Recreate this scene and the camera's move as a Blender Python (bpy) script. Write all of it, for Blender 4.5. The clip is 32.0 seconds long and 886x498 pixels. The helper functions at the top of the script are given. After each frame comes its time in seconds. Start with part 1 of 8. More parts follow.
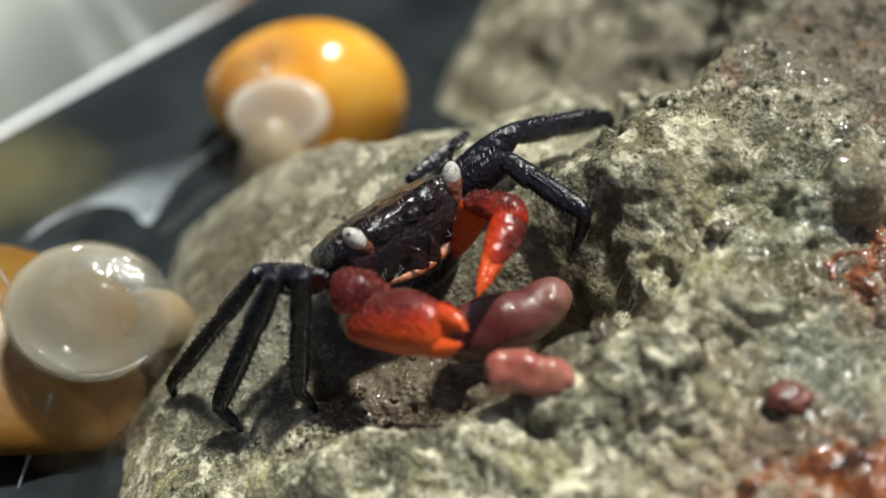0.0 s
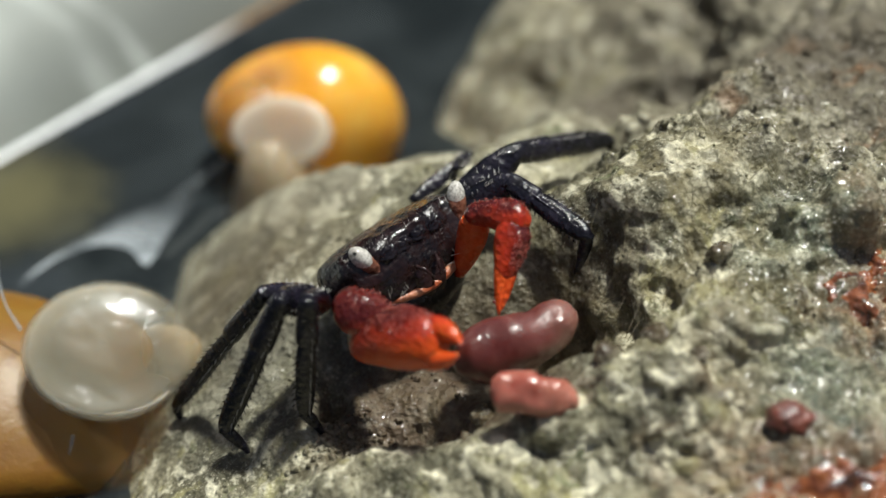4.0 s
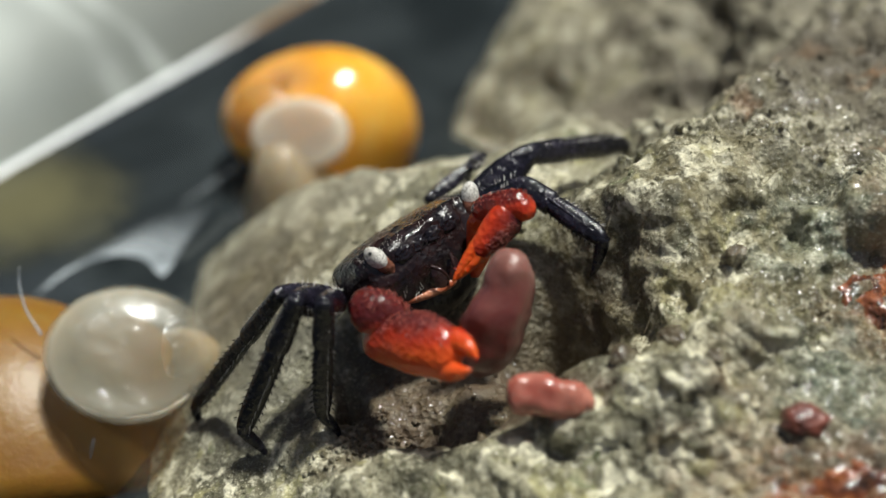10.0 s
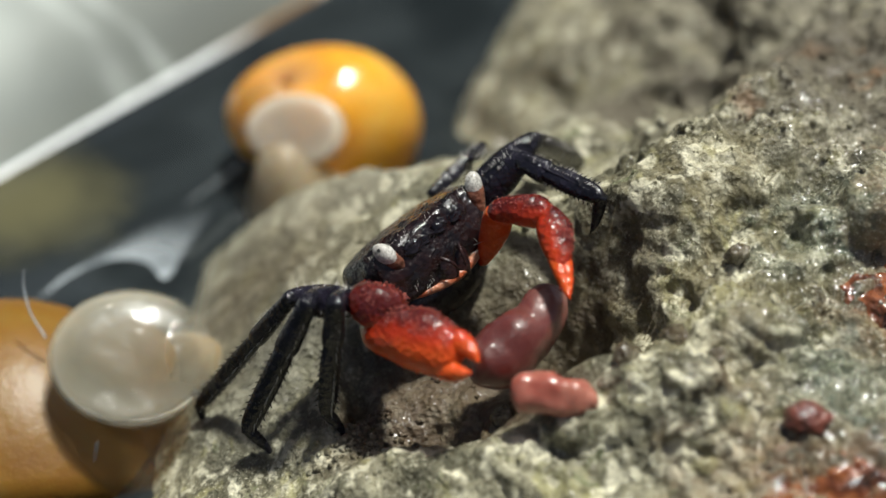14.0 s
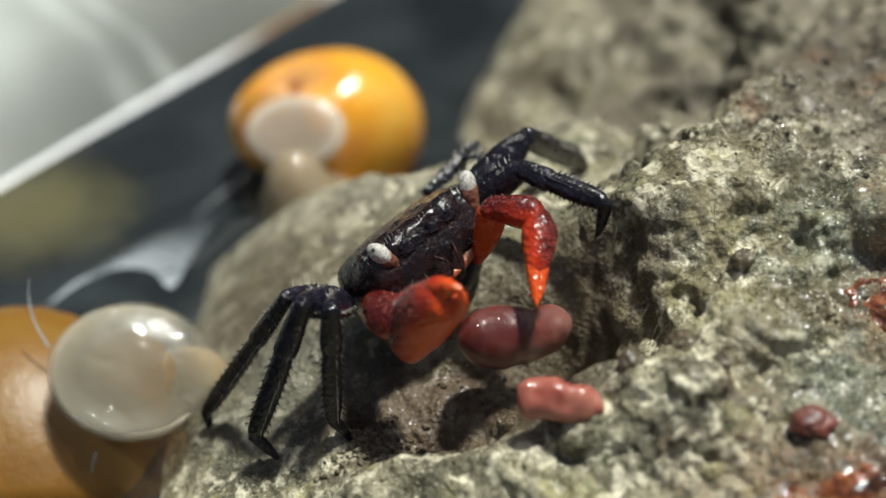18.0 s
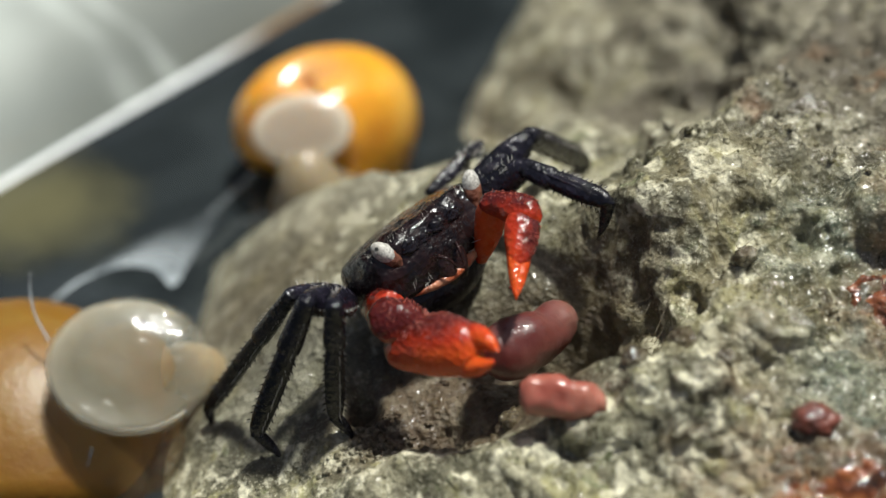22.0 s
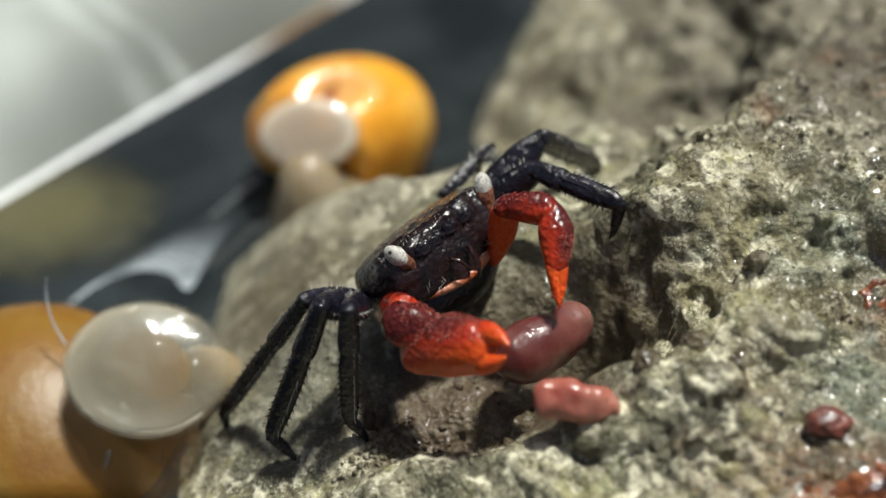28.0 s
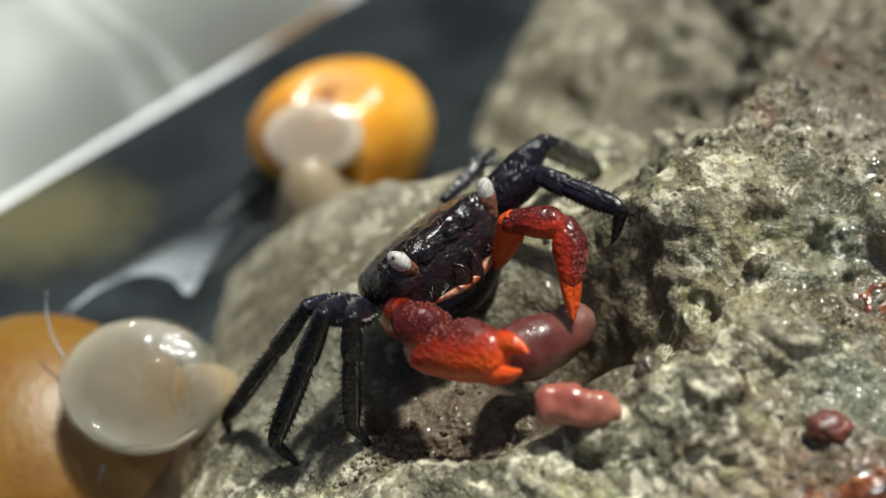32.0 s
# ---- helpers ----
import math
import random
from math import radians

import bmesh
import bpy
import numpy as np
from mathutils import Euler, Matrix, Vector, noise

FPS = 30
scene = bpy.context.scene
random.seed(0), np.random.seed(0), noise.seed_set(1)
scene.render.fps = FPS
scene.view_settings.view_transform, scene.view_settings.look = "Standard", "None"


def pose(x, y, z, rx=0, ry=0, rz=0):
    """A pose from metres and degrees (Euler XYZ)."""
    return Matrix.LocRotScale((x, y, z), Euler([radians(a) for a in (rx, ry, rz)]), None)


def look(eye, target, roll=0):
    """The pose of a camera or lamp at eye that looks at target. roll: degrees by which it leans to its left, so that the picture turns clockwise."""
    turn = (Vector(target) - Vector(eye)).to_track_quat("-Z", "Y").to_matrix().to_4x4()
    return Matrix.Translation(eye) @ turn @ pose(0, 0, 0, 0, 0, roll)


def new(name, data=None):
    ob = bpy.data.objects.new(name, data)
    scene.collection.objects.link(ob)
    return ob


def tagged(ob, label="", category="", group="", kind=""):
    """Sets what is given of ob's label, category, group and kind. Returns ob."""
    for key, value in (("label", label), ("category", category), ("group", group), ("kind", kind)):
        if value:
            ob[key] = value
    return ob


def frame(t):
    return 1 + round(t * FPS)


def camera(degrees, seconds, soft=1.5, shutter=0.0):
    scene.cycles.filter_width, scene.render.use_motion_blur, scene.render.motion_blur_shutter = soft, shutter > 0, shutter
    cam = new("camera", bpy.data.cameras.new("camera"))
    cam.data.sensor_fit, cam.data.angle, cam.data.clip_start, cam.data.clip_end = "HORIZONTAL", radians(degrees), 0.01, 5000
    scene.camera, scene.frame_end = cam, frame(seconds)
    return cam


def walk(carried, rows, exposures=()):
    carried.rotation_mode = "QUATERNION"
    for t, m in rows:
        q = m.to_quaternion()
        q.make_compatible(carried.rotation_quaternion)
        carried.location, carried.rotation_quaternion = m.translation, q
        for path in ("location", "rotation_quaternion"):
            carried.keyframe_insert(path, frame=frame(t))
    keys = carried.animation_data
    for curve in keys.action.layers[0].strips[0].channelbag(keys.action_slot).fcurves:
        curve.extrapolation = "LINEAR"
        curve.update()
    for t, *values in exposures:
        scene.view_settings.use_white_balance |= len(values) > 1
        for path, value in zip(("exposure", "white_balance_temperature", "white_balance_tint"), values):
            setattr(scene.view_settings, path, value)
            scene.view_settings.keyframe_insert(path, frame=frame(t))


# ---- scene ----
LENS = 30
PATH = [
    (0, pose(0.000000, -0.108000, 0.095700, 55.000, -0.000, 0.000)),
    (0.5, pose(-0.000069, -0.108152, 0.095534, 55.083, -0.069, -0.097)),
    (1, pose(-0.000300, -0.108082, 0.095827, 54.940, 0.035, -0.293)),
    (1.5, pose(-0.000329, -0.108432, 0.095885, 55.067, 0.045, -0.269)),
    (2, pose(-0.000262, -0.108415, 0.095968, 55.072, 0.011, -0.247)),
    (2.5, pose(-0.000413, -0.108631, 0.096231, 55.196, -0.062, -0.283)),
    (3, pose(-0.000452, -0.108688, 0.096271, 55.351, -0.016, -0.293)),
    (3.5, pose(-0.000657, -0.108905, 0.096803, 55.549, -0.022, -0.308)),
    (5.5, pose(-0.001165, -0.109164, 0.096861, 55.705, 0.119, -0.273)),
    (6, pose(-0.001127, -0.109255, 0.097094, 55.655, 0.082, -0.232)),
    (6.5, pose(-0.001316, -0.109338, 0.096864, 55.674, 0.008, -0.234)),
    (7, pose(-0.001316, -0.109314, 0.096863, 55.664, 0.084, -0.289)),
    (7.5, pose(-0.001308, -0.109362, 0.097052, 55.693, 0.068, -0.260)),
    (8, pose(-0.001357, -0.109381, 0.097099, 55.711, 0.050, -0.279)),
    (8.5, pose(-0.001176, -0.109448, 0.097152, 55.739, 0.093, -0.222)),
    (9, pose(-0.001346, -0.109527, 0.097135, 55.750, 0.032, -0.208)),
    (9.5, pose(-0.001348, -0.109649, 0.097371, 55.714, 0.091, 0.008)),
    (10, pose(-0.001211, -0.109843, 0.097237, 55.800, 0.234, 0.059)),
    (10.5, pose(-0.001347, -0.109989, 0.097498, 55.754, 0.296, 0.040)),
    (11, pose(-0.001413, -0.109871, 0.097063, 55.760, 0.325, 0.032)),
    (11.5, pose(-0.001455, -0.109852, 0.097161, 55.676, 0.368, 0.057)),
    (12, pose(-0.001433, -0.110090, 0.097281, 55.680, 0.328, 0.128)),
    (12.5, pose(-0.001567, -0.110185, 0.097308, 55.714, 0.307, 0.074)),
    (13, pose(-0.001305, -0.110180, 0.097237, 55.770, 0.345, 0.151)),
    (13.5, pose(-0.001604, -0.110273, 0.097186, 55.823, 0.234, 0.073)),
    (14, pose(-0.001507, -0.110284, 0.097390, 55.820, 0.245, 0.047)),
    (14.5, pose(-0.001517, -0.110369, 0.097355, 55.879, 0.238, 0.052)),
    (16.5, pose(-0.001556, -0.110552, 0.098340, 55.883, 0.470, -0.066)),
    (17, pose(-0.001674, -0.110482, 0.098067, 55.915, 0.504, -0.079)),
    (17.5, pose(-0.001600, -0.110397, 0.098118, 55.855, 0.496, 0.015)),
    (18, pose(-0.001632, -0.110440, 0.097977, 55.870, 0.538, 0.013)),
    (18.5, pose(-0.001527, -0.110554, 0.098015, 55.844, 0.625, 0.059)),
    (19, pose(-0.001448, -0.110420, 0.097901, 55.810, 0.665, 0.030)),
    (19.5, pose(-0.001626, -0.110502, 0.097912, 55.808, 0.607, -0.002)),
    (20, pose(-0.001653, -0.110422, 0.097876, 55.763, 0.598, -0.006)),
    (20.5, pose(-0.001663, -0.110462, 0.097911, 55.727, 0.584, 0.034)),
    (21, pose(-0.001890, -0.110520, 0.097578, 55.808, 0.503, 0.001)),
    (21.5, pose(-0.001654, -0.110490, 0.097906, 55.772, 0.619, 0.021)),
    (22, pose(-0.001898, -0.110646, 0.097869, 55.863, 0.539, -0.022)),
    (22.5, pose(-0.001760, -0.110449, 0.097737, 55.796, 0.629, 0.048)),
    (23, pose(-0.001829, -0.110532, 0.097642, 55.838, 0.681, -0.003)),
    (23.5, pose(-0.001919, -0.110652, 0.098006, 55.809, 0.757, 0.001)),
    (24, pose(-0.002218, -0.110698, 0.097436, 55.869, 0.718, 0.046)),
    (24.5, pose(-0.001947, -0.110783, 0.097675, 55.757, 0.823, 0.143)),
    (25, pose(-0.001929, -0.110598, 0.097516, 55.631, 0.907, 0.135)),
    (25.5, pose(-0.002084, -0.110683, 0.097481, 55.698, 0.855, 0.130)),
    (27.5, pose(-0.002039, -0.111112, 0.098273, 55.911, 0.824, 0.213)),
    (28, pose(-0.002063, -0.111146, 0.098384, 55.972, 0.869, 0.231)),
    (28.5, pose(-0.002127, -0.111086, 0.098369, 55.987, 0.936, 0.201)),
    (29, pose(-0.002110, -0.111035, 0.098435, 55.935, 0.928, 0.229)),
    (29.5, pose(-0.002123, -0.110926, 0.098705, 55.845, 0.931, 0.214)),
    (30, pose(-0.002060, -0.111262, 0.098885, 56.041, 0.950, 0.258)),
    (30.5, pose(-0.002055, -0.111111, 0.098610, 56.005, 1.020, 0.176)),
    (31, pose(-0.002210, -0.111084, 0.098605, 55.960, 0.982, 0.119)),
    (31.5, pose(-0.002222, -0.111055, 0.098737, 55.906, 0.994, 0.100)),
    (32, pose(-0.002272, -0.110971, 0.099036, 55.869, 1.020, 0.058)),
]

cam = camera(LENS, 32.0, soft=1.5)
cam.data.dof.use_dof, cam.data.dof.focus_distance, cam.data.dof.aperture_fstop = True, 0.1318, 14.0
walk(cam, PATH, [(0.0, 0.09), (32.0, 0.09)])

# ---- light ----
SUN_EL, SUN_AZ = radians(77), radians(62)   # azimuth from +y, clockwise
world = bpy.data.worlds.new("world")
scene.world = world
world.use_nodes = True
wt = world.node_tree
sky = wt.nodes.new("ShaderNodeTexSky")
sky.sky_type, sky.sun_disc = "NISHITA", False
sky.sun_elevation, sky.sun_rotation, sky.air_density, sky.dust_density = SUN_EL, SUN_AZ, 0.7, 4.0
wt.links.new(sky.outputs[0], wt.nodes["Background"].inputs[0])
wt.nodes["Background"].inputs[1].default_value = 0.052
sun = new("sun", bpy.data.lights.new("sun", "SUN"))
sun.data.energy, sun.data.angle, sun.data.color = 5.0, radians(5.0), (0.98, 1.0, 0.93)
way = Vector((math.sin(SUN_AZ) * math.cos(SUN_EL), math.cos(SUN_AZ) * math.cos(SUN_EL), math.sin(SUN_EL)))
sun.matrix_world = look(way, (0, 0, 0))

# ---- materials ----
MM = 0.001


class Mat:
    """A node material, with the few steps that the scene needs."""

    def __init__(self, name, rough=0.5, metal=0.0, **sockets):
        self.mat = bpy.data.materials.new(name)
        self.mat.use_nodes = True
        self.t = self.mat.node_tree
        self.bsdf = self.t.nodes["Principled BSDF"]
        self.bsdf.inputs["Roughness"].default_value, self.bsdf.inputs["Metallic"].default_value = rough, metal
        for key, value in sockets.items():
            self.bsdf.inputs[key.replace("_", " ")].default_value = value
        self.where = self.t.nodes.new("ShaderNodeTexCoord").outputs["Object"]

    def node(self, kind, **inputs):
        n = self.t.nodes.new(kind)
        for key, value in inputs.items():
            self.put(n.inputs[key], value)
        return n

    def put(self, socket, value):
        if isinstance(value, bpy.types.NodeSocket):
            self.t.links.new(value, socket)
        else:
            socket.default_value = value

    def noise(self, size, detail=4, rough=0.55, warp=0.0):
        """Noise with lumps of that many millimetres."""
        n = self.node("ShaderNodeTexNoise", Vector=self.where, Scale=1000 / size, Detail=detail, Roughness=rough, Distortion=warp)
        return n.outputs["Fac"]

    def cells(self, size, feature="F1"):
        n = self.node("ShaderNodeTexVoronoi", Vector=self.where, Scale=1000 / size)
        n.feature = feature
        return n.outputs["Distance"]

    def ramp(self, fac, *stops):
        n = self.node("ShaderNodeValToRGB", Fac=fac)
        el = n.color_ramp.elements
        while len(el) < len(stops):
            el.new(0.5)
        for e, (at, col) in zip(el, stops):
            e.position, e.color = at, (*(col if isinstance(col, tuple) else (col, col, col)), 1)
        return n.outputs["Color"]

    def mix(self, fac, a, b, kind="MIX"):
        n = self.t.nodes.new("ShaderNodeMix")
        n.data_type, n.blend_type = "RGBA", kind
        for socket, v in ((n.inputs["Factor"], fac), (n.inputs["A"], a), (n.inputs["B"], b)):
            if isinstance(v, tuple):
                v = (*v, 1)
            self.put(socket, v)
        return n.outputs["Result"]

    def maths(self, op, a, b=0.0, clamp=False):
        n = self.t.nodes.new("ShaderNodeMath")
        n.operation, n.use_clamp = op, clamp
        self.put(n.inputs[0], a), self.put(n.inputs[1], b)
        return n.outputs[0]

    def axis(self, i):
        return self.node("ShaderNodeSeparateXYZ", Vector=self.where).outputs[i]

    def patch(self, x, y, reach, ragged=0.5):
        """1 inside a ragged patch round (x, y) millimetres on the ground, fading to 0 outside."""
        dx = self.maths("SUBTRACT", self.axis(0), x * MM)
        dy = self.maths("SUBTRACT", self.axis(1), y * MM)
        d = self.maths("SQRT", self.maths("ADD", self.maths("MULTIPLY", dx, dx), self.maths("MULTIPLY", dy, dy)))
        d = self.maths("DIVIDE", d, reach * MM)
        d = self.maths("ADD", d, self.maths("MULTIPLY", self.maths("SUBTRACT", self.noise(5, 5, 0.65), 0.5), 4 * ragged))
        return self.maths("SUBTRACT", 1.35, d, True)

    def bump(self, height, depth, old=None):
        """Relief: height 0 to 1 stands for that many millimetres."""
        n = self.node("ShaderNodeBump", Height=height, Distance=depth * MM, Strength=1.0)
        if old is not None:
            self.put(n.inputs["Normal"], old)
        return n.outputs["Normal"]

    def done(self, color=None, normal=None, rough=None):
        if color is not None:
            self.put(self.bsdf.inputs["Base Color"], (*color, 1) if isinstance(color, tuple) else color)
        if normal is not None:
            self.put(self.bsdf.inputs["Normal"], normal)
        if rough is not None:
            self.put(self.bsdf.inputs["Roughness"], rough)
        return self.mat


def rock_material():
    m = Mat("weathered limestone", 0.8)
    col = m.ramp(m.noise(6, 6, 0.65), (0.36, (0.115, 0.108, 0.068)), (0.50, (0.245, 0.228, 0.145)), (0.63, (0.70, 0.655, 0.47)))
    col = m.mix(m.ramp(m.noise(2.0, 5, 0.65, 0.8), (0.36, 0.7), (0.50, 0.0)), col, (0.17, 0.15, 0.09))
    fine = m.noise(0.7, 5, 0.7)
    col = m.mix(m.ramp(fine, (0.35, 0.0), (0.62, 0.85)), m.mix(1.0, col, (0.45, 0.435, 0.365), "MULTIPLY"), col)
    col = m.mix(m.ramp(m.noise(3.1, 4, 0.6, 0.6), (0.56, 0.0), (0.66, 0.75)), col, (0.40, 0.37, 0.17))       # yellowish lichen
    col = m.mix(m.ramp(m.noise(4.3, 5, 0.7, 1.0), (0.60, 0.0), (0.72, 0.8)), col, (0.12, 0.16, 0.05))        # green film
    col = m.mix(m.ramp(m.noise(2.3, 4, 0.6), (0.52, 0.0), (0.61, 0.9)), col, (0.86, 0.81, 0.60))             # pale chips
    rust = m.maths("MAXIMUM", m.patch(28, -25, 12), m.patch(32, -7, 6))
    col = m.mix(m.maths("MULTIPLY", rust, 0.8), col, m.ramp(m.noise(2.0, 4), (0.36, (0.05, 0.022, 0.012)), (0.5, (0.22, 0.08, 0.025)), (0.66, (0.30, 0.20, 0.10))))
    teal = m.maths("MAXIMUM", m.patch(27.5, -15, 6.0, 0.4), m.patch(28, -3, 5.0, 0.45))
    col = m.mix(m.maths("MULTIPLY", teal, 0.6), col, m.mix(fine, (0.05, 0.085, 0.065), (0.17, 0.24, 0.18)))
    # brown stain where shade falls under the claws and in the cave
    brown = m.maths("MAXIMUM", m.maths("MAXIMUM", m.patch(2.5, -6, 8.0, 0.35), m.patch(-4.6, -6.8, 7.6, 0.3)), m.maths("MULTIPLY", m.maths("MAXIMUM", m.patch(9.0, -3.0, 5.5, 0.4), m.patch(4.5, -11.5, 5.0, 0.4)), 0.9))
    wet = m.maths("MAXIMUM", m.maths("MAXIMUM", m.maths("MAXIMUM", rust, m.patch(29, 8, 7)), m.maths("MAXIMUM", teal, m.patch(27, -17, 7))), m.maths("MAXIMUM", m.maths("MAXIMUM", m.patch(30, 4, 8), m.maths("MAXIMUM", m.patch(25, -9, 7), m.patch(31, -6, 9))), m.maths("MULTIPLY", brown, 0.4)))
    shore = m.maths("MULTIPLY", m.maths("SUBTRACT", 0.0055, m.axis(2)), 300, True)
    wet = m.maths("MAXIMUM", wet, shore)
    col = m.mix(m.maths("MULTIPLY", shore, 0.35), col, (0.16, 0.13, 0.07))
    damp = m.ramp(m.noise(7, 3), (0.40, 0.1), (0.62, 0.7))
    rough = m.maths("SUBTRACT", 0.78, m.maths("MULTIPLY", m.maths("MAXIMUM", wet, damp), 0.62))
    grain = m.noise(0.28, 4, 0.7)
    col = m.mix(m.ramp(grain, (0.56, 0.0), (0.67, 0.8)), col, (0.76, 0.72, 0.54))
    col = m.mix(m.ramp(m.noise(0.9, 3, 0.6, 1.0), (0.36, 0.45), (0.45, 0.0)), col, (0.13, 0.115, 0.075))
    # grey-brown far rock, darkened further for the shade of its hollow and slope
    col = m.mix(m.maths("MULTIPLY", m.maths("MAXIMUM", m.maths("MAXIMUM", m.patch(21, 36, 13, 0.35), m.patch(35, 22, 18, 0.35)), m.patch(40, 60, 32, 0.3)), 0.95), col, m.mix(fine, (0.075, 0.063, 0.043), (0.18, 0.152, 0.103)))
    col = m.mix(m.maths("MULTIPLY", m.patch(35, 14, 15, 0.3), m.ramp(m.noise(5.5, 4, 0.6), (0.57, 0.0), (0.66, 0.75))), col, (0.24, 0.115, 0.045))      # rusty stains
    col = m.mix(m.maths("MULTIPLY", m.patch(-13, 23, 8, 0.3), 0.55), col, m.mix(m.noise(2.5, 4), (0.36, 0.33, 0.24), (0.68, 0.63, 0.48)))      # paler patch on the crest
    col = m.mix(m.maths("MULTIPLY", m.patch(-19, 13, 11, 0.25), 0.82), col, m.mix(fine, (0.058, 0.045, 0.024), (0.19, 0.15, 0.086)))      # darker brown patch behind the left legs
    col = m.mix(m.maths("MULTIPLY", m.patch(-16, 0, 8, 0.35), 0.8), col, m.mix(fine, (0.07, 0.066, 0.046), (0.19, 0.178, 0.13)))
    col = m.mix(m.maths("MULTIPLY", m.patch(3.6, 2.5, 7.2, 0.3), 0.78), col, m.mix(fine, (0.052, 0.045, 0.025), (0.15, 0.135, 0.076)))   # olive tint with the hollow's shade put into the colour
    # brown stain, its colour darkened further to carry the shade there
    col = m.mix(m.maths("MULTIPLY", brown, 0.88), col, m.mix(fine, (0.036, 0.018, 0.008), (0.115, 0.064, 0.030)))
    ochre = m.maths("MULTIPLY", m.patch(19, -3, 11, 0.35), m.ramp(m.noise(3.4, 4, 0.6, 0.7), (0.42, 0.0), (0.58, 0.7)))
    col = m.mix(ochre, col, m.mix(fine, (0.09, 0.075, 0.03), (0.30, 0.25, 0.12)))      # ochre and olive stains
    n = m.bump(fine, 0.36)
    n = m.bump(m.cells(0.55), 0.22, n)
    n = m.bump(grain, 0.16, n)
    m.put(m.bsdf.inputs["Coat Weight"], m.maths("MAXIMUM", wet, m.maths("MULTIPLY", m.maths("ADD", damp, 0.1), 0.4)))
    m.put(m.bsdf.inputs["Coat Roughness"], 0.12)
    m.put(m.bsdf.inputs["Coat Normal"], m.bump(m.noise(1.1, 2, 0.5, 0.5), 0.7))
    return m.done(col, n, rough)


def chitin(name, dark, light, rough=0.32, depth=0.12, coat=0.0):
    m = Mat(name, rough, Coat_Weight=coat, Coat_Roughness=0.1)
    col = m.mix(m.ramp(m.noise(1.6, 5), (0.4, 0.0), (0.68, 1.0)), dark, light)
    n = m.bump(m.noise(0.35, 3), depth)
    n = m.bump(m.cells(0.45), depth * 0.6, n)
    return m.done(col, n, m.ramp(m.noise(0.8, 3), (0.3, rough - 0.1), (0.7, rough + 0.14)))


def claw_material(name="red claw shell", shift=0.26):
    """Dark red and pimpled on top of the hand, orange red below and on the fingers."""
    m = Mat(name, 0.2, Subsurface_Weight=0.6, Subsurface_Radius=(0.0026, 0.0006, 0.0002), Coat_Weight=0.15, Coat_Roughness=0.12)
    up = m.maths("MULTIPLY", m.axis(1), 300)
    out = m.maths("MULTIPLY", m.axis(0), -95)
    k = m.maths("ADD", m.maths("ADD", up, out), m.maths("ADD", m.maths("MULTIPLY", m.noise(1.4, 4), 0.6), shift + 0.25))
    col = m.ramp(k, (0.05, (0.64, 0.085, 0.010)), (0.42, (0.45, 0.035, 0.008)), (0.85, (0.085, 0.010, 0.008)))
    n = m.bump(m.cells(0.45), 0.11)
    return m.done(col, m.bump(m.noise(0.25, 3), 0.05, n))


def soft_material(name, a, b, rough, sss, radius, ior=1.4, clear=0.0, waves=0.12):
    m = Mat(name, rough, Subsurface_Weight=sss, Subsurface_Radius=radius, IOR=ior, Coat_Weight=0.5, Coat_Roughness=0.08, Transmission_Weight=clear)
    col = m.ramp(m.noise(4, 4), (0.32, a), (0.66, b))
    return m.done(col, m.bump(m.noise(1.2 + 5 * waves, 3 if waves < 0.3 else 0.6), waves))


def shell_material(name="golden snail shell", tone=1.0):
    m = Mat(name, 0.2, Subsurface_Weight=0.35, Subsurface_Radius=(0.003, 0.0016, 0.0004), Coat_Weight=0.45)
    col = m.ramp(m.noise(7, 4), (0.3, (0.62, 0.26, 0.02)), (0.5, (0.78, 0.38, 0.03)), (0.7, (0.80, 0.48, 0.10)))
    col = m.mix(m.ramp(m.noise(3.5, 3), (0.62, 0.0), (0.75, 0.6)), col, (0.55, 0.17, 0.06))
    r = m.maths("SQRT", m.maths("ADD", m.maths("POWER", m.axis(0), 2.0), m.maths("POWER", m.axis(1), 2.0)))
    col = m.mix(m.ramp(m.maths("MULTIPLY", r, 110), (0.03, 0.85), (0.6, 0.0)), col, (0.72, 0.42, 0.22))
    col = m.mix(m.ramp(m.maths("MULTIPLY", r, 1000), (0.5, 0.8), (0.9, 0.0)), col, (0.35, 0.08, 0.04))
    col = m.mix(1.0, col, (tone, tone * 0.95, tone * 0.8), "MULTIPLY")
    m.put(m.bsdf.inputs["Coat Normal"], m.bump(m.noise(2.6, 2, 0.5, 0.5), 0.4))
    return m.done(col, m.bump(m.noise(1.8, 3), 0.1))


def eye_material():
    m = Mat("pale speckled eye", 0.1)
    col = m.mix(m.ramp(m.noise(0.2, 3), (0.36, 0.0), (0.6, 1.0)), (0.30, 0.285, 0.255), (0.62, 0.60, 0.55))
    # a grey cloud round the dark pupil near the outer end
    p = m.node("ShaderNodeVectorMath", Vector=m.where)
    p.operation = "DISTANCE"
    p.inputs[1].default_value = (0.00082, 0.00005, 0.00055)
    far = m.maths("MULTIPLY", p.outputs["Value"], 1000)
    col = m.mix(m.ramp(far, (0.25, 0.6), (0.65, 0.0)), col, (0.22, 0.20, 0.18))
    col = m.mix(m.ramp(far, (0.12, 0.95), (0.22, 0.0)), col, (0.01, 0.01, 0.01))
    return m.done(col)


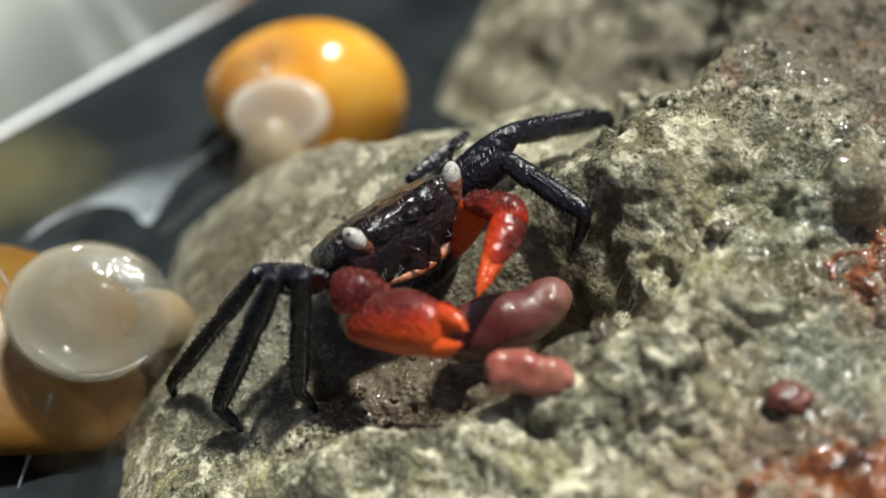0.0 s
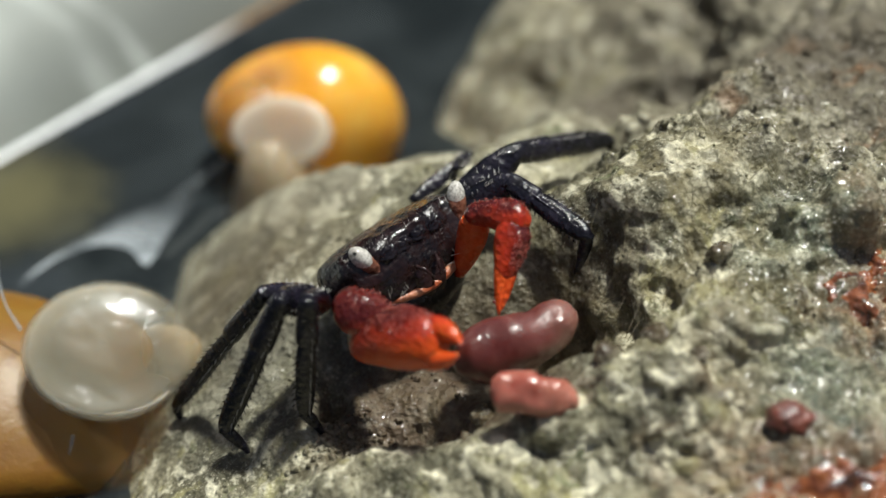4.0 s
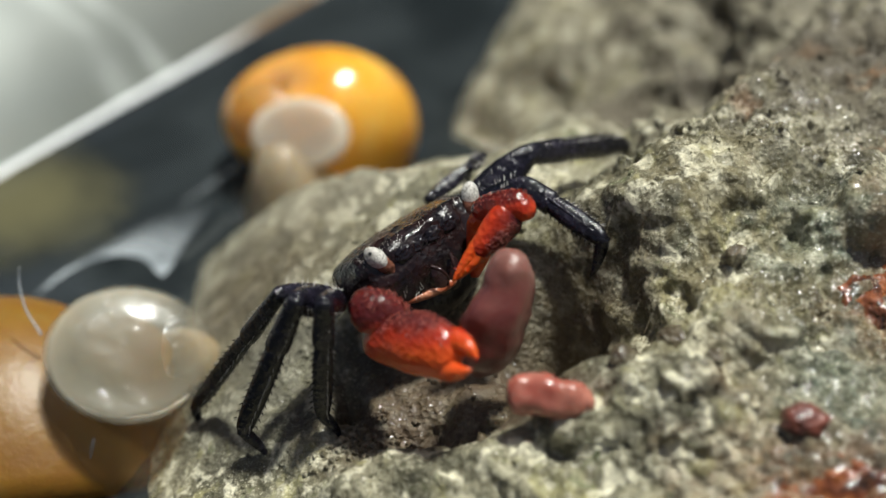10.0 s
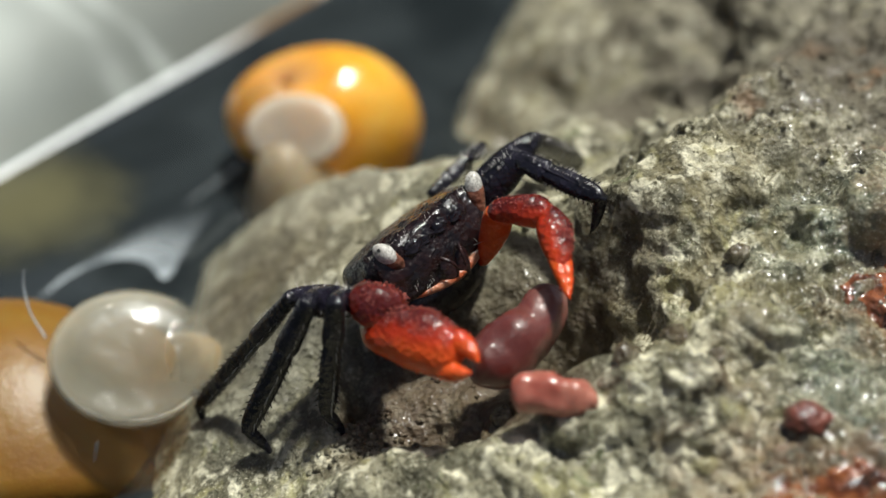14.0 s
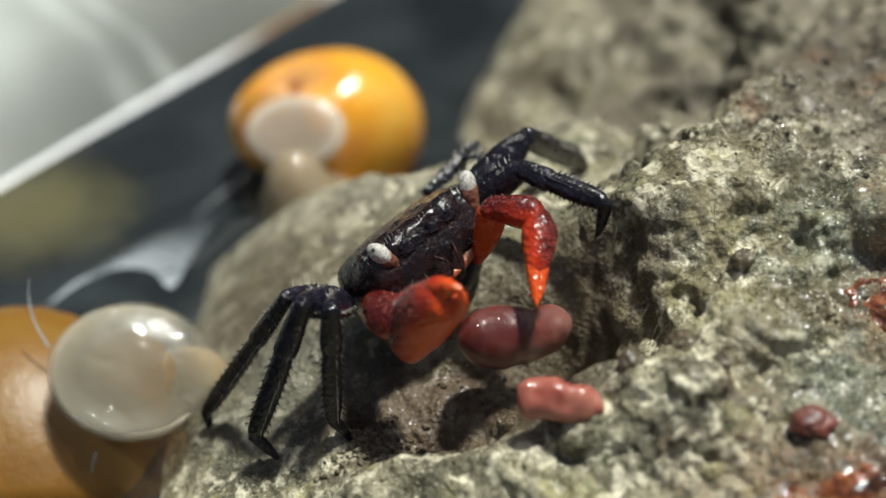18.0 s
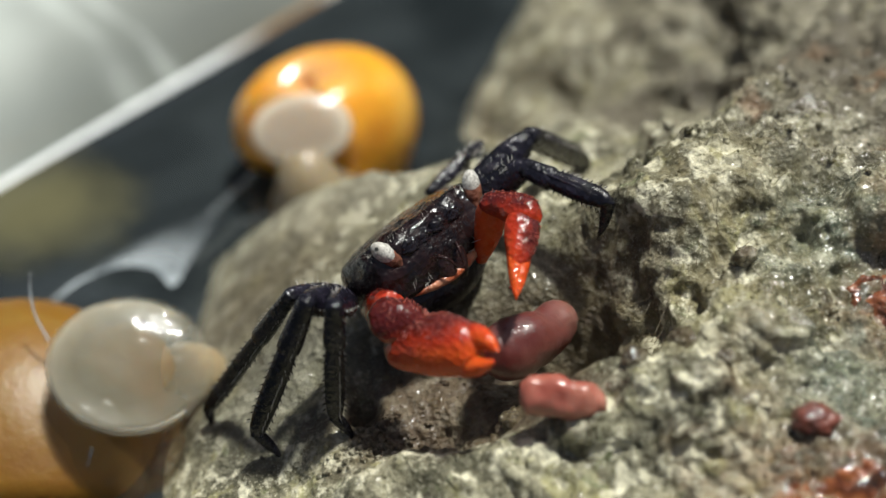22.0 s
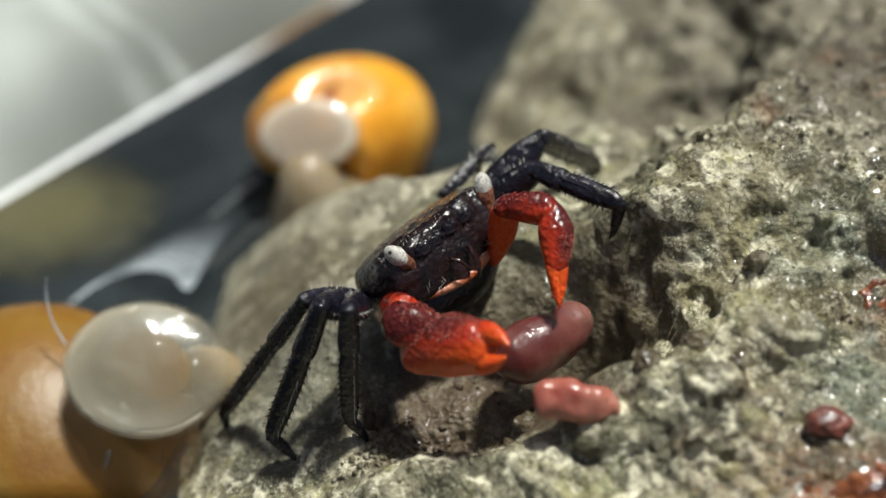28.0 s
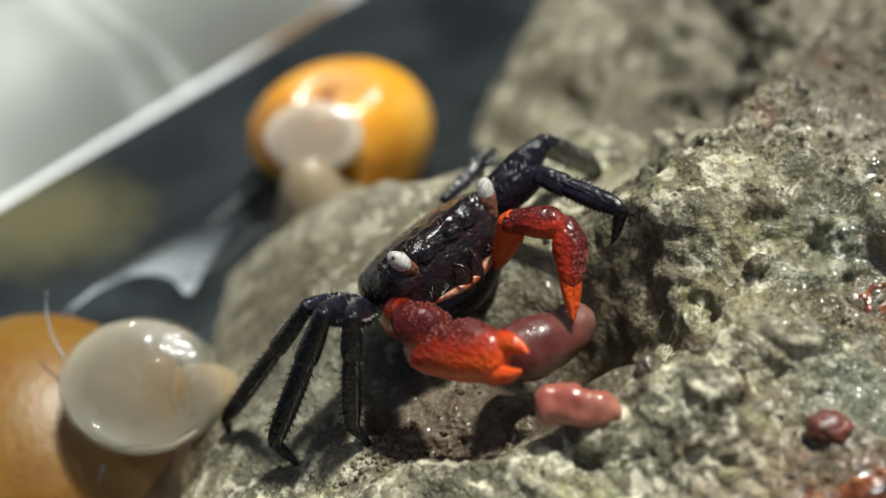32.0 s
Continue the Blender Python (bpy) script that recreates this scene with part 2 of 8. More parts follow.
def sole_material(name, rx, ry, middle, edge, clear, attached=1.0):
    """Wet translucent flesh, thin and see-through in the middle and milky towards its free border; attached: how much of it is left where it joins the rock."""
    m = Mat(name, 0.14, Subsurface_Weight=0.8, Subsurface_Radius=(0.005, 0.004, 0.003), IOR=1.37, Coat_Weight=0.7, Coat_Roughness=0.05)
    x = m.maths("DIVIDE", m.axis(0), rx * MM)
    y = m.maths("DIVIDE", m.axis(1), ry * MM)
    r = m.maths("SQRT", m.maths("ADD", m.maths("MULTIPLY", x, x), m.maths("MULTIPLY", y, y)))
    r = m.maths("ADD", r, m.maths("MULTIPLY", m.maths("SUBTRACT", m.noise(3.5, 3), 0.5), 0.16))
    col = m.mix(m.noise(4, 3), middle, tuple(k * 0.82 for k in middle))
    col = m.mix(m.ramp(r, (0.62, 0.0), (0.97, 1.0)), col, edge)
    free = m.ramp(m.maths("ADD", m.maths("MULTIPLY", x, -0.5), 0.5), (0.05, attached), (0.55, 1.0))
    m.put(m.bsdf.inputs["Alpha"], m.maths("MULTIPLY", free, m.ramp(r, (0.3, clear), (0.80, clear + 0.12), (0.90, clear + 0.16), (1.02, 0.15))))
    m.put(m.bsdf.inputs["Coat Normal"], m.bump(m.noise(2.2, 1.5, 0.5, 0.6), 0.34))
    return m.done(col, m.bump(m.noise(4, 2), 0.12))


def water_material():
    """Murky slate water, olive where it is shallow."""
    m = Mat("murky water", 0.04, Transmission_Weight=0.25, IOR=1.33)
    col = m.ramp(m.noise(16, 3, 0.5, 0.8), (0.35, (0.016, 0.020, 0.022)), (0.65, (0.036, 0.043, 0.046)))
    col = m.mix(m.maths("MULTIPLY", m.patch(-48, 42, 10, 0.25), 0.9), col, (0.14, 0.13, 0.07))
    return m.done(col, m.bump(m.noise(16, 2), 0.5))


def plastic_material():
    """Smooth pale plastic with broad clouds, curved reflections painted into the colour and a few dark specks."""
    m = Mat("pale grey plastic", 0.2)
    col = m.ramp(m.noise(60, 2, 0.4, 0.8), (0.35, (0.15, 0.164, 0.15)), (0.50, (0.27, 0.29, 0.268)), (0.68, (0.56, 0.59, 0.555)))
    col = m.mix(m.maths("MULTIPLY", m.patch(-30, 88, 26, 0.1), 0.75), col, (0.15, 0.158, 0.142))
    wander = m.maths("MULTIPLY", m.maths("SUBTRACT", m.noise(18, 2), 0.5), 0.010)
    # bright bows in the colour for light reflected on the lid
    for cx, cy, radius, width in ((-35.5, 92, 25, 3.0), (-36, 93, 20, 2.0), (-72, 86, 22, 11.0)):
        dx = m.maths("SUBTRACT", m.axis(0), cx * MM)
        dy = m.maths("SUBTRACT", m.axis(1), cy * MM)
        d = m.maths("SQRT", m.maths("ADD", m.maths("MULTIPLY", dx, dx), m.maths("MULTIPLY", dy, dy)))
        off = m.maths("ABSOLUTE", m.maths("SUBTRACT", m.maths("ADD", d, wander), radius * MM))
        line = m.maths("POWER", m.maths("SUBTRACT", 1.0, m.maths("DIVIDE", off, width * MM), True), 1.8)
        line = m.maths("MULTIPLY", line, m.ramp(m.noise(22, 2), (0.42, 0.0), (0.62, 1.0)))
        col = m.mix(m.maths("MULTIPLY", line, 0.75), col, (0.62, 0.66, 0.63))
    col = m.mix(m.ramp(m.noise(1.1, 2), (0.70, 0.0), (0.76, 0.5)), col, (0.08, 0.08, 0.07))
    return m.done(col, m.bump(m.noise(14, 2), 0.2))


ROCK = rock_material()
SHELL = chitin("black crab shell", (0.005, 0.004, 0.006), (0.014, 0.011, 0.014), 0.15, 0.08, 0.0)
BACK = chitin("brown black crab back", (0.006, 0.005, 0.006), (0.020, 0.007, 0.006), 0.20, 0.09, 0.0)
LEG = chitin("blue black crab leg", (0.005, 0.005, 0.007), (0.016, 0.014, 0.024), 0.19, 0.12, 0.0)
MOUTH = chitin("dark mouthpart shell", (0.008, 0.005, 0.006), (0.035, 0.014, 0.012), 0.15, 0.12, 0.0)
RIM = chitin("pale orange lower rim", (0.36, 0.08, 0.03), (0.55, 0.30, 0.18), 0.3)
STALKS = chitin("red brown eyestalk", (0.05, 0.018, 0.012), (0.22, 0.085, 0.05), 0.25)
CLAW = claw_material()
FINGER = claw_material("orange red finger shell", -0.35)
WRIST = claw_material("dark red wrist shell", 0.45)
FIBRE = Mat("brown algae fibre", 0.5).done((0.10, 0.075, 0.035))
HAIR = Mat("pale bristle", 0.35).done((0.50, 0.47, 0.43))
PIMPLE = Mat("glossy pimple", 0.2, Coat_Weight=1.0, Coat_Roughness=0.2).done((0.34, 0.075, 0.055))
EYE = eye_material()
SNAIL = shell_material()
# copy of the golden shell with shade darkened into its colour
SNAIL_SHADED = shell_material("shaded copy of the golden snail shell", 0.26)
SNAIL_SHADED.node_tree.nodes["Principled BSDF"].inputs["Roughness"].default_value, SNAIL_SHADED.node_tree.nodes["Principled BSDF"].inputs["Coat Weight"].default_value = 0.45, 0.0
FLESH = sole_material("pinkish white snail sole", 5.5, 4.0, (0.55, 0.46, 0.36), (0.70, 0.63, 0.52), 0.62)
VEILSOLE = sole_material("see-through beige snail sole", 7.2, 6.0, (0.245, 0.225, 0.16), (0.37, 0.34, 0.26), 0.6, 0.25)
VEILSOLE.node_tree.nodes["Principled BSDF"].inputs["Coat Weight"].default_value, VEILSOLE.node_tree.nodes["Principled BSDF"].inputs["Roughness"].default_value = 0.4, 0.3
STEM = soft_material("soft beige snail foot", (0.34, 0.22, 0.10), (0.48, 0.38, 0.23), 0.5, 0.8, (0.004, 0.003, 0.0015), 1.37, 0.2)
STEM.node_tree.nodes["Principled BSDF"].inputs["Alpha"].default_value = 0.85
STALK = soft_material("pale brown snail flesh", (0.38, 0.29, 0.17), (0.54, 0.44, 0.30), 0.4, 0.6, (0.003, 0.002, 0.001))
STALK.node_tree.nodes["Principled BSDF"].inputs["Alpha"].default_value = 0.55
MANTLE = soft_material("golden brown translucent mantle", (0.46, 0.22, 0.04), (0.58, 0.34, 0.09), 0.35, 0.8, (0.004, 0.0025, 0.001), 1.38, 0.2)
MANTLE.node_tree.nodes["Principled BSDF"].inputs["Alpha"].default_value = 0.55
flesh = Mat("raw brownish pink meat", 0.4, Subsurface_Weight=0.7, Subsurface_Radius=(0.002, 0.0008, 0.0006), IOR=1.38, Coat_Weight=0.4, Coat_Roughness=0.14, Transmission_Weight=0.15)
along = flesh.ramp(flesh.maths("ADD", flesh.maths("MULTIPLY", flesh.axis(0), 100), flesh.maths("MULTIPLY", flesh.noise(4, 3), 0.3)), (0.35, (0.10, 0.013, 0.010)), (0.85, (0.145, 0.036, 0.029)), (1.05, (0.26, 0.115, 0.09)))
MEAT = flesh.done(flesh.mix(flesh.ramp(flesh.noise(2.4, 4), (0.42, 0.0), (0.66, 0.5)), along, (0.19, 0.065, 0.052)), flesh.bump(flesh.noise(1.8, 3), 0.14))
flesh.put(flesh.bsdf.inputs["Coat Normal"], flesh.bump(flesh.noise(1.3, 2, 0.5, 0.6), 0.35))
PINK = soft_material("raw pink meat", (0.28, 0.062, 0.045), (0.42, 0.17, 0.12), 0.35, 0.6, (0.003, 0.0012, 0.001))
gel = Mat("wet red brown algae", 0.2, Coat_Weight=0.8, Coat_Roughness=0.06)
gelcol = gel.ramp(gel.noise(2.2, 5, 0.65, 0.5), (0.34, (0.035, 0.016, 0.008)), (0.48, (0.17, 0.05, 0.018)), (0.6, (0.28, 0.09, 0.025)), (0.72, (0.16, 0.11, 0.05)))
REDGEL = gel.done(gelcol, gel.bump(gel.noise(0.6, 2, 0.5), 0.22, gel.bump(gel.noise(1.6, 2), 0.8)))
gel.put(gel.bsdf.inputs["Coat Normal"], gel.bsdf.inputs["Normal"].links[0].from_socket)
BORDER = soft_material("pale sole border", (0.66, 0.60, 0.48), (0.80, 0.75, 0.63), 0.2, 0.8, (0.003, 0.0024, 0.0016))
BORDER.node_tree.nodes["Principled BSDF"].inputs["Alpha"].default_value = 0.4
VEIL = soft_material("see-through brown mantle veil", (0.34, 0.17, 0.05), (0.46, 0.30, 0.14), 0.3, 0.7, (0.004, 0.0025, 0.001), 1.38, 0.0, 0.3)
VEIL.node_tree.nodes["Principled BSDF"].inputs["Alpha"].default_value = 0.2
SLIME = Mat("glossy grey slime", 0.12, Coat_Weight=0.6, Alpha=0.36).done((0.56, 0.60, 0.62))
lumpy = Mat("wet dark red lump", 0.4, Coat_Weight=0.6, Coat_Roughness=0.08)
DARKRED = lumpy.done(lumpy.ramp(lumpy.noise(1.0, 4), (0.35, (0.05, 0.012, 0.008)), (0.65, (0.19, 0.05, 0.03))), lumpy.bump(lumpy.noise(0.5, 3), 0.25))
lumpy.put(lumpy.bsdf.inputs["Coat Normal"], lumpy.bump(lumpy.noise(0.9, 2), 0.4))
# pale see-through colour that stands in for a reflection on the water
film = Mat("grey water gleam film", 0.15, Coat_Weight=0.5)
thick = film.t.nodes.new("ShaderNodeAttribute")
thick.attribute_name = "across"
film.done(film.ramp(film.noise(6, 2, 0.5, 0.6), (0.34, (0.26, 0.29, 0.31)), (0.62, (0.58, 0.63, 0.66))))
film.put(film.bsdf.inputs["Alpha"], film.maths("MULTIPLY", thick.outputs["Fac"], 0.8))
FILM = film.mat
WATER = water_material()
PLASTIC = plastic_material()
rim = Mat("polished pale rim", 0.12, 0.1)
RIMWHITE = rim.done(rim.mix(rim.patch(-22, 87, 11, 0.2), (0.92, 0.94, 0.94), (0.30, 0.17, 0.07)))
mud = Mat("dark olive silt", 0.9)
MUD = mud.done(mud.mix(mud.patch(-53, 70, 11, 0.3), mud.ramp(mud.noise(30, 5), (0.35, (0.007, 0.010, 0.011)), (0.62, (0.018, 0.022, 0.020))), (0.085, 0.072, 0.034)), mud.bump(mud.noise(6), 1.5))
backing = Mat("dark shade", 0.95)
SHADE = backing.done(backing.ramp(backing.noise(90, 5), (0.3, (0.006, 0.008, 0.006)), (0.7, (0.02, 0.024, 0.02))))


# ---- mesh helpers (millimetres in, metres out) ----
def mesh_of(name, verts, faces, material, smooth=True):
    me = bpy.data.meshes.new(name)
    me.from_pydata([tuple(v) for v in np.asarray(verts, float) * MM], [], faces)
    me.materials.append(material)
    me.polygons.foreach_set("use_smooth", [smooth] * len(me.polygons))
    me.update()
    return me


def part(name, me, parent, m=None, label=""):
    """Links a mesh as ONE object under a thing or a part."""
    ob = new(name, me)
    ob.parent = parent
    if m is not None:
        ob.matrix_basis = m
    return tagged(ob, label=label)


def at(x, y, z, rx=0, ry=0, rz=0):
    return pose(x * MM, y * MM, z * MM, rx, ry, rz)


def grid_faces(rows, cols, closed=False):
    n = cols if closed else cols - 1
    return [(r * cols + c, r * cols + (c + 1) % cols, (r + 1) * cols + (c + 1) % cols, (r + 1) * cols + c) for r in range(rows - 1) for c in range(n)]


def lattice(p, seed=0):
    """A random number from 0 to 1 for each whole-numbered point."""
    i = p.astype(np.int64)
    h = (i[..., 0] * 374761393 + i[..., 1] * 668265263 + i[..., 2] * 2147483647 + seed * 974634777) & 0xFFFFFFFF
    h = ((h ^ (h >> 13)) * 1274126177) & 0xFFFFFFFF
    return ((h ^ (h >> 16)) & 0xFFFFFF) / float(0xFFFFFF)


def value_noise(p, seed=0):
    b = np.floor(p)
    f = p - b
    f = f * f * (3 - 2 * f)
    total = 0
    for dx in (0, 1):
        for dy in (0, 1):
            for dz in (0, 1):
                w = (f[..., 0] if dx else 1 - f[..., 0]) * (f[..., 1] if dy else 1 - f[..., 1]) * (f[..., 2] if dz else 1 - f[..., 2])
                total = total + w * lattice(b + np.array([dx, dy, dz]), seed)
    return total


def fractal(p, size, octaves=4, gain=0.5, seed=0, ridged=False):
    total, amp, norm = 0, 1.0, 0
    for o in range(octaves):
        v = value_noise(p / size * 2 ** o + 17.3 * o, seed + o)
        total, norm, amp = total + amp * (1 - abs(2 * v - 1) if ridged else v), norm + amp, amp * gain
    return total / norm


def pits(p, size, seed=0):
    """The distance to the nearest of scattered points, in cell widths."""
    b = np.floor(p / size)
    best = np.full(p.shape[:-1], 9.0)
    for dx in (-1, 0, 1):
        for dy in (-1, 0, 1):
            for dz in (-1, 0, 1):
                c = b + np.array([dx, dy, dz])
                q = c + np.stack([lattice(c, seed), lattice(c, seed + 7), lattice(c, seed + 13)], -1)
                best = np.minimum(best, np.linalg.norm(p / size - q, axis=-1))
    return best


def spline(stations, steps):
    """Smooth rows between stations, a Catmull-Rom curve through all their numbers."""
    s = np.asarray(stations, float)
    if steps <= 1:
        return s
    s = np.vstack([2 * s[0] - s[1], s, 2 * s[-1] - s[-2]])
    rows = []
    for i in range(1, len(s) - 2):
        for k in range(steps):
            u = k / steps
            rows.append(0.5 * (2 * s[i] + (s[i + 1] - s[i - 1]) * u + (2 * s[i - 1] - 5 * s[i] + 4 * s[i + 1] - s[i + 2]) * u ** 2
                               + (3 * s[i] - s[i - 1] - 3 * s[i + 1] + s[i + 2]) * u ** 3))
    return np.array(rows + [s[-2]])


def loft(name, stations, material, sides=20, steps=4, power=2.0, rough=0.0, seed=0, size=1.5):
    """A rounded body along x: stations of (x, y, z, half height in y, half depth in z)."""
    rows = spline(stations, steps)
    rows[:, 3:] = np.maximum(rows[:, 3:], 0.02)
    a = np.linspace(0, 2 * math.pi, sides, endpoint=False)
    ca, sa = np.sign(np.cos(a)) * abs(np.cos(a)) ** (2 / power), np.sign(np.sin(a)) * abs(np.sin(a)) ** (2 / power)
    v = np.stack([np.repeat(rows[:, :1], sides, 1), rows[:, 1:2] + rows[:, 3:4] * ca, rows[:, 2:3] + rows[:, 4:5] * sa], -1)
    if rough:
        mid = rows[:, None, :3]
        out = v - mid
        out = out / np.maximum(np.linalg.norm(out, axis=-1, keepdims=True), 1e-6)
        v = v + out * ((fractal(v + 50, size, 3, 0.5, seed) - 0.5) * 2 * rough)[..., None]
    n = len(rows)
    faces = grid_faces(n, sides, True)
    faces = [f[::-1] for f in faces]
    faces += [tuple(range(sides)), tuple(range((n - 1) * sides, n * sides))[::-1]]
    return mesh_of(name, v.reshape(-1, 3), faces, material)


def tube(name, path, radii, material, sides=10, steps=4):
    """A round tube along a curved path of points."""
    rows = spline([(*p, r) for p, r in zip(path, radii)], steps)
    p = rows[:, :3]
    t = np.gradient(p, axis=0)
    t /= np.linalg.norm(t, axis=1, keepdims=True)
    side = np.cross(t, (0.31, 0.2, 0.93))
    side /= np.linalg.norm(side, axis=1, keepdims=True)
    top = np.cross(side, t)
    a = np.linspace(0, 2 * math.pi, sides, endpoint=False)[None, :, None]
    v = p[:, None] + np.maximum(rows[:, 3], 0.02)[:, None, None] * (np.cos(a) * side[:, None] + np.sin(a) * top[:, None])
    n = len(p)
    faces = grid_faces(n, sides, True) + [tuple(range(sides))[::-1], tuple(range((n - 1) * sides, n * sides))]
    return mesh_of(name, v.reshape(-1, 3), faces, material)


def ball(rings=24, sides=36):
    """Unit directions of a ball, rows from the south to the north pole."""
    u = np.linspace(-math.pi / 2, math.pi / 2, rings)[:, None]
    a = np.linspace(0, 2 * math.pi, sides, endpoint=False)[None]
    return np.stack([np.cos(u) * np.cos(a), np.cos(u) * np.sin(a), np.sin(u) + 0 * a], -1)


def blob(name, radii, material, rough=0.0, size=2.0, seed=0, rings=24, sides=36, power=1.0):
    d = ball(rings, sides)
    v = np.sign(d) * abs(d) ** power * np.array(radii)
    if rough:
        v = v + d * ((fractal(v + 40, size, 4, 0.5, seed) - 0.5) * 2 * rough)[..., None]
    return mesh_of(name, v.reshape(-1, 3), grid_faces(rings, sides, True), material)


def scatter_spikes(name, roots, tips, width, material):
    """Fine bristles from roots to tips, three-sided."""
    verts, faces = [], []
    for a, b in zip(np.asarray(roots, float), np.asarray(tips, float)):
        d = b - a
        s = np.cross(d, (0.3, 0.5, 0.8))
        s = s / max(np.linalg.norm(s), 1e-6) * width
        u = np.cross(s, d) / max(np.linalg.norm(d), 1e-6)
        i = len(verts)
        verts += [a + s, a - s * 0.5 + u, a - s * 0.5 - u, b]
        faces += [(i, i + 1, i + 3), (i + 1, i + 2, i + 3), (i + 2, i, i + 3)]
    return mesh_of(name, verts, faces, material)


def beads(name, centres, radii, material):
    """Many tiny round bumps in one mesh."""
    d = ball(5, 7).reshape(-1, 3)
    f = grid_faces(5, 7, True)
    verts, faces = [], []
    for c, r in zip(centres, radii):
        i = len(verts)
        verts += list(np.asarray(c) + d * r)
        faces += [tuple(k + i for k in q) for q in f]
    return mesh_of(name, verts, faces, material)


# ---- the rock, the water and the tub ----
# the plan of the rock: its waterline, in millimetres, and its humps and hollows (x, y, reach x, reach y, height)
SHORE = np.array([(46, 190), (16, 100), (4.0, 75), (-1.6, 55), (0.0, 47), (-7.5, 42), (-18, 41), (-24, 36.5), (-27.5, 29), (-28, 14), (-28, -7), (-29, -40), (-60, -130)], float)
HUMPS = [(-16, 22, 9, 6, 2.5), (-5, 45, 18, 10, -9.0), (1, -3, 9, 6.5, -5.8), (9.5, -5, 5.8, 4.4, -7.0), (9, -12.5, 5, 3, 2.5), (-3.5, -10, 4.5, 3, -3.0),
         (20, 5, 7, 6, 2.5), (14, 40, 8, 10, 5.0), (26, 17, 8, 7, 4.8), (18, 9.5, 6, 6, 2.2), (30, 4, 7, 6, 1.6), (36, 30, 10, 10, 4.0), (15, -15, 5, 4, 2.5), (-8, -17, 9, 4, 1.5),
         (32, -8, 9, 9, -2.0), (3, 70, 9, 12, 8.0), (36, 62, 12, 14, 5.0), (20, -9, 4, 4, 2.0), (13, 18, 5, 6, -2.0), (15, -1, 4, 3.5, 2.2), (12, 2, 4, 3.5, 3.0), (21, 35, 8, 9, -7.5), (-0.5, -11.5, 5, 2.5, -3.5), (-9.3, -5.9, 1.3, 1.7, -4.0), (9.4, -2.0, 2.8, 2.8, -7.0)]
LUMPS = [(17.2, -16.1, 2.2, 1.98, 1.8), (13.9, -18.1, 2, 1.8, 1.5), (8.2, -16.9, 2.2, 1.98, 1.5), (2.7, -18.1, 2.6, 2.34, 1.5), (-9.5, -16.6, 2.2, 1.98, 1.6), (-5.7, -14.8, 1.6, 1.44, 1), (22.6, -11.5, 2.4, 2.16, 1.6), (30.3, -2.0, 2.5, 2.25, 1.8), (11.3, -14.9, 1.6, 1.44, 1.3)]


def inland(x, y):
    """How far (x, y) lies inside the waterline; negative out in the water."""
    best = np.full(x.shape, 1e9)
    for (ax, ay), (bx, by) in zip(SHORE[:-1], SHORE[1:]):
        ux, uy = bx - ax, by - ay
        k = np.clip(((x - ax) * ux + (y - ay) * uy) / (ux * ux + uy * uy), 0, 1)
        best = np.minimum(best, np.hypot(x - ax - k * ux, y - ay - k * uy))
    side = np.interp(y, SHORE[::-1, 1], SHORE[::-1, 0])
    return np.where(x > side, best, -best)


def rise(x, y):
    """The rock's height without its grain."""
    d = inland(x, y)
    z = np.where(d > 0, 30 * (1 - np.exp(-np.maximum(d, 0) / 26)), 4.0 * d)
    for cx, cy, rx, ry, h in HUMPS + LUMPS:
        z = z + h * np.exp(-((x - cx) / rx) ** 2 - ((y - cy) / ry) ** 2) * np.clip(d / 6, 0, 1)
    z = z - 0.35 * np.where(d > 0, np.clip(-y, 0, 60), 0) * np.clip(d / 12, 0, 1)
    return np.maximum(z, -26)


def uneven(lo, hi, near_lo, near_hi, fine, coarse):
    return np.concatenate([np.arange(lo, near_lo, coarse), np.arange(near_lo, near_hi, fine), np.arange(near_hi, hi + coarse, coarse)])


SCRAP = (7.0, -11.0)     # the spot where the scrap of meat lies


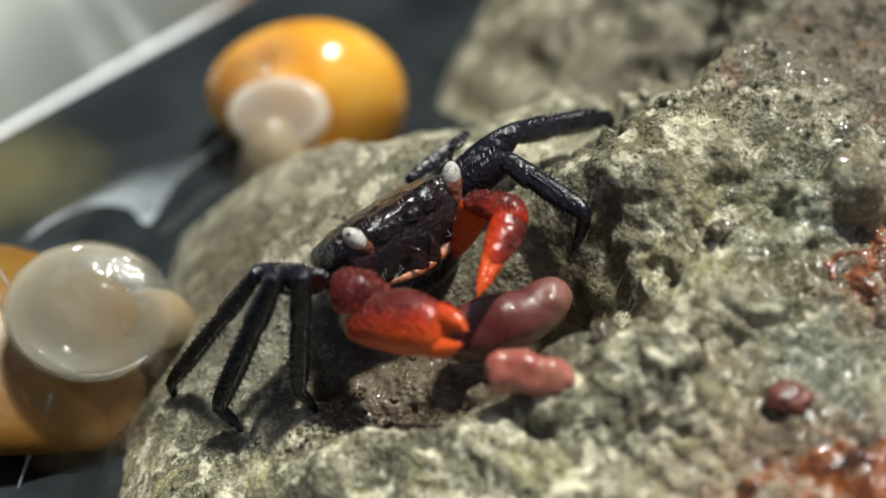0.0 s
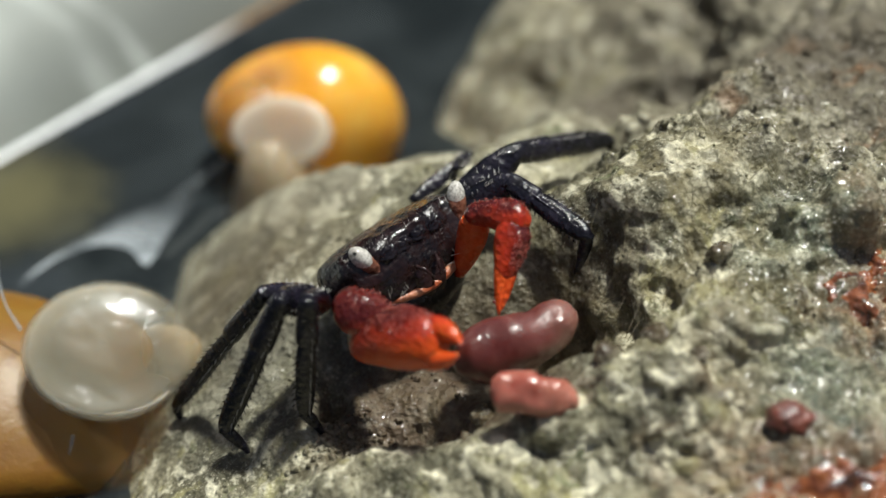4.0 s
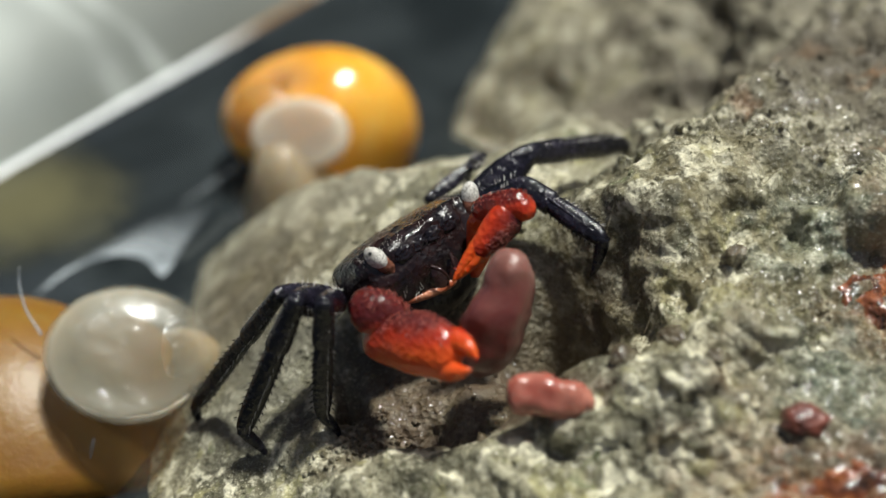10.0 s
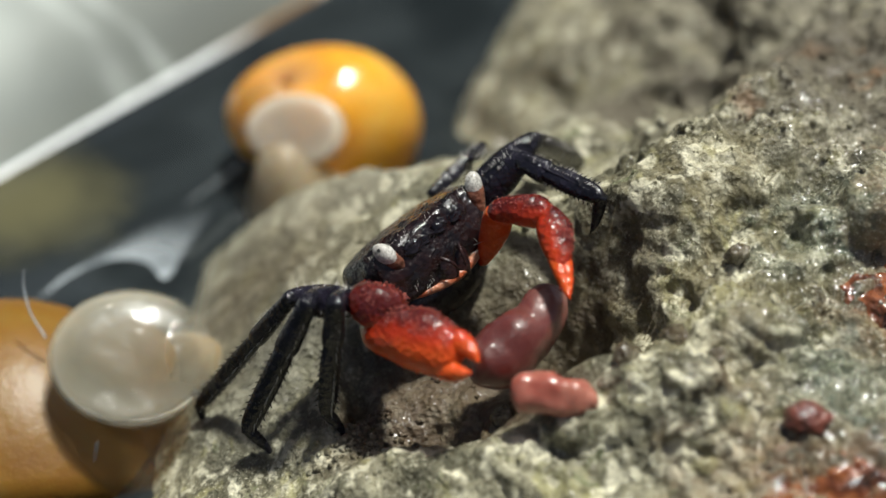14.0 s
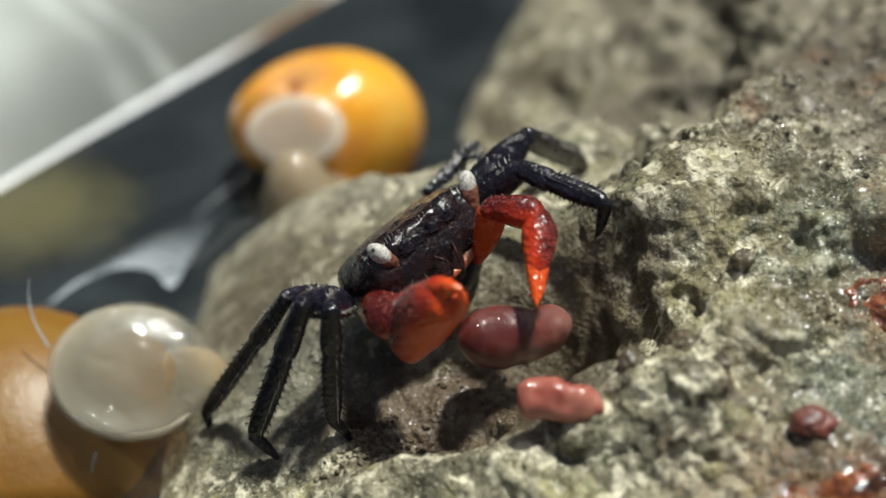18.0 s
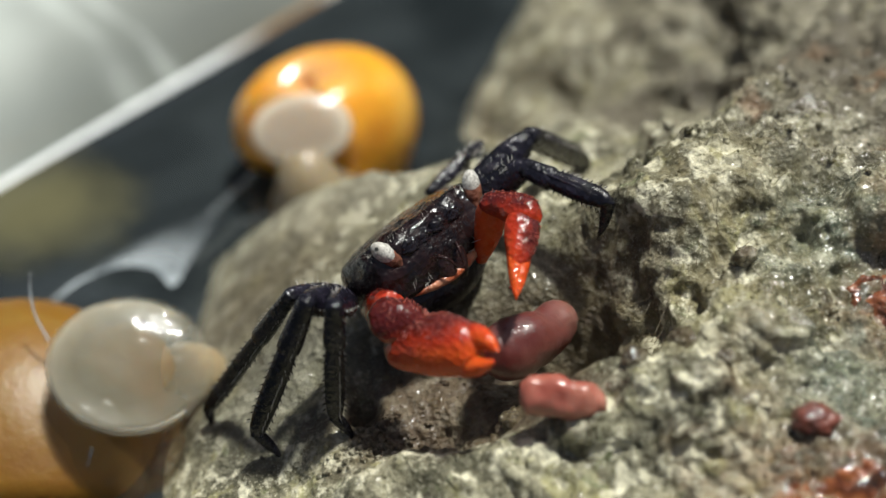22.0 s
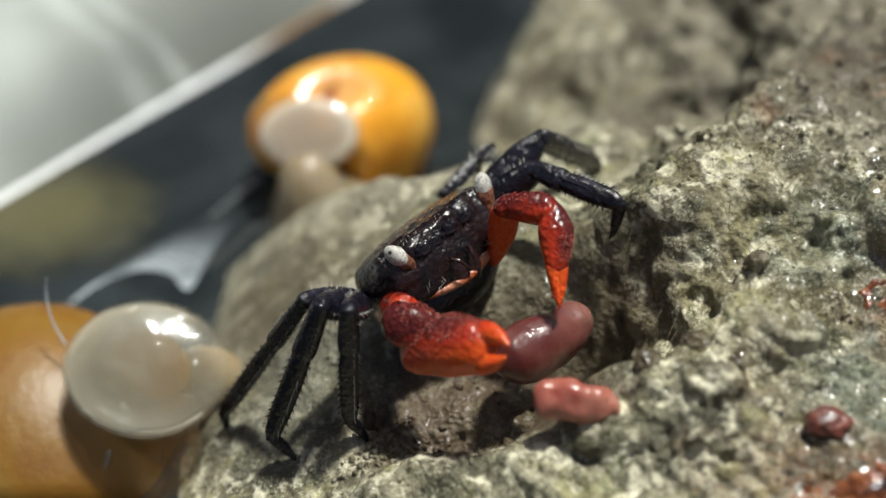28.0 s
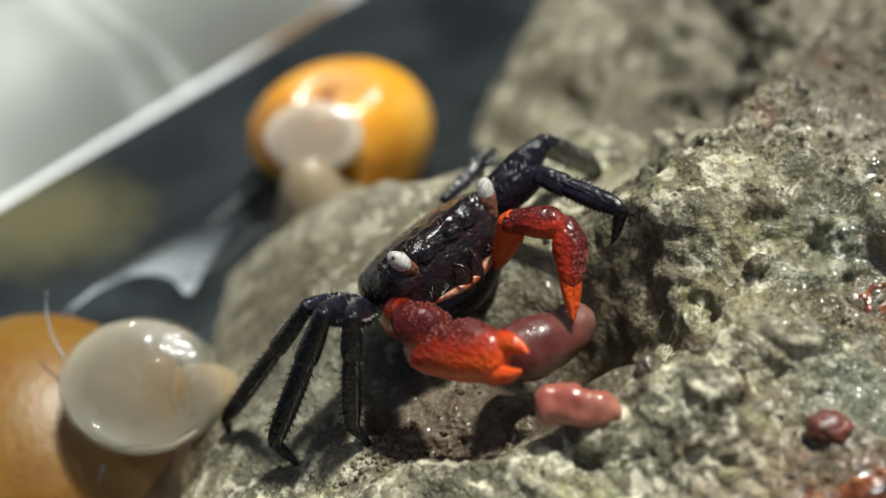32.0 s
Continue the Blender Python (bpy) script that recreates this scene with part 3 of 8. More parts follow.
def rock_grain(x, y, z, d):
    p = np.stack([x, y, z], -1)
    warp = np.stack([fractal(p + 31, 6, 2), fractal(p + 57, 6, 2), 0.5 + 0 * x], -1) - 0.5
    p = p + warp * 4
    crag = (0.25 + 0.75 * np.clip((x + 3 - 0.3 * y) / 14, 0, 1)) * (1 - 0.3 * np.clip((-9 - y) / 5, 0, 1))
    far = np.maximum(np.clip(1 - (y - 8) / 25, 0.4, 1), 0.85 * np.clip((x - 12) / 6, 0, 1))
    g = (fractal(p, 11, 3, 0.5, 3) - 0.5) * 4.6
    g = g + crag * far * ((fractal(p, 4.6, 4, 0.6, 11) - 0.5) * 4.8 + (fractal(p, 6.5, 3, 0.5, 61, True) - 0.6) * (2.6 + 2.6 * np.clip((y - 2) / 6, 0, 1)) + (0.55 - pits(p, 3.4, 5)) * 1.7)
    g = g + np.clip((y - 35) / 15, 0, 1) * ((fractal(p, 15, 3, 0.5, 81) - 0.5) * 12 + (0.5 - pits(p, 9.0, 85)) * 5)
    crag = crag * far
    near = np.clip((8 - y) / 8, 0.0, 1)
    g = g - crag * near * 0.7 * np.clip(0.34 - pits(p, 5.0, 15), 0, 1) / 0.34 * (fractal(p, 9, 2, 0.5, 21) > 0.5)
    knobs = 0.5 - pits(p + 0.8 * warp, 1.7, 51)
    g = g + (0.35 + 0.65 * crag) * ((fractal(p, 1.3, 4, 0.65, 31) - 0.5) * 1.5 + (0.5 - pits(p, 0.95, 41)) * 0.4) + crag * knobs * 1.2
    g = g * (1 - 0.85 * np.exp(-((x - SCRAP[0]) / 6.0) ** 4 - ((y - SCRAP[1]) / 4.5) ** 4))
    g = g * (1 - 0.7 * np.exp(-((x - 9) / 7) ** 4 - ((y - 2) / 5.5) ** 4))
    g = g * (1 - 0.5 * np.exp(-((x - 18) / 4.5) ** 4 - ((y - 0.5) / 5) ** 4))
    return g * (0.15 + 0.85 * np.clip(d / 16, 0, 1))


def build_rock():
    xs = uneven(-75, 110, -34, 46, 0.19, 2.5)
    ys = np.concatenate([uneven(-110, 30, -30, 30, 0.19, 2.5)[:-1], uneven(30, 190, 30, 82, 0.4, 2.5)])
    ys = np.unique(ys.round(4))
    x, y = np.meshgrid(xs, ys)
    z = rise(x, y)
    gy, gx = np.gradient(z, ys, xs)
    normal = np.stack([-gx, -gy, np.ones_like(z)], -1)
    normal /= np.linalg.norm(normal, axis=-1, keepdims=True)
    v = np.stack([x, y, z], -1) + normal * rock_grain(x, y, z, inland(x, y))[..., None]
    deep = (z < -25.5).reshape(-1)
    faces = [f for f in grid_faces(len(ys), len(xs)) if not deep[list(f)].all()]
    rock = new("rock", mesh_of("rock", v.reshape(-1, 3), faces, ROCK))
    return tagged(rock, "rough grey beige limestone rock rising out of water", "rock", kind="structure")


WALL_A, WALL_B = np.array([-49.2, 49.0]), np.array([-24.3, 84.5])
WALL_WAY = (WALL_B - WALL_A) / np.linalg.norm(WALL_B - WALL_A)
WALL_OUT = np.array([-WALL_WAY[1], WALL_WAY[0]])    # away from the water


def build_water():
    xs = uneven(-130, 60, -60, 12, 0.8, 3.0)
    ys = uneven(-110, 190, -30, 100, 0.8, 3.0)
    x, y = np.meshgrid(xs, ys)
    off = (x - WALL_A[0]) * WALL_OUT[0] + (y - WALL_A[1]) * WALL_OUT[1]
    d = np.maximum(-inland(x, y), 0)
    z = 1.5 * np.exp(-d / 3.0) + 0.7 * np.exp(-np.maximum(-off, 0) / 1.5) + (fractal(np.stack([x, y, 0 * x], -1), 22, 2) - 0.5) * 0.8
    keep = (off < 1.2) & (inland(x, y) < 7)
    faces = [f for f in grid_faces(len(ys), len(xs)) if keep.reshape(-1)[list(f)].all()]
    used = np.unique(np.array(faces))
    index = np.full(x.size, -1)
    index[used] = np.arange(len(used))
    v = np.stack([x, y, z], -1).reshape(-1, 3)[used]
    water = new("water", mesh_of("water", v, [tuple(int(index[k]) for k in f) for f in faces], WATER))
    water.visible_shadow = False
    tagged(water, "still dark water lapping against the rock", "water", kind="structure")
    bed = new("ground", mesh_of("ground", [(-400, -400, -27), (400, -400, -27), (400, 600, -27), (-400, 600, -27)], [(0, 1, 2, 3)], MUD))
    tagged(bed, "dark olive silt on the bottom under the water", "ground", kind="structure")


FILM_OUT = [(-42.7, 25.6), (-41.1, 29.5), (-38.0, 34.3), (-33.4, 39.9), (-28.2, 43.6), (-25.1, 44.3)]
FILM_IN = [(-41.7, 25.3), (-39.0, 30.1), (-35.4, 32.8), (-32.0, 32.2), (-29.6, 29.3), (-28.2, 35.0)]


def build_film():
    """A grey film added for the bright reflection on the water's meniscus: a bow round the snail that widens towards
    the rock.
    """
    outer = spline(FILM_OUT, 8)
    inner = spline(FILM_IN, 8)
    k = np.linspace(0, 1, 9)[None, :, None]
    flat = inner[:, None] * (1 - k) + outer[:, None] * k
    hump = 2.6 - 0.9 * (k[..., 0] - 0.15) ** 2 + 0 * flat[..., 0]
    v = np.concatenate([flat, hump[..., None]], -1)
    film = new("water_gleam", mesh_of("water_gleam", v.reshape(-1, 3), grid_faces(len(inner), 9), FILM))
    film.visible_shadow = False
    me = film.data
    across = me.attributes.new("across", "FLOAT", "POINT")
    along = np.repeat(np.linspace(0, 1, len(inner)), 9)
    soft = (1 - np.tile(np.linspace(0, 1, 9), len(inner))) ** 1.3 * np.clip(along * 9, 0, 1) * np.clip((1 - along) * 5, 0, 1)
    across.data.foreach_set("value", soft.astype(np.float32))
    return tagged(film, "bright reflection on the water beside the rock, added as a grey film", "slime")


def build_lid():
    """A pale plastic lid that lies at the waterline, its rolled edge towards the rock."""
    def strip(profile, material, name):
        rows = [WALL_A + WALL_WAY * s for s in np.linspace(-120, 170, 80)]
        v = [(*(p + WALL_OUT * o), z) for p in rows for o, z in profile]
        k = len(profile)
        faces = [(r * k + c, (r + 1) * k + c, (r + 1) * k + (c + 1) % k, r * k + (c + 1) % k) for r in range(len(rows) - 1) for c in range(k)]
        faces += [tuple(range(k)), tuple(range((len(rows) - 1) * k, len(rows) * k))[::-1]]
        return mesh_of(name, v, faces, material)
    lid = tagged(new("plastic_lid"), "pale grey plastic lid with a bright rolled edge at the waterline", "lid")
    top = [(1.2, -0.3), (1.6, -2.2), (3.2, -2.2), (3.9, -0.2), (6.0, 3.8), (8.5, 7.0), (13, 9.6), (22, 11.5), (60, 13.5), (140, 14.5)]
    part("sheet", strip([(o, z - 1.2) for o, z in top] + top[::-1], PLASTIC, "sheet"), lid, label="pale grey plastic with faint painted swirls of reflected light")
    a = np.linspace(2 * math.pi, 0, 18, endpoint=False)
    part("rolled_edge", strip([(0.55 + 0.62 * math.cos(k), 0.65 + 0.52 * math.sin(k)) for k in a], RIMWHITE, "rolled_edge"), lid, label="bright white rolled edge")


build_rock()
build_water()
build_lid()
# the reflection on the water, added as a mesh
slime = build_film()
# dark board out of view, added to give the water something dark to reflect
back = new("backdrop", mesh_of("backdrop", [(-900, 700, -60), (900, 700, -60), (900, 700, 480), (-900, 700, 480), (-900, 712, -60), (900, 712, -60), (900, 712, 480), (-900, 712, 480)],
           [(0, 1, 2, 3), (5, 4, 7, 6), (3, 2, 6, 7), (1, 5, 6, 2), (4, 0, 3, 7), (0, 4, 5, 1)], SHADE, False))
tagged(back, "unseen dark backdrop added to darken the reflections in the water", "backdrop", kind="structure")

# ---- the crab ----
VIEWED = Vector((0, -0.819, 0.574))     # the side of the crab that it shows


def bone(a, b, hint=VIEWED):
    """The pose at a whose x points to b and whose z leans to hint; millimetres."""
    a, b = Vector(a), Vector(b)
    x = (b - a).normalized()
    z = (hint - x * hint.dot(x)).normalized()
    y = z.cross(x)
    return Matrix.Translation(a * MM) @ Matrix((x, y, z)).transposed().to_4x4()


crab = tagged(new("crab"), "small black crab with bright red claws eating on the rock", "crab")
crab.location = (-0.003, -0.002, 0.01314)

# the body's own axes: sideways along the eyes, forwards, upwards
EYES = (Vector((-3.71, -1.55, 10.32)), Vector((3.69, 4.61, 12.14)))
SIDE = (EYES[1] - EYES[0]).normalized()
UP = Vector((-0.46, 0.42, 0.78))
UP = (UP - SIDE * UP.dot(SIDE)).normalized()
FORE = SIDE.cross(UP)
MIDDLE = (EYES[0] + EYES[1]) / 2
BODY = Matrix.Translation((MIDDLE - SIDE * 0.7 - FORE * 4.1 - UP * 1.9) * MM) @ Matrix((SIDE, -FORE, UP)).transposed().to_4x4()
SGN = -1     # the body's y points backwards


def carapace_mesh():
    """A squarish, arched back: broad in front, narrower behind, with a notched front edge and lobes between the eyes."""
    d = ball(48, 96)
    e = np.sign(d) * abs(d) ** 0.72
    e /= np.maximum(abs(e).max(-1, keepdims=True) ** 0.35, 1e-6)
    x, y, z = e[..., 0] * 6.9, e[..., 1] * 4.6, e[..., 2] * 3.0
    x = x * (1 + 0.02 * y)
    back = np.clip(y * SGN / 4.6, -1, 1)
    x = x * np.where(back < 0, 1 + 0.22 * back, 1)
    z = np.where(z > 0, z * (1 - 0.05 * (x / 7) ** 2), z * 0.9)
    v = np.stack([x, y, z], -1)
    lobe = np.exp(-((np.abs(x) - 1.15) / 0.85) ** 4) * np.exp(-((y * SGN - 4.3) / 1.0) ** 2) * np.exp(-((z - 1.6) / 1.1) ** 2)
    outer = np.exp(-((np.abs(x) - 2.9) / 0.7) ** 4) * np.exp(-((y * SGN - 4.2) / 1.0) ** 2) * np.exp(-((z - 1.7) / 1.0) ** 2)
    v = v + d * (0.55 * lobe + 0.35 * outer)[..., None]
    v = v + d * ((fractal(v + 30, 2.2, 4, 0.5, 4, True) - 0.6) * (0.34 + 0.5 * np.clip(y * SGN / 4.6, 0, 1)))[..., None]
    return mesh_of("carapace", v.reshape(-1, 3), grid_faces(48, 96, True), BACK)


shell = part("carapace", carapace_mesh(), crab, BODY, "dark brown black carapace with glossy front lobes")


def on_body(x, y, z):
    """Millimetres sideways, forwards and up from the middle of the body, in the crab's space."""
    return BODY @ Vector((x * MM, y * SGN * MM, z * MM)) / MM


def fringe(me, limb):
    return tagged(part("bristle_fringe", me, limb), kind="stuff")


def build_face():
    for side in (-1, 1):
        tip = EYES[0 if side < 0 else 1]
        foot = tip - UP * 2.1 - FORE * 0.5 + SIDE * (-0.9 if side > 0 else 0.9)
        part("eyestalk", loft("eyestalk", [(-0.6, 0, 0, 0.45, 0.45), (0.3, 0, 0, 0.66, 0.62), (1.4, 0, 0, 0.78, 0.72), (2.2, 0, 0, 0.74, 0.66), (2.7, 0, 0, 0.3, 0.3)], STALKS, 14, rough=0.08), crab, bone(foot, tip))
        lean = Vector((-0.05, 0.40, 0.90)) if side > 0 else Vector((-0.72, 0.10, 0.62))
        part("eye", blob("eye", (1.22, 0.74, 0.76), EYE, rings=18, sides=24), crab, bone(tip, tip + lean, VIEWED if side < 0 else -VIEWED), "pale speckled oval eye")
        for x, w in ((0.82, 0.92), (2.25, 0.95)):
            part("front_lobe", blob("front_lobe", (w * 0.98, 0.42, 0.86), SHELL, 0.2, 0.42, 60 + int(x * 10), 40, 60), crab, BODY @ at(side * x, SGN * 4.55, 1.0, 24, 0, 0), "glossy black ridged front lobe")
        a, c = on_body(side * 1.1, 3.85, -0.2), on_body(side * 0.5, 3.7, -3.0)
        part("mouthpart", loft("mouthpart", [(0, 0, 0, 0.7, 0.4), (1.4, 0, 0.2, 1.0, 0.6), (2.8, 0, 0.1, 0.8, 0.5), (3.6, 0, -0.2, 0.3, 0.2)], MOUTH, 16, rough=0.15), crab, bone(a, c))
        part("palp", tube("palp", [on_body(side * 1.0, 5.0, -0.9), on_body(side * 0.6, 5.5, -1.6), on_body(side * 0.3, 5.3, -2.6)], [0.18, 0.14, 0.05], MOUTH), crab)
        part("cheek", loft("cheek", [(0, 0, 0, 0.9, 0.6), (1.8, 0, 0.2, 1.3, 0.8), (3.6, 0, 0, 1.1, 0.7), (4.6, 0, -0.2, 0.4, 0.3)], SHELL, 18, rough=0.2), crab,
             bone(on_body(side * 1.6, 4.0, -0.9), on_body(side * 5.6, 2.2, -0.5)))
    part("lower_rim", tube("lower_rim", [on_body(-4.8, 3.0, -2.0), on_body(-2.6, 3.7, -2.6), on_body(0, 3.9, -3.0), on_body(2.6, 3.7, -2.6), on_body(4.8, 3.0, -2.0)],
                           [0.08, 0.34, 0.40, 0.38, 0.08], RIM, 12), crab, label="pale orange lower rim of the face")
    part("belly", loft("belly", [(0, 0, 0, 1.0, 0.8), (2, 0, 0, 2.6, 1.8), (5.5, 0, 0, 3.3, 2.2), (9, 0, 0, 2.6, 1.8), (11, 0, 0, 1.0, 0.8)], SHELL, 20), crab,
         bone(on_body(-5.5, 0, -2.4), on_body(5.5, 0, -2.4)))

    # short pale hairs along the front edge and whiskers by the mouth
    rng = random.Random(91)
    roots = [Vector((rng.uniform(-6.2, 6.2), SGN * rng.uniform(3.6, 4.5), rng.uniform(1.7, 2.3))) for _ in range(46)]
    tips = [r + Vector((rng.uniform(-0.2, 0.2), SGN * rng.uniform(0.1, 0.4), rng.uniform(0.35, 0.7))) for r in roots]
    for k in range(14):
        side = -1 if k % 2 else 1
        r = Vector((side * rng.uniform(1.0, 4.2), SGN * rng.uniform(4.2, 4.7), rng.uniform(-2.6, -1.6)))
        roots.append(r), tips.append(r + Vector((rng.uniform(-0.5, 0.5), SGN * rng.uniform(0.6, 1.2), rng.uniform(-0.2, 0.8))))
    fringe(scatter_spikes("bristle_fringe", roots, tips, 0.03, HAIR), shell)


build_face()


def bristles(length, rows, out=0.5, seed=0, width=0.02):
    """Bristles on a limb: rows of (height, depth) of its surface, along its length."""
    rng = random.Random(seed)
    roots, tips = [], []
    for hy, hz in rows:
        for k in range(int(length * 2.6)):
            x = rng.uniform(0.1, 0.98) * length
            r = Vector((x, hy, hz))
            d = Vector((rng.uniform(0.1, 0.5), hy + rng.uniform(-0.2, 0.2), hz + rng.uniform(-0.2, 0.2))).normalized() * rng.uniform(0.5, 1.2) * out
            roots.append(r * 0.96), tips.append(r + d)
    return scatter_spikes("bristle_fringe", roots, tips, width, HAIR)


def build_leg(hip, knee, ankle, toe, thick, seed):
    """One walking leg: the thigh, the shank with its upper joint, and the curved toe."""
    l1, l2, l3 = ((Vector(b) - Vector(a)).length for a, b in ((hip, knee), (knee, ankle), (ankle, toe)))
    t = thick
    merus = part("thigh", loft("thigh", [(-0.6, 0, 0, 0.6 * t, 0.5 * t), (0.3 * l1, 0, 0, 1.05 * t, 0.6 * t), (0.75 * l1, 0, 0, 0.95 * t, 0.6 * t), (l1 + 0.25, 0, 0, 0.6 * t, 0.5 * t), (l1 + 0.5, 0, 0, 0.2, 0.2)],
                                LEG, 16, 4, 2.4, 0.08, seed), crab, bone(hip, knee))
    fringe(bristles(l1, [(0.85 * t, 0.2), (-0.85 * t, 0.2), (0.5 * t, 0.5 * t)], 0.6, seed, 0.026), merus)
    c = 0.36 * l2
    shank = part("shank", loft("shank", [(-0.45, 0, 0, 0.35 * t, 0.35 * t), (0.0, 0, 0, 0.62 * t, 0.55 * t), (0.45 * c, 0, 0, 0.72 * t, 0.6 * t), (0.9 * c, 0, 0, 0.8 * t, 0.62 * t), (1.02 * c, 0, 0, 0.62 * t, 0.5 * t),
                                         (1.15 * c, 0, 0, 0.68 * t, 0.52 * t), (0.7 * l2, 0, 0, 0.72 * t, 0.5 * t), (0.93 * l2, 0, 0, 0.6 * t, 0.45 * t), (l2 + 0.2, 0, 0, 0.3 * t, 0.3 * t)],
                                LEG, 16, 4, 2.6, 0.07, seed + 3), crab, bone(knee, ankle))
    part("ridge", tube("ridge", [(0.1 * c, 0.1 * t, 0.55 * t), (0.6 * c, 0.15 * t, 0.6 * t), (1.3 * c, 0.1 * t, 0.5 * t), (0.9 * l2, 0.05 * t, 0.42 * t)], [0.03, 0.07 * t, 0.07 * t, 0.03], LEG, 6), shank)
    fringe(bristles(l2, [(0.66 * t, 0.15), (-0.66 * t, 0.15), (0.35 * t, 0.5 * t)], 0.42, seed + 5, 0.028), shank)
    spines = [(x * l2, side * 0.68 * t, 0.12) for side in (-1, 1) for x in np.arange(0.42, 0.97, 0.055)]
    tagged(part("spine_fringe", scatter_spikes("spine_fringe", spines, [(x + 0.22, y * 1.32, z + 0.1) for x, y, z in spines], 0.09, LEG), shank), kind="stuff")
    toe_part = part("toe", loft("toe", [(-0.2, 0, 0, 0.42 * t, 0.36 * t), (0.3 * l3, 0.08, 0, 0.42 * t, 0.34 * t), (0.75 * l3, 0.08, 0, 0.26 * t, 0.22 * t), (l3 + 0.15, -0.1, 0, 0.05, 0.05)], LEG, 12, 4, 2, 0.05, seed + 7),
                    crab, bone(ankle, toe))
    fringe(bristles(l3, [(0.34 * t, 0.1), (-0.34 * t, 0.1)], 0.35, seed + 9), toe_part)
    return {"merus": merus, "shank": shank, "toe": toe_part}


leg_l1 = build_leg((-7.49, -0.81, 6.14), (-11.07, -4.25, 9.07), (-19.82, 0.77, -5.99), (-19.57, 0.52, -7.74), 1.0, 1)
leg_l2 = build_leg((-7.23, -1.82, 6.44), (-9.49, -6.47, 10.26), (-14.76, -6.23, -2.60), (-12.74, -6.66, -4.95), 1.25, 2)
leg_l3 = build_leg((-6.80, -2.75, 6.85), (-7.42, -7.31, 10.81), (-8.20, -7.12, -0.24), (-6.82, -7.29, -2.22), 1.15, 3)
leg_r1 = build_leg((3.74, 8.36, 8.78), (8.62, 10.82, 12.29), (17.30, 19.69, 8.79), (18.35, 20.07, 6.72), 1.4, 4)
leg_r2 = build_leg((3.97, 7.13, 8.76), (8.05, 7.01, 12.09), (14.15, 1.69, 10.56), (13.34, 1.22, 7.27), 1.3, 5)
leg_r3 = build_leg((0.43, 11.30, 7.74), (4.83, 15.00, 9.54), (3.74, 10.15, 11.39), (3.29, 14.22, 6.73), 0.62, 6)


def pimples(stations, count, seed, lo, hi, radius=0.1):
    """Tiny bumps on the upper, outward side of a lofted shape."""
    rows = spline(stations, 6)
    rng = random.Random(seed)
    centres, radii = [], []
    while len(centres) < count:
        r = rows[rng.randrange(len(rows))]
        a = rng.uniform(lo, hi)
        centres.append((r[0] + rng.uniform(-0.3, 0.3), r[1] + r[3] * math.cos(a) * 1.02, r[2] + r[4] * math.sin(a) * 1.02))
        radii.append(radius * rng.uniform(0.5, 1.2))
    return beads("pimpled_skin", centres, radii, PIMPLE)


HAND = [(-2.4, -0.8, -0.9, 0.3, 0.3), (-1.7, -0.85, -0.6, 0.9, 0.8), (-0.4, -0.7, 0, 1.65, 1.35), (1.3, -0.3, 0.1, 2.15, 1.65), (3.1, 0.0, 0.15, 2.45, 1.8), (4.6, 0.05, 0.05, 2.2, 1.6), (5.5, 0, 0, 1.7, 1.25), (5.95, 0, -0.1, 1.0, 0.8), (6.1, 0, -0.1, 0.3, 0.3)]
FIXED = [(4.2, -0.95, 0, 1.1, 0.95), (5.6, -1.15, 0, 0.95, 0.8), (7.0, -1.15, 0, 0.76, 0.62), (8.2, -0.95, 0, 0.52, 0.44), (9.0, -0.7, 0, 0.27, 0.25), (9.3, -0.6, 0, 0.05, 0.05)]
MOVABLE = [(-0.8, 0.1, 0, 0.9, 0.9), (0.5, 0.2, 0, 1.05, 0.9), (1.9, 0.2, 0, 0.95, 0.75), (3.2, -0.05, 0, 0.68, 0.55), (4.1, -0.4, 0, 0.36, 0.3), (4.55, -0.7, 0, 0.05, 0.05)]
# the same for a slender claw that tapers evenly into closed fingers
SLENDER = [(-1.2, 0, 0, 0.6, 0.6), (-0.2, 0, 0, 1.5, 1.4), (1.4, 0.1, 0, 2.25, 1.9), (3.0, 0.1, 0, 2.1, 1.8), (4.6, 0, 0, 1.6, 1.4), (5.6, 0, 0, 1.2, 1.0), (6.0, 0, 0, 0.5, 0.5)]
BLADE = [(4.0, -0.5, 0, 1.2, 1.1), (5.6, -0.45, 0, 1.0, 0.95), (7.2, -0.3, 0, 0.72, 0.7), (8.6, -0.1, 0, 0.4, 0.4), (9.4, 0.05, 0, 0.06, 0.06)]
UPPER = [(-0.8, -0.35, 0, 0.95, 0.9), (0.6, -0.3, 0, 0.95, 0.85), (2.2, -0.4, 0, 0.68, 0.6), (3.6, -0.62, 0, 0.36, 0.34), (4.3, -0.8, 0, 0.05, 0.05)]


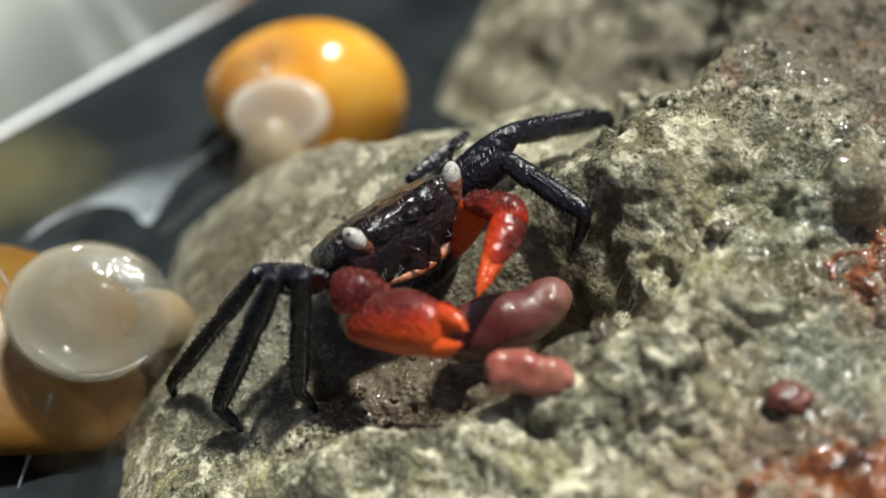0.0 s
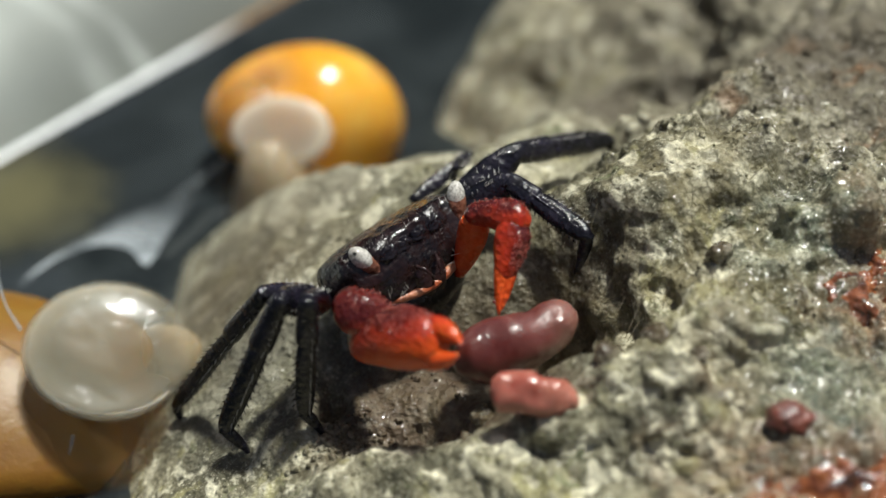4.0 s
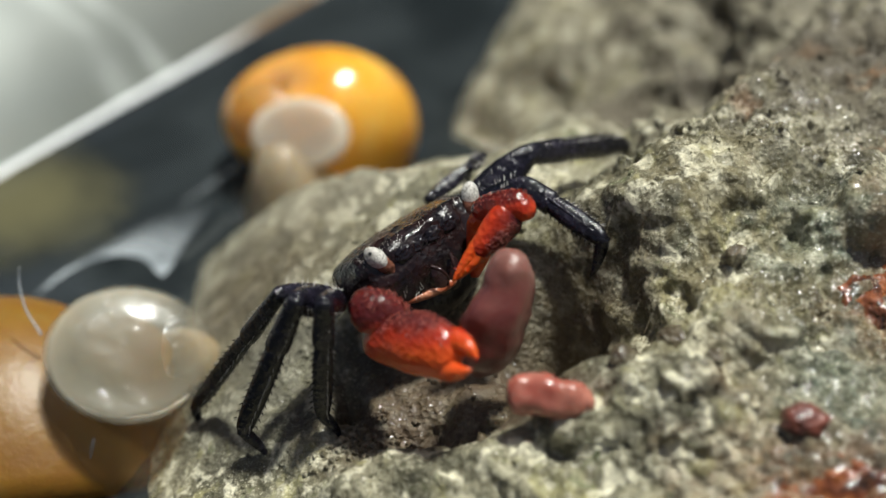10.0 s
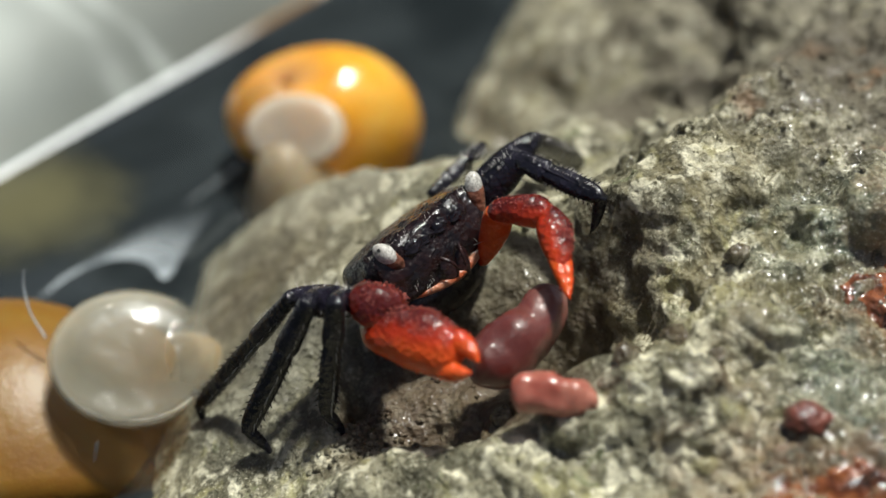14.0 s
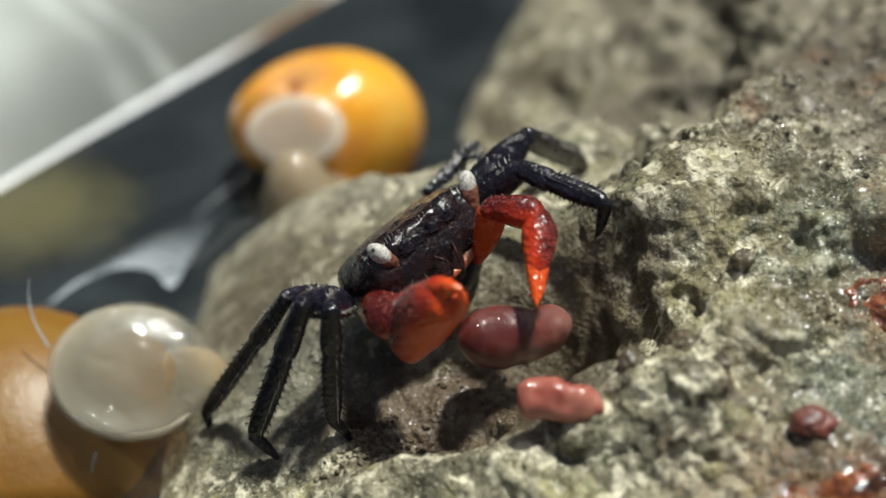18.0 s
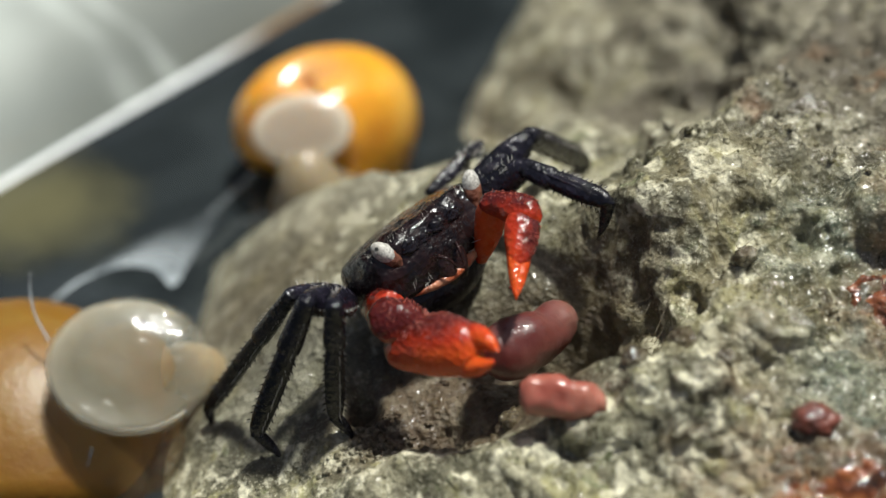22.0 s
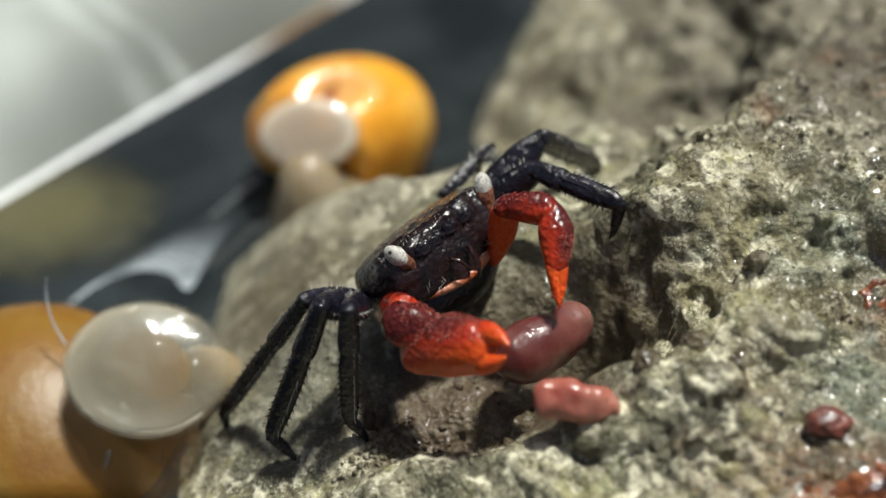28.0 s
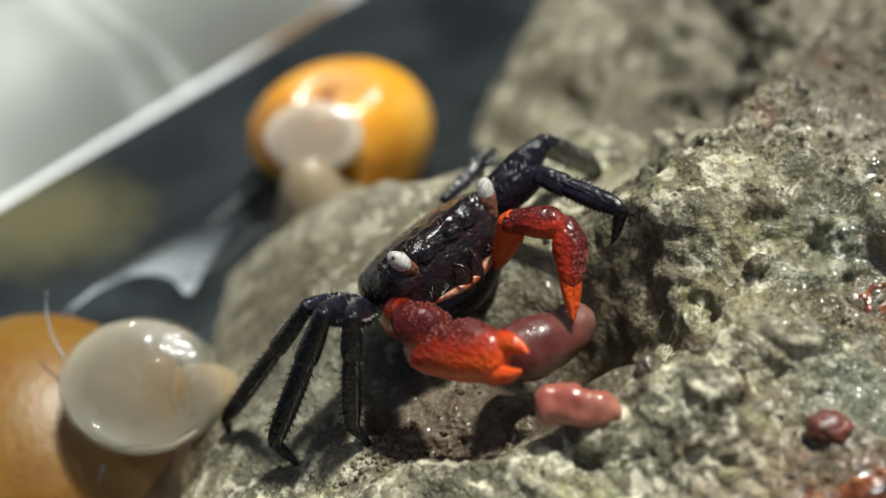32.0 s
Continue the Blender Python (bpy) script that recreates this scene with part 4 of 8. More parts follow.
def build_hand(label, m, scale, opened, seed, slim=1.0, palm=1.0, shapes=(HAND, FIXED, MOVABLE)):
    """A claw: the swollen hand with its fixed lower finger, and the movable upper finger. palm: how long the hand is against its fingers."""
    root = 5.0 * palm
    short = (9.5 - root) / 4.5

    def s(rows, first=0.0, stretch=1.0):
        return [((first + (r[0] - first) * stretch) * scale, r[1] * scale * slim, r[2] * scale, r[3] * scale * slim, r[4] * scale * slim) for r in rows]
    stations = s(shapes[0], 0.0, palm)
    hand = part("claw", loft("claw", stations, CLAW, 28, 5, 2.2, 0.1 * scale, seed), crab, m, label)
    part("fixed_finger", loft("fixed_finger", s(shapes[1], 9.4, short), FINGER, 18, 4, 2, 0.05 * scale, seed + 1), hand)
    finger = part("movable_finger", loft("movable_finger", s(shapes[2], 0.0, short), FINGER, 18, 4, 2, 0.05 * scale, seed + 2), hand, at(root * scale, 0.75 * scale * slim, 0, 0, 0, opened))
    rng = random.Random(seed)
    for x in (6.2, 6.9, 7.5, 8.2):
        part("tooth", blob("tooth", (0.2 * scale, 0.24 * scale, 0.2 * scale), CLAW, rings=7, sides=9), hand, at((9.4 + (x - 9.4) * short) * scale, -0.72 * scale * slim, rng.uniform(-0.15, 0.15)))
    tagged(part("pimpled_skin", pimples(stations[2:-2], 280, seed, 0.15, 1.45, 0.074 * scale), hand), kind="stuff")
    return hand, finger


# the claw that works in front of the rock, and its arm
claw_a, finger_a = build_hand("red claw with dark pimpled top and open orange fingers", bone((-2.59, -7.27, 7.38), (4.35, -8.13, 6.15)), 1.0, 8, 11, 1.0, 1.26)
KNOB = [(-2.5, 0, 0, 0.5, 0.5), (-1.7, 0, 0, 1.5, 1.3), (0, 0.15, 0, 1.95, 1.7), (1.6, 0, 0, 1.75, 1.5), (2.7, -0.2, 0, 0.6, 0.6)]
carpus_a = part("wrist", loft("wrist", KNOB, WRIST, 26, 5, 2.4, 0.6, 21), crab, bone((-3.10, -6.59, 8.35), (-0.10, -7.19, 6.55)), "dark red pimpled wrist of the claw")
tagged(part("pimpled_skin", pimples(KNOB[1:-1], 150, 23, 0.1, 1.6, 0.072), carpus_a), kind="stuff")
part("arm", loft("arm", [(-0.5, 0, 0, 0.8, 0.8), (1.5, 0, 0, 1.5, 1.2), (4, 0, 0, 1.7, 1.4), (6.5, 0, 0, 1.3, 1.1)], CLAW, 22, 4, 2.2, 0.12, 25), crab, bone((-5.24, -0.72, 4.53), (-3.10, -6.59, 8.35)))
# the claw that reaches down to the food, seen from its edge
claw_b, finger_b = build_hand("red claw reaching down with closed orange fingers", bone((8.37, -1.25, 11.62), (5.79, -4.35, 7.19)), 0.80, 0, 31, 0.78, 1.0, (SLENDER, BLADE, UPPER))
CUFF = [(-0.9, -0.2, 0, 0.5, 0.5), (-0.3, -0.1, 0, 0.95, 0.95), (0.9, 0.1, 0, 1.1, 1.05), (2.3, 0.2, 0, 1.3, 1.2), (3.5, 0.2, 0, 1.25, 1.1), (4.3, 0, 0, 0.8, 0.8), (4.6, 0, 0, 0.3, 0.3)]
carpus_b = part("wrist", loft("wrist", CUFF, CLAW, 24, 5, 2.2, 0.15, 35), crab, bone((6.51, 1.77, 12.44), (8.37, -1.25, 11.62)), "dark red pimpled wrist of the claw")
tagged(part("pimpled_skin", pimples(CUFF[1:-1], 100, 37, 0.1, 1.6, 0.062), carpus_b), kind="stuff")
arm_b = part("arm", loft("arm", [(-0.6, 0.2, 0, 0.35, 0.35), (0.8, 0.1, 0, 0.8, 0.7), (2.8, 0, 0, 1.2, 0.9), (4.6, 0, 0, 1.2, 0.9), (5.7, 0, 0, 0.6, 0.5)], FINGER, 22, 4, 2.4, 0.12, 39), crab, bone((4.25, 1.21, 7.28), (6.51, 1.77, 12.44)), "flat orange red arm")

# ---- the food ----
food = tagged(new("meat", loft("meat", [(-0.7, 0, 0, 0.5, 0.5), (0.5, 0, 0, 1.95, 1.75), (2.6, 0.0, 0, 2.5, 2.2), (4.6, -0.1, 0, 2.35, 2.05), (6.0, -0.2, 0, 2.05, 1.85), (7.2, 0.05, 0, 2.0, 1.75), (8.4, 0.25, 0, 1.7, 1.5), (9.3, 0.35, 0, 1.05, 0.95), (9.65, 0.35, 0, 0.3, 0.3)], MEAT, 36, 7, 2, 0.4, 5, 2.6)),
              "wet brownish pink piece of meat held by the crab", "meat")
scrap = tagged(new("meat", loft("meat", [(-0.5, 0.3, 0, 0.6, 0.4), (0.2, 0.1, 0, 1.5, 1.0), (1.8, 0.2, 0, 1.6, 1.2), (3.4, -0.1, 0, 1.45, 1.1), (4.8, 0.0, 0, 1.25, 1.0), (5.7, -0.2, 0, 0.8, 0.7), (6.0, -0.3, 0, 0.3, 0.3)], PINK, 36, 8, 2.4, 0.5, 9, 1.7)),
               "small pale pink scrap of meat lying on the rock", "meat")
scrap.matrix_world = bone((3.58, -15.40, 20.17), (8.92, -15.68, 19.77))


# ---- the snails ----
def snail_shell(name, size, flat, material):
    """A globe-shaped coil: a tube that winds outwards and down, its last turn the widest."""
    turns, n, sides = 3.0, 150, 30
    verts = []
    for i in range(n):
        u = i / (n - 1)
        a = u * turns * 2 * math.pi
        g = math.exp((u - 1) * turns * 0.72)
        ring = np.linspace(0, 2 * math.pi, sides, endpoint=False)
        r = 0.62 * g
        cx, cz = 0.36 * g, 0.50 * (1 - g)
        rad = cx + r * np.cos(ring)
        zz = cz + 1.12 * r * np.sin(ring)
        rad = np.maximum(rad, 0.0)
        verts.append(np.stack([rad * math.cos(a), -rad * math.sin(a), zz], -1))
    v = np.array(verts).reshape(-1, 3) * size * np.array([flat, 1, 1])
    return mesh_of(name, v, grid_faces(n, sides, True) + [tuple(range(sides))[::-1], tuple(range((n - 1) * sides, n * sides))], material)


def disc_mesh(name, rx, ry, thick, material):
    """A soft round sole with a thicker, paler border."""
    d = ball(22, 40)
    v = np.sign(d) * abs(d) ** np.array([1, 1, 0.8]) * np.array([rx, ry, thick])
    r = np.hypot(d[..., 0], d[..., 1])
    v[..., 2] *= 0.75 + 0.1 * r
    v = v + d * ((fractal(v + 20, 3, 3) - 0.5) * 0.35)[..., None]
    return mesh_of(name, v.reshape(-1, 3), grid_faces(22, 40, True), material)


def seen(r, u, f):
    """A step sideways, upwards across and away along the sloping line of sight over the rock."""
    return (r, 0.574 * u + 0.819 * f, 0.819 * u - 0.574 * f)


def build_snail(label, shell_pose, size, flat, material, sole, sole_pose, mantle, mantle_pose, stem, stem_radii, feelers, flesh, column):
    """A snail: coiled shell, soft mantle round its mouth, pale round sole with a brighter border, the fleshy stem, and thin feelers."""
    snail = tagged(new("snail"), label, "snail")
    shell = part("shell", snail_shell("shell", size, flat, material), snail, shell_pose, "glossy golden orange coiled shell")
    foot = part("sole", disc_mesh("sole", *sole, flesh), snail, sole_pose, "translucent whitish round sole")
    ring = [(sole[0] * 0.9 * math.cos(a), sole[1] * 0.9 * math.sin(a), 0.12 * math.sin(3 * a)) for a in np.linspace(0.9, 2 * math.pi - 0.7, 30)]
    part("border", tube("border", ring, [0.05] + [0.2] * 28 + [0.05], BORDER, 10, 2), foot, None, "thin bright border of the sole")
    part("mantle", blob("mantle", mantle, MANTLE, 0.5, 4.0, 7), snail, mantle_pose, "golden translucent mantle")
    part("body", tube("body", stem, stem_radii, column, 24, 6), snail, None, "soft pale brown flesh")
    for path in feelers:
        part("feeler", tube("feeler", path, [0.2] + [0.14] * (len(path) - 2) + [0.06], SLIME, 8, 6), snail)
    return snail, shell, foot


def facing(x, y, z, axis, side=(1, 0, 0)):
    """The pose at (x, y, z) millimetres whose z points along axis."""
    k = Vector(axis).normalized()
    i = (Vector(side) - k * Vector(side).dot(k)).normalized()
    return Matrix.Translation((x * MM, y * MM, z * MM)) @ Matrix((i, k.cross(i), k)).transposed().to_4x4()


snail_a, shell_a, sole_a = build_snail("golden orange snail climbing the rock from the water", facing(-1.4, 3.0, -2.0, (-0.320, -0.495, 0.810), (0.300, -0.545, -0.778)), 15.3, 0.68, SNAIL, (5.5, 4.0, 1.6), facing(-3.0, -8.2, 3.2, (-0.1, -0.75, 0.65)),
                      (4.2, 4.0, 2.4), facing(-5.6, -3.0, 3.4, (-0.2, -0.7, 0.68)),
                      [(-3.2, -8.0, 2.6), (-2.8, -9.6, 0.2), (-2.2, -9.6, -2.6), (-1.0, -9.4, -5.5)], [2.4, 3.6, 5.2, 6.8],
                      [[(-8, -3, -2), (-12, -5, -4.5), (-16, -8, -6.0)]], FLESH, STALK)
snail_a.location = (-0.01483, 0.04852, 0.00541)
snail_b, shell_b, sole_b = build_snail("large golden orange snail with its pale sole against the rock", facing(-9.4, 5.8, -17.6, (-0.95, -0.15, 0.1)), 21.0, 0.82, SNAIL_SHADED, (7.2, 6.3, 2.0), facing(2.0, -0.3, 0.8, (0.14, -0.54, 0.83)),
                      (5.0, 4.8, 2.2), facing(0.6, 1.4, -1.8, (-0.1, -0.8, 0.58)),
                      [seen(3.6, 0.0, 1.8), seen(5.2, -0.2, 3.4), seen(6.6, -0.6, 6.0), seen(7.4, -1.2, 9.5)], [0.6, 2.3, 2.7, 2.2],
                      [[(-5.5, 3, 1), (-6.6, 4, 3.0), (-7.0, 5, 5.0), (-6.8, 5.4, 6.6)], [seen(-1.5, -6.5, 0.5), seen(-2.2, -9.0, 0.4), seen(-3.4, -12.0, 0.2), seen(-4.4, -15.0, 0.2)]], VEILSOLE, STEM)
part("skirt", blob("skirt", (6.4, 7.8, 2.4), VEIL, 1.2, 4.5, 19), snail_b, facing(*(np.array((1.0, -0.5, 1.0)) + seen(-1.2, -6.6, 2.6)), (-0.15, -0.85, 0.5)), "thin brown skirt of mantle hanging below the sole")
snail_b.location = (-0.03132, 0.00182, 0.01195)

# ---- small growths on the rock ----
def ground(x, y):
    """The rock's height at (x, y) millimetres."""
    x, y = np.array([float(x)]), np.array([float(y)])
    z = rise(x, y)
    return float((z + rock_grain(x, y, z, inland(x, y)))[0])


def build_growths():
    verts, faces = [], []
    for cx, cy, rx, ry in ((27.5, -26.0, 13, 7), (32.0, -7.0, 5.5, 4.5)):
        x, y = np.meshgrid(np.arange(cx - rx, cx + rx, 0.2), np.arange(cy - ry, cy + ry, 0.2))
        z = rise(x, y)
        z = z + rock_grain(x, y, z, inland(x, y))
        p = np.stack([x, y, 0 * x], -1)
        p = p + 2.0 * np.stack([fractal(p + 11, 3, 2), fractal(p + 23, 3, 2), 0 * x], -1)
        h = (fractal(p, 3.0, 5, 0.65, 71) - 0.50) * 3.6 + (0.45 - pits(p, 1.3, 75)) * 0.7
        edge = ((x - cx) / rx) ** 2 + ((y - cy) / ry) ** 2
        h = np.minimum(h - 1.6 * np.clip(edge - 0.3, 0, 1), 0.7 + 0.6 * (fractal(p, 0.8, 2, 0.5, 79) - 0.5))
        i = len(verts)
        verts += list(np.stack([x, y, z + h], -1).reshape(-1, 3))
        high = (h > -0.35).reshape(-1)
        faces += [tuple(q + i for q in g) for g in grid_faces(*x.shape) if high[list(g)].any()]
    tagged(new("red_algae", mesh_of("red_algae", verts, faces, REDGEL)), "wet reddish brown algae crust on the rock", "algae", kind="stuff")
    lump = tagged(new("food_pellet", blob("food_pellet", (1.3, 1.2, 1.2), DARKRED, 0.45, 0.9, 3, 40, 56)), "dark red wet lump lying on the rock", "food")
    lump.scale = (1.35, 1.25, 0.9)
    lump.location = (24.5 * MM, -18 * MM, (ground(24.5, -18) + 0.15) * MM)
    x, y = np.random.uniform(-22, 34, 2400), np.random.uniform(-24, 26, 2400)
    x, y = x[inland(x, y) > 3], y[inland(x, y) > 3]
    z = rise(x, y)
    z = z + rock_grain(x, y, z, inland(x, y))
    slope = np.hypot(rise(x + 1, y) - rise(x - 1, y), rise(x, y + 1) - rise(x, y - 1)) / 2
    x, y, z = x[slope < 0.6], y[slope < 0.6], z[slope < 0.6]
    radii = abs(np.random.normal(0, 0.12, len(x))) + 0.05
    centres = np.stack([x, y, z], -1)
    x, y = np.random.normal(-7.5, 2.2, 170), np.random.normal(-10.5, 1.3, 170)      # a heap of crumbs by the crab's feet
    z = rise(x, y)
    centres = np.concatenate([centres, np.stack([x, y, z + rock_grain(x, y, z, inland(x, y)) + 0.1], -1)])
    radii = np.concatenate([radii, np.random.uniform(0.1, 0.34, 170)])
    tagged(new("grit", beads("grit", centres, radii, ROCK)), "loose pale limestone grit on the rock", "grit", kind="stuff")


def build_chips():
    """Loose wet chips of limestone in front of the hollow."""
    rng = random.Random(77)
    for x, y, size in ((2.6, -11.2, 1.0), (1.4, -13.4, 0.6), (11.5, -13.6, 0.9), (15.5, -11.0, 1.2), (18.6, -13.4, 0.8), (-4.0, -13.5, 0.7), (21.0, -4.0, 1.1), (13.2, -8.0, 0.9)):
        chip = new("rock_chip", blob("rock_chip", (size, size * 0.8, size * 0.7), ROCK, size * 0.75, size * 0.9, int(x * 7) + 200, 28, 40))
        chip.matrix_world = at(x, y, ground(x, y) + size * 0.3, rng.uniform(-25, 25), rng.uniform(-25, 25), rng.uniform(0, 360))
        tagged(chip, "small rough chip of pale grey limestone on the rock", "stone", "chips on the rock")


def build_fibres():
    places = []
    for cx, cy, reach, n in ((5, -9, 5, 120), (12, -4, 4, 80), (18, -6, 6, 90), (-4, -12, 5, 60)):
        x, y = np.random.normal(cx, reach * 0.5, n), np.random.normal(cy, reach * 0.5, n)
        a, l = np.random.uniform(0, 6.3, n), np.random.uniform(0.6, 2.2, n)
        places.append(np.stack([x, y, x + l * np.cos(a), y + l * np.sin(a)], -1))
    p = np.concatenate(places)
    ends = []
    for x, y, up in ((p[:, 0], p[:, 1], -0.05), (p[:, 2], p[:, 3], np.random.uniform(0.1, 0.6, len(p)))):
        z = rise(x, y)
        ends.append(np.stack([x, y, z + rock_grain(x, y, z, inland(x, y)) + up], -1))
    roots, tips = ends
    tagged(new("algae_fibre", scatter_spikes("algae_fibre", roots, tips, 0.03, FIBRE)), "fine brown algae fibres on the rock", "algae", kind="stuff")


build_growths()
build_chips()
build_fibres()

def motions():
    walk(crab, [(0, pose(-0.00300, -0.00200, 0.01314, 0.0, -0.0, 0.0)), (0.5, pose(-0.00306, -0.00202, 0.01311, -0.0, -0.0, 0.0)),
        (1, pose(-0.00310, -0.00192, 0.01325, -0.0, 0.2, -0.1)), (1.5, pose(-0.00304, -0.00186, 0.01334, -0.0, 0.2, -0.2)),
        (2, pose(-0.00295, -0.00181, 0.01341, -0.0, -0.0, 0.0)), (2.5, pose(-0.00289, -0.00186, 0.01333, -0.0, 0.0, -0.0)),
        (3, pose(-0.00291, -0.00185, 0.01335, -0.0, 0.1, -0.0)), (3.5, pose(-0.00288, -0.00184, 0.01337, -0.0, -0.1, 0.1)),
        (5.5, pose(-0.00311, -0.00179, 0.01344, -0.0, 0.3, -0.2)), (6.5, pose(-0.00311, -0.00181, 0.01341, -0.0, 0.2, -0.1)),
        (7.5, pose(-0.00315, -0.00178, 0.01346, -0.0, 0.5, -0.3)), (8.5, pose(-0.00312, -0.00177, 0.01346, -0.0, 0.3, -0.2)),
        (9, pose(-0.00323, -0.00173, 0.01352, -0.0, 0.5, -0.4)), (9.5, pose(-0.00323, -0.00165, 0.01364, -0.0, 0.2, -0.1)),
        (10, pose(-0.00303, -0.00168, 0.01359, -0.0, -0.3, 0.2)), (10.5, pose(-0.00280, -0.00170, 0.01357, -0.0, -1.2, 0.9)),
        (11, pose(-0.00253, -0.00166, 0.01362, -0.0, -2.3, 1.6)), (11.5, pose(-0.00217, -0.00153, 0.01380, -0.1, -3.2, 2.2)),
        (12, pose(-0.00173, -0.00152, 0.01382, -0.1, -3.8, 2.7)), (12.5, pose(-0.00179, -0.00149, 0.01386, -0.1, -4.0, 2.8)),
        (13, pose(-0.00180, -0.00149, 0.01386, -0.1, -3.8, 2.7)), (13.5, pose(-0.00187, -0.00141, 0.01398, -0.1, -4.2, 2.9)),
        (14, pose(-0.00208, -0.00138, 0.01402, -0.1, -3.8, 2.7)), (14.5, pose(-0.00207, -0.00139, 0.01402, -0.1, -4.1, 2.9)),
        (16.5, pose(-0.00270, -0.00128, 0.01417, -0.1, -4.1, 2.9)), (17, pose(-0.00305, -0.00115, 0.01436, -0.1, -3.9, 2.8)),
        (17.5, pose(-0.00312, -0.00093, 0.01466, -0.1, -4.0, 2.8)), (18, pose(-0.00294, -0.00104, 0.01451, -0.1, -4.0, 2.8)),
        (18.5, pose(-0.00291, -0.00113, 0.01438, -0.1, -3.9, 2.7)), (19, pose(-0.00296, -0.00115, 0.01436, -0.1, -3.9, 2.7)),
        (20, pose(-0.00295, -0.00108, 0.01445, -0.1, -4.2, 3.0)), (21, pose(-0.00291, -0.00110, 0.01442, -0.1, -4.0, 2.8)),
        (22, pose(-0.00288, -0.00112, 0.01439, -0.1, -3.9, 2.7)), (23, pose(-0.00296, -0.00111, 0.01441, -0.1, -3.9, 2.7)),
        (23.5, pose(-0.00283, -0.00111, 0.01441, -0.1, -4.3, 3.0)), (24, pose(-0.00312, -0.00098, 0.01459, -0.1, -4.2, 2.9)),
        (24.5, pose(-0.00286, -0.00105, 0.01450, -0.1, -3.8, 2.7)), (25, pose(-0.00278, -0.00105, 0.01450, -0.1, -4.3, 3.0)),
        (25.5, pose(-0.00279, -0.00104, 0.01451, -0.1, -4.4, 3.1)), (27.5, pose(-0.00279, -0.00109, 0.01443, -0.1, -4.3, 3.0)),
        (28, pose(-0.00286, -0.00103, 0.01453, -0.1, -4.3, 3.0)), (29, pose(-0.00292, -0.00108, 0.01445, -0.1, -4.0, 2.8)),
        (30, pose(-0.00297, -0.00104, 0.01451, -0.1, -4.0, 2.8)), (31, pose(-0.00269, -0.00108, 0.01446, -0.1, -4.4, 3.1)),
        (32, pose(-0.00271, -0.00104, 0.01451, -0.1, -4.3, 3.0))])
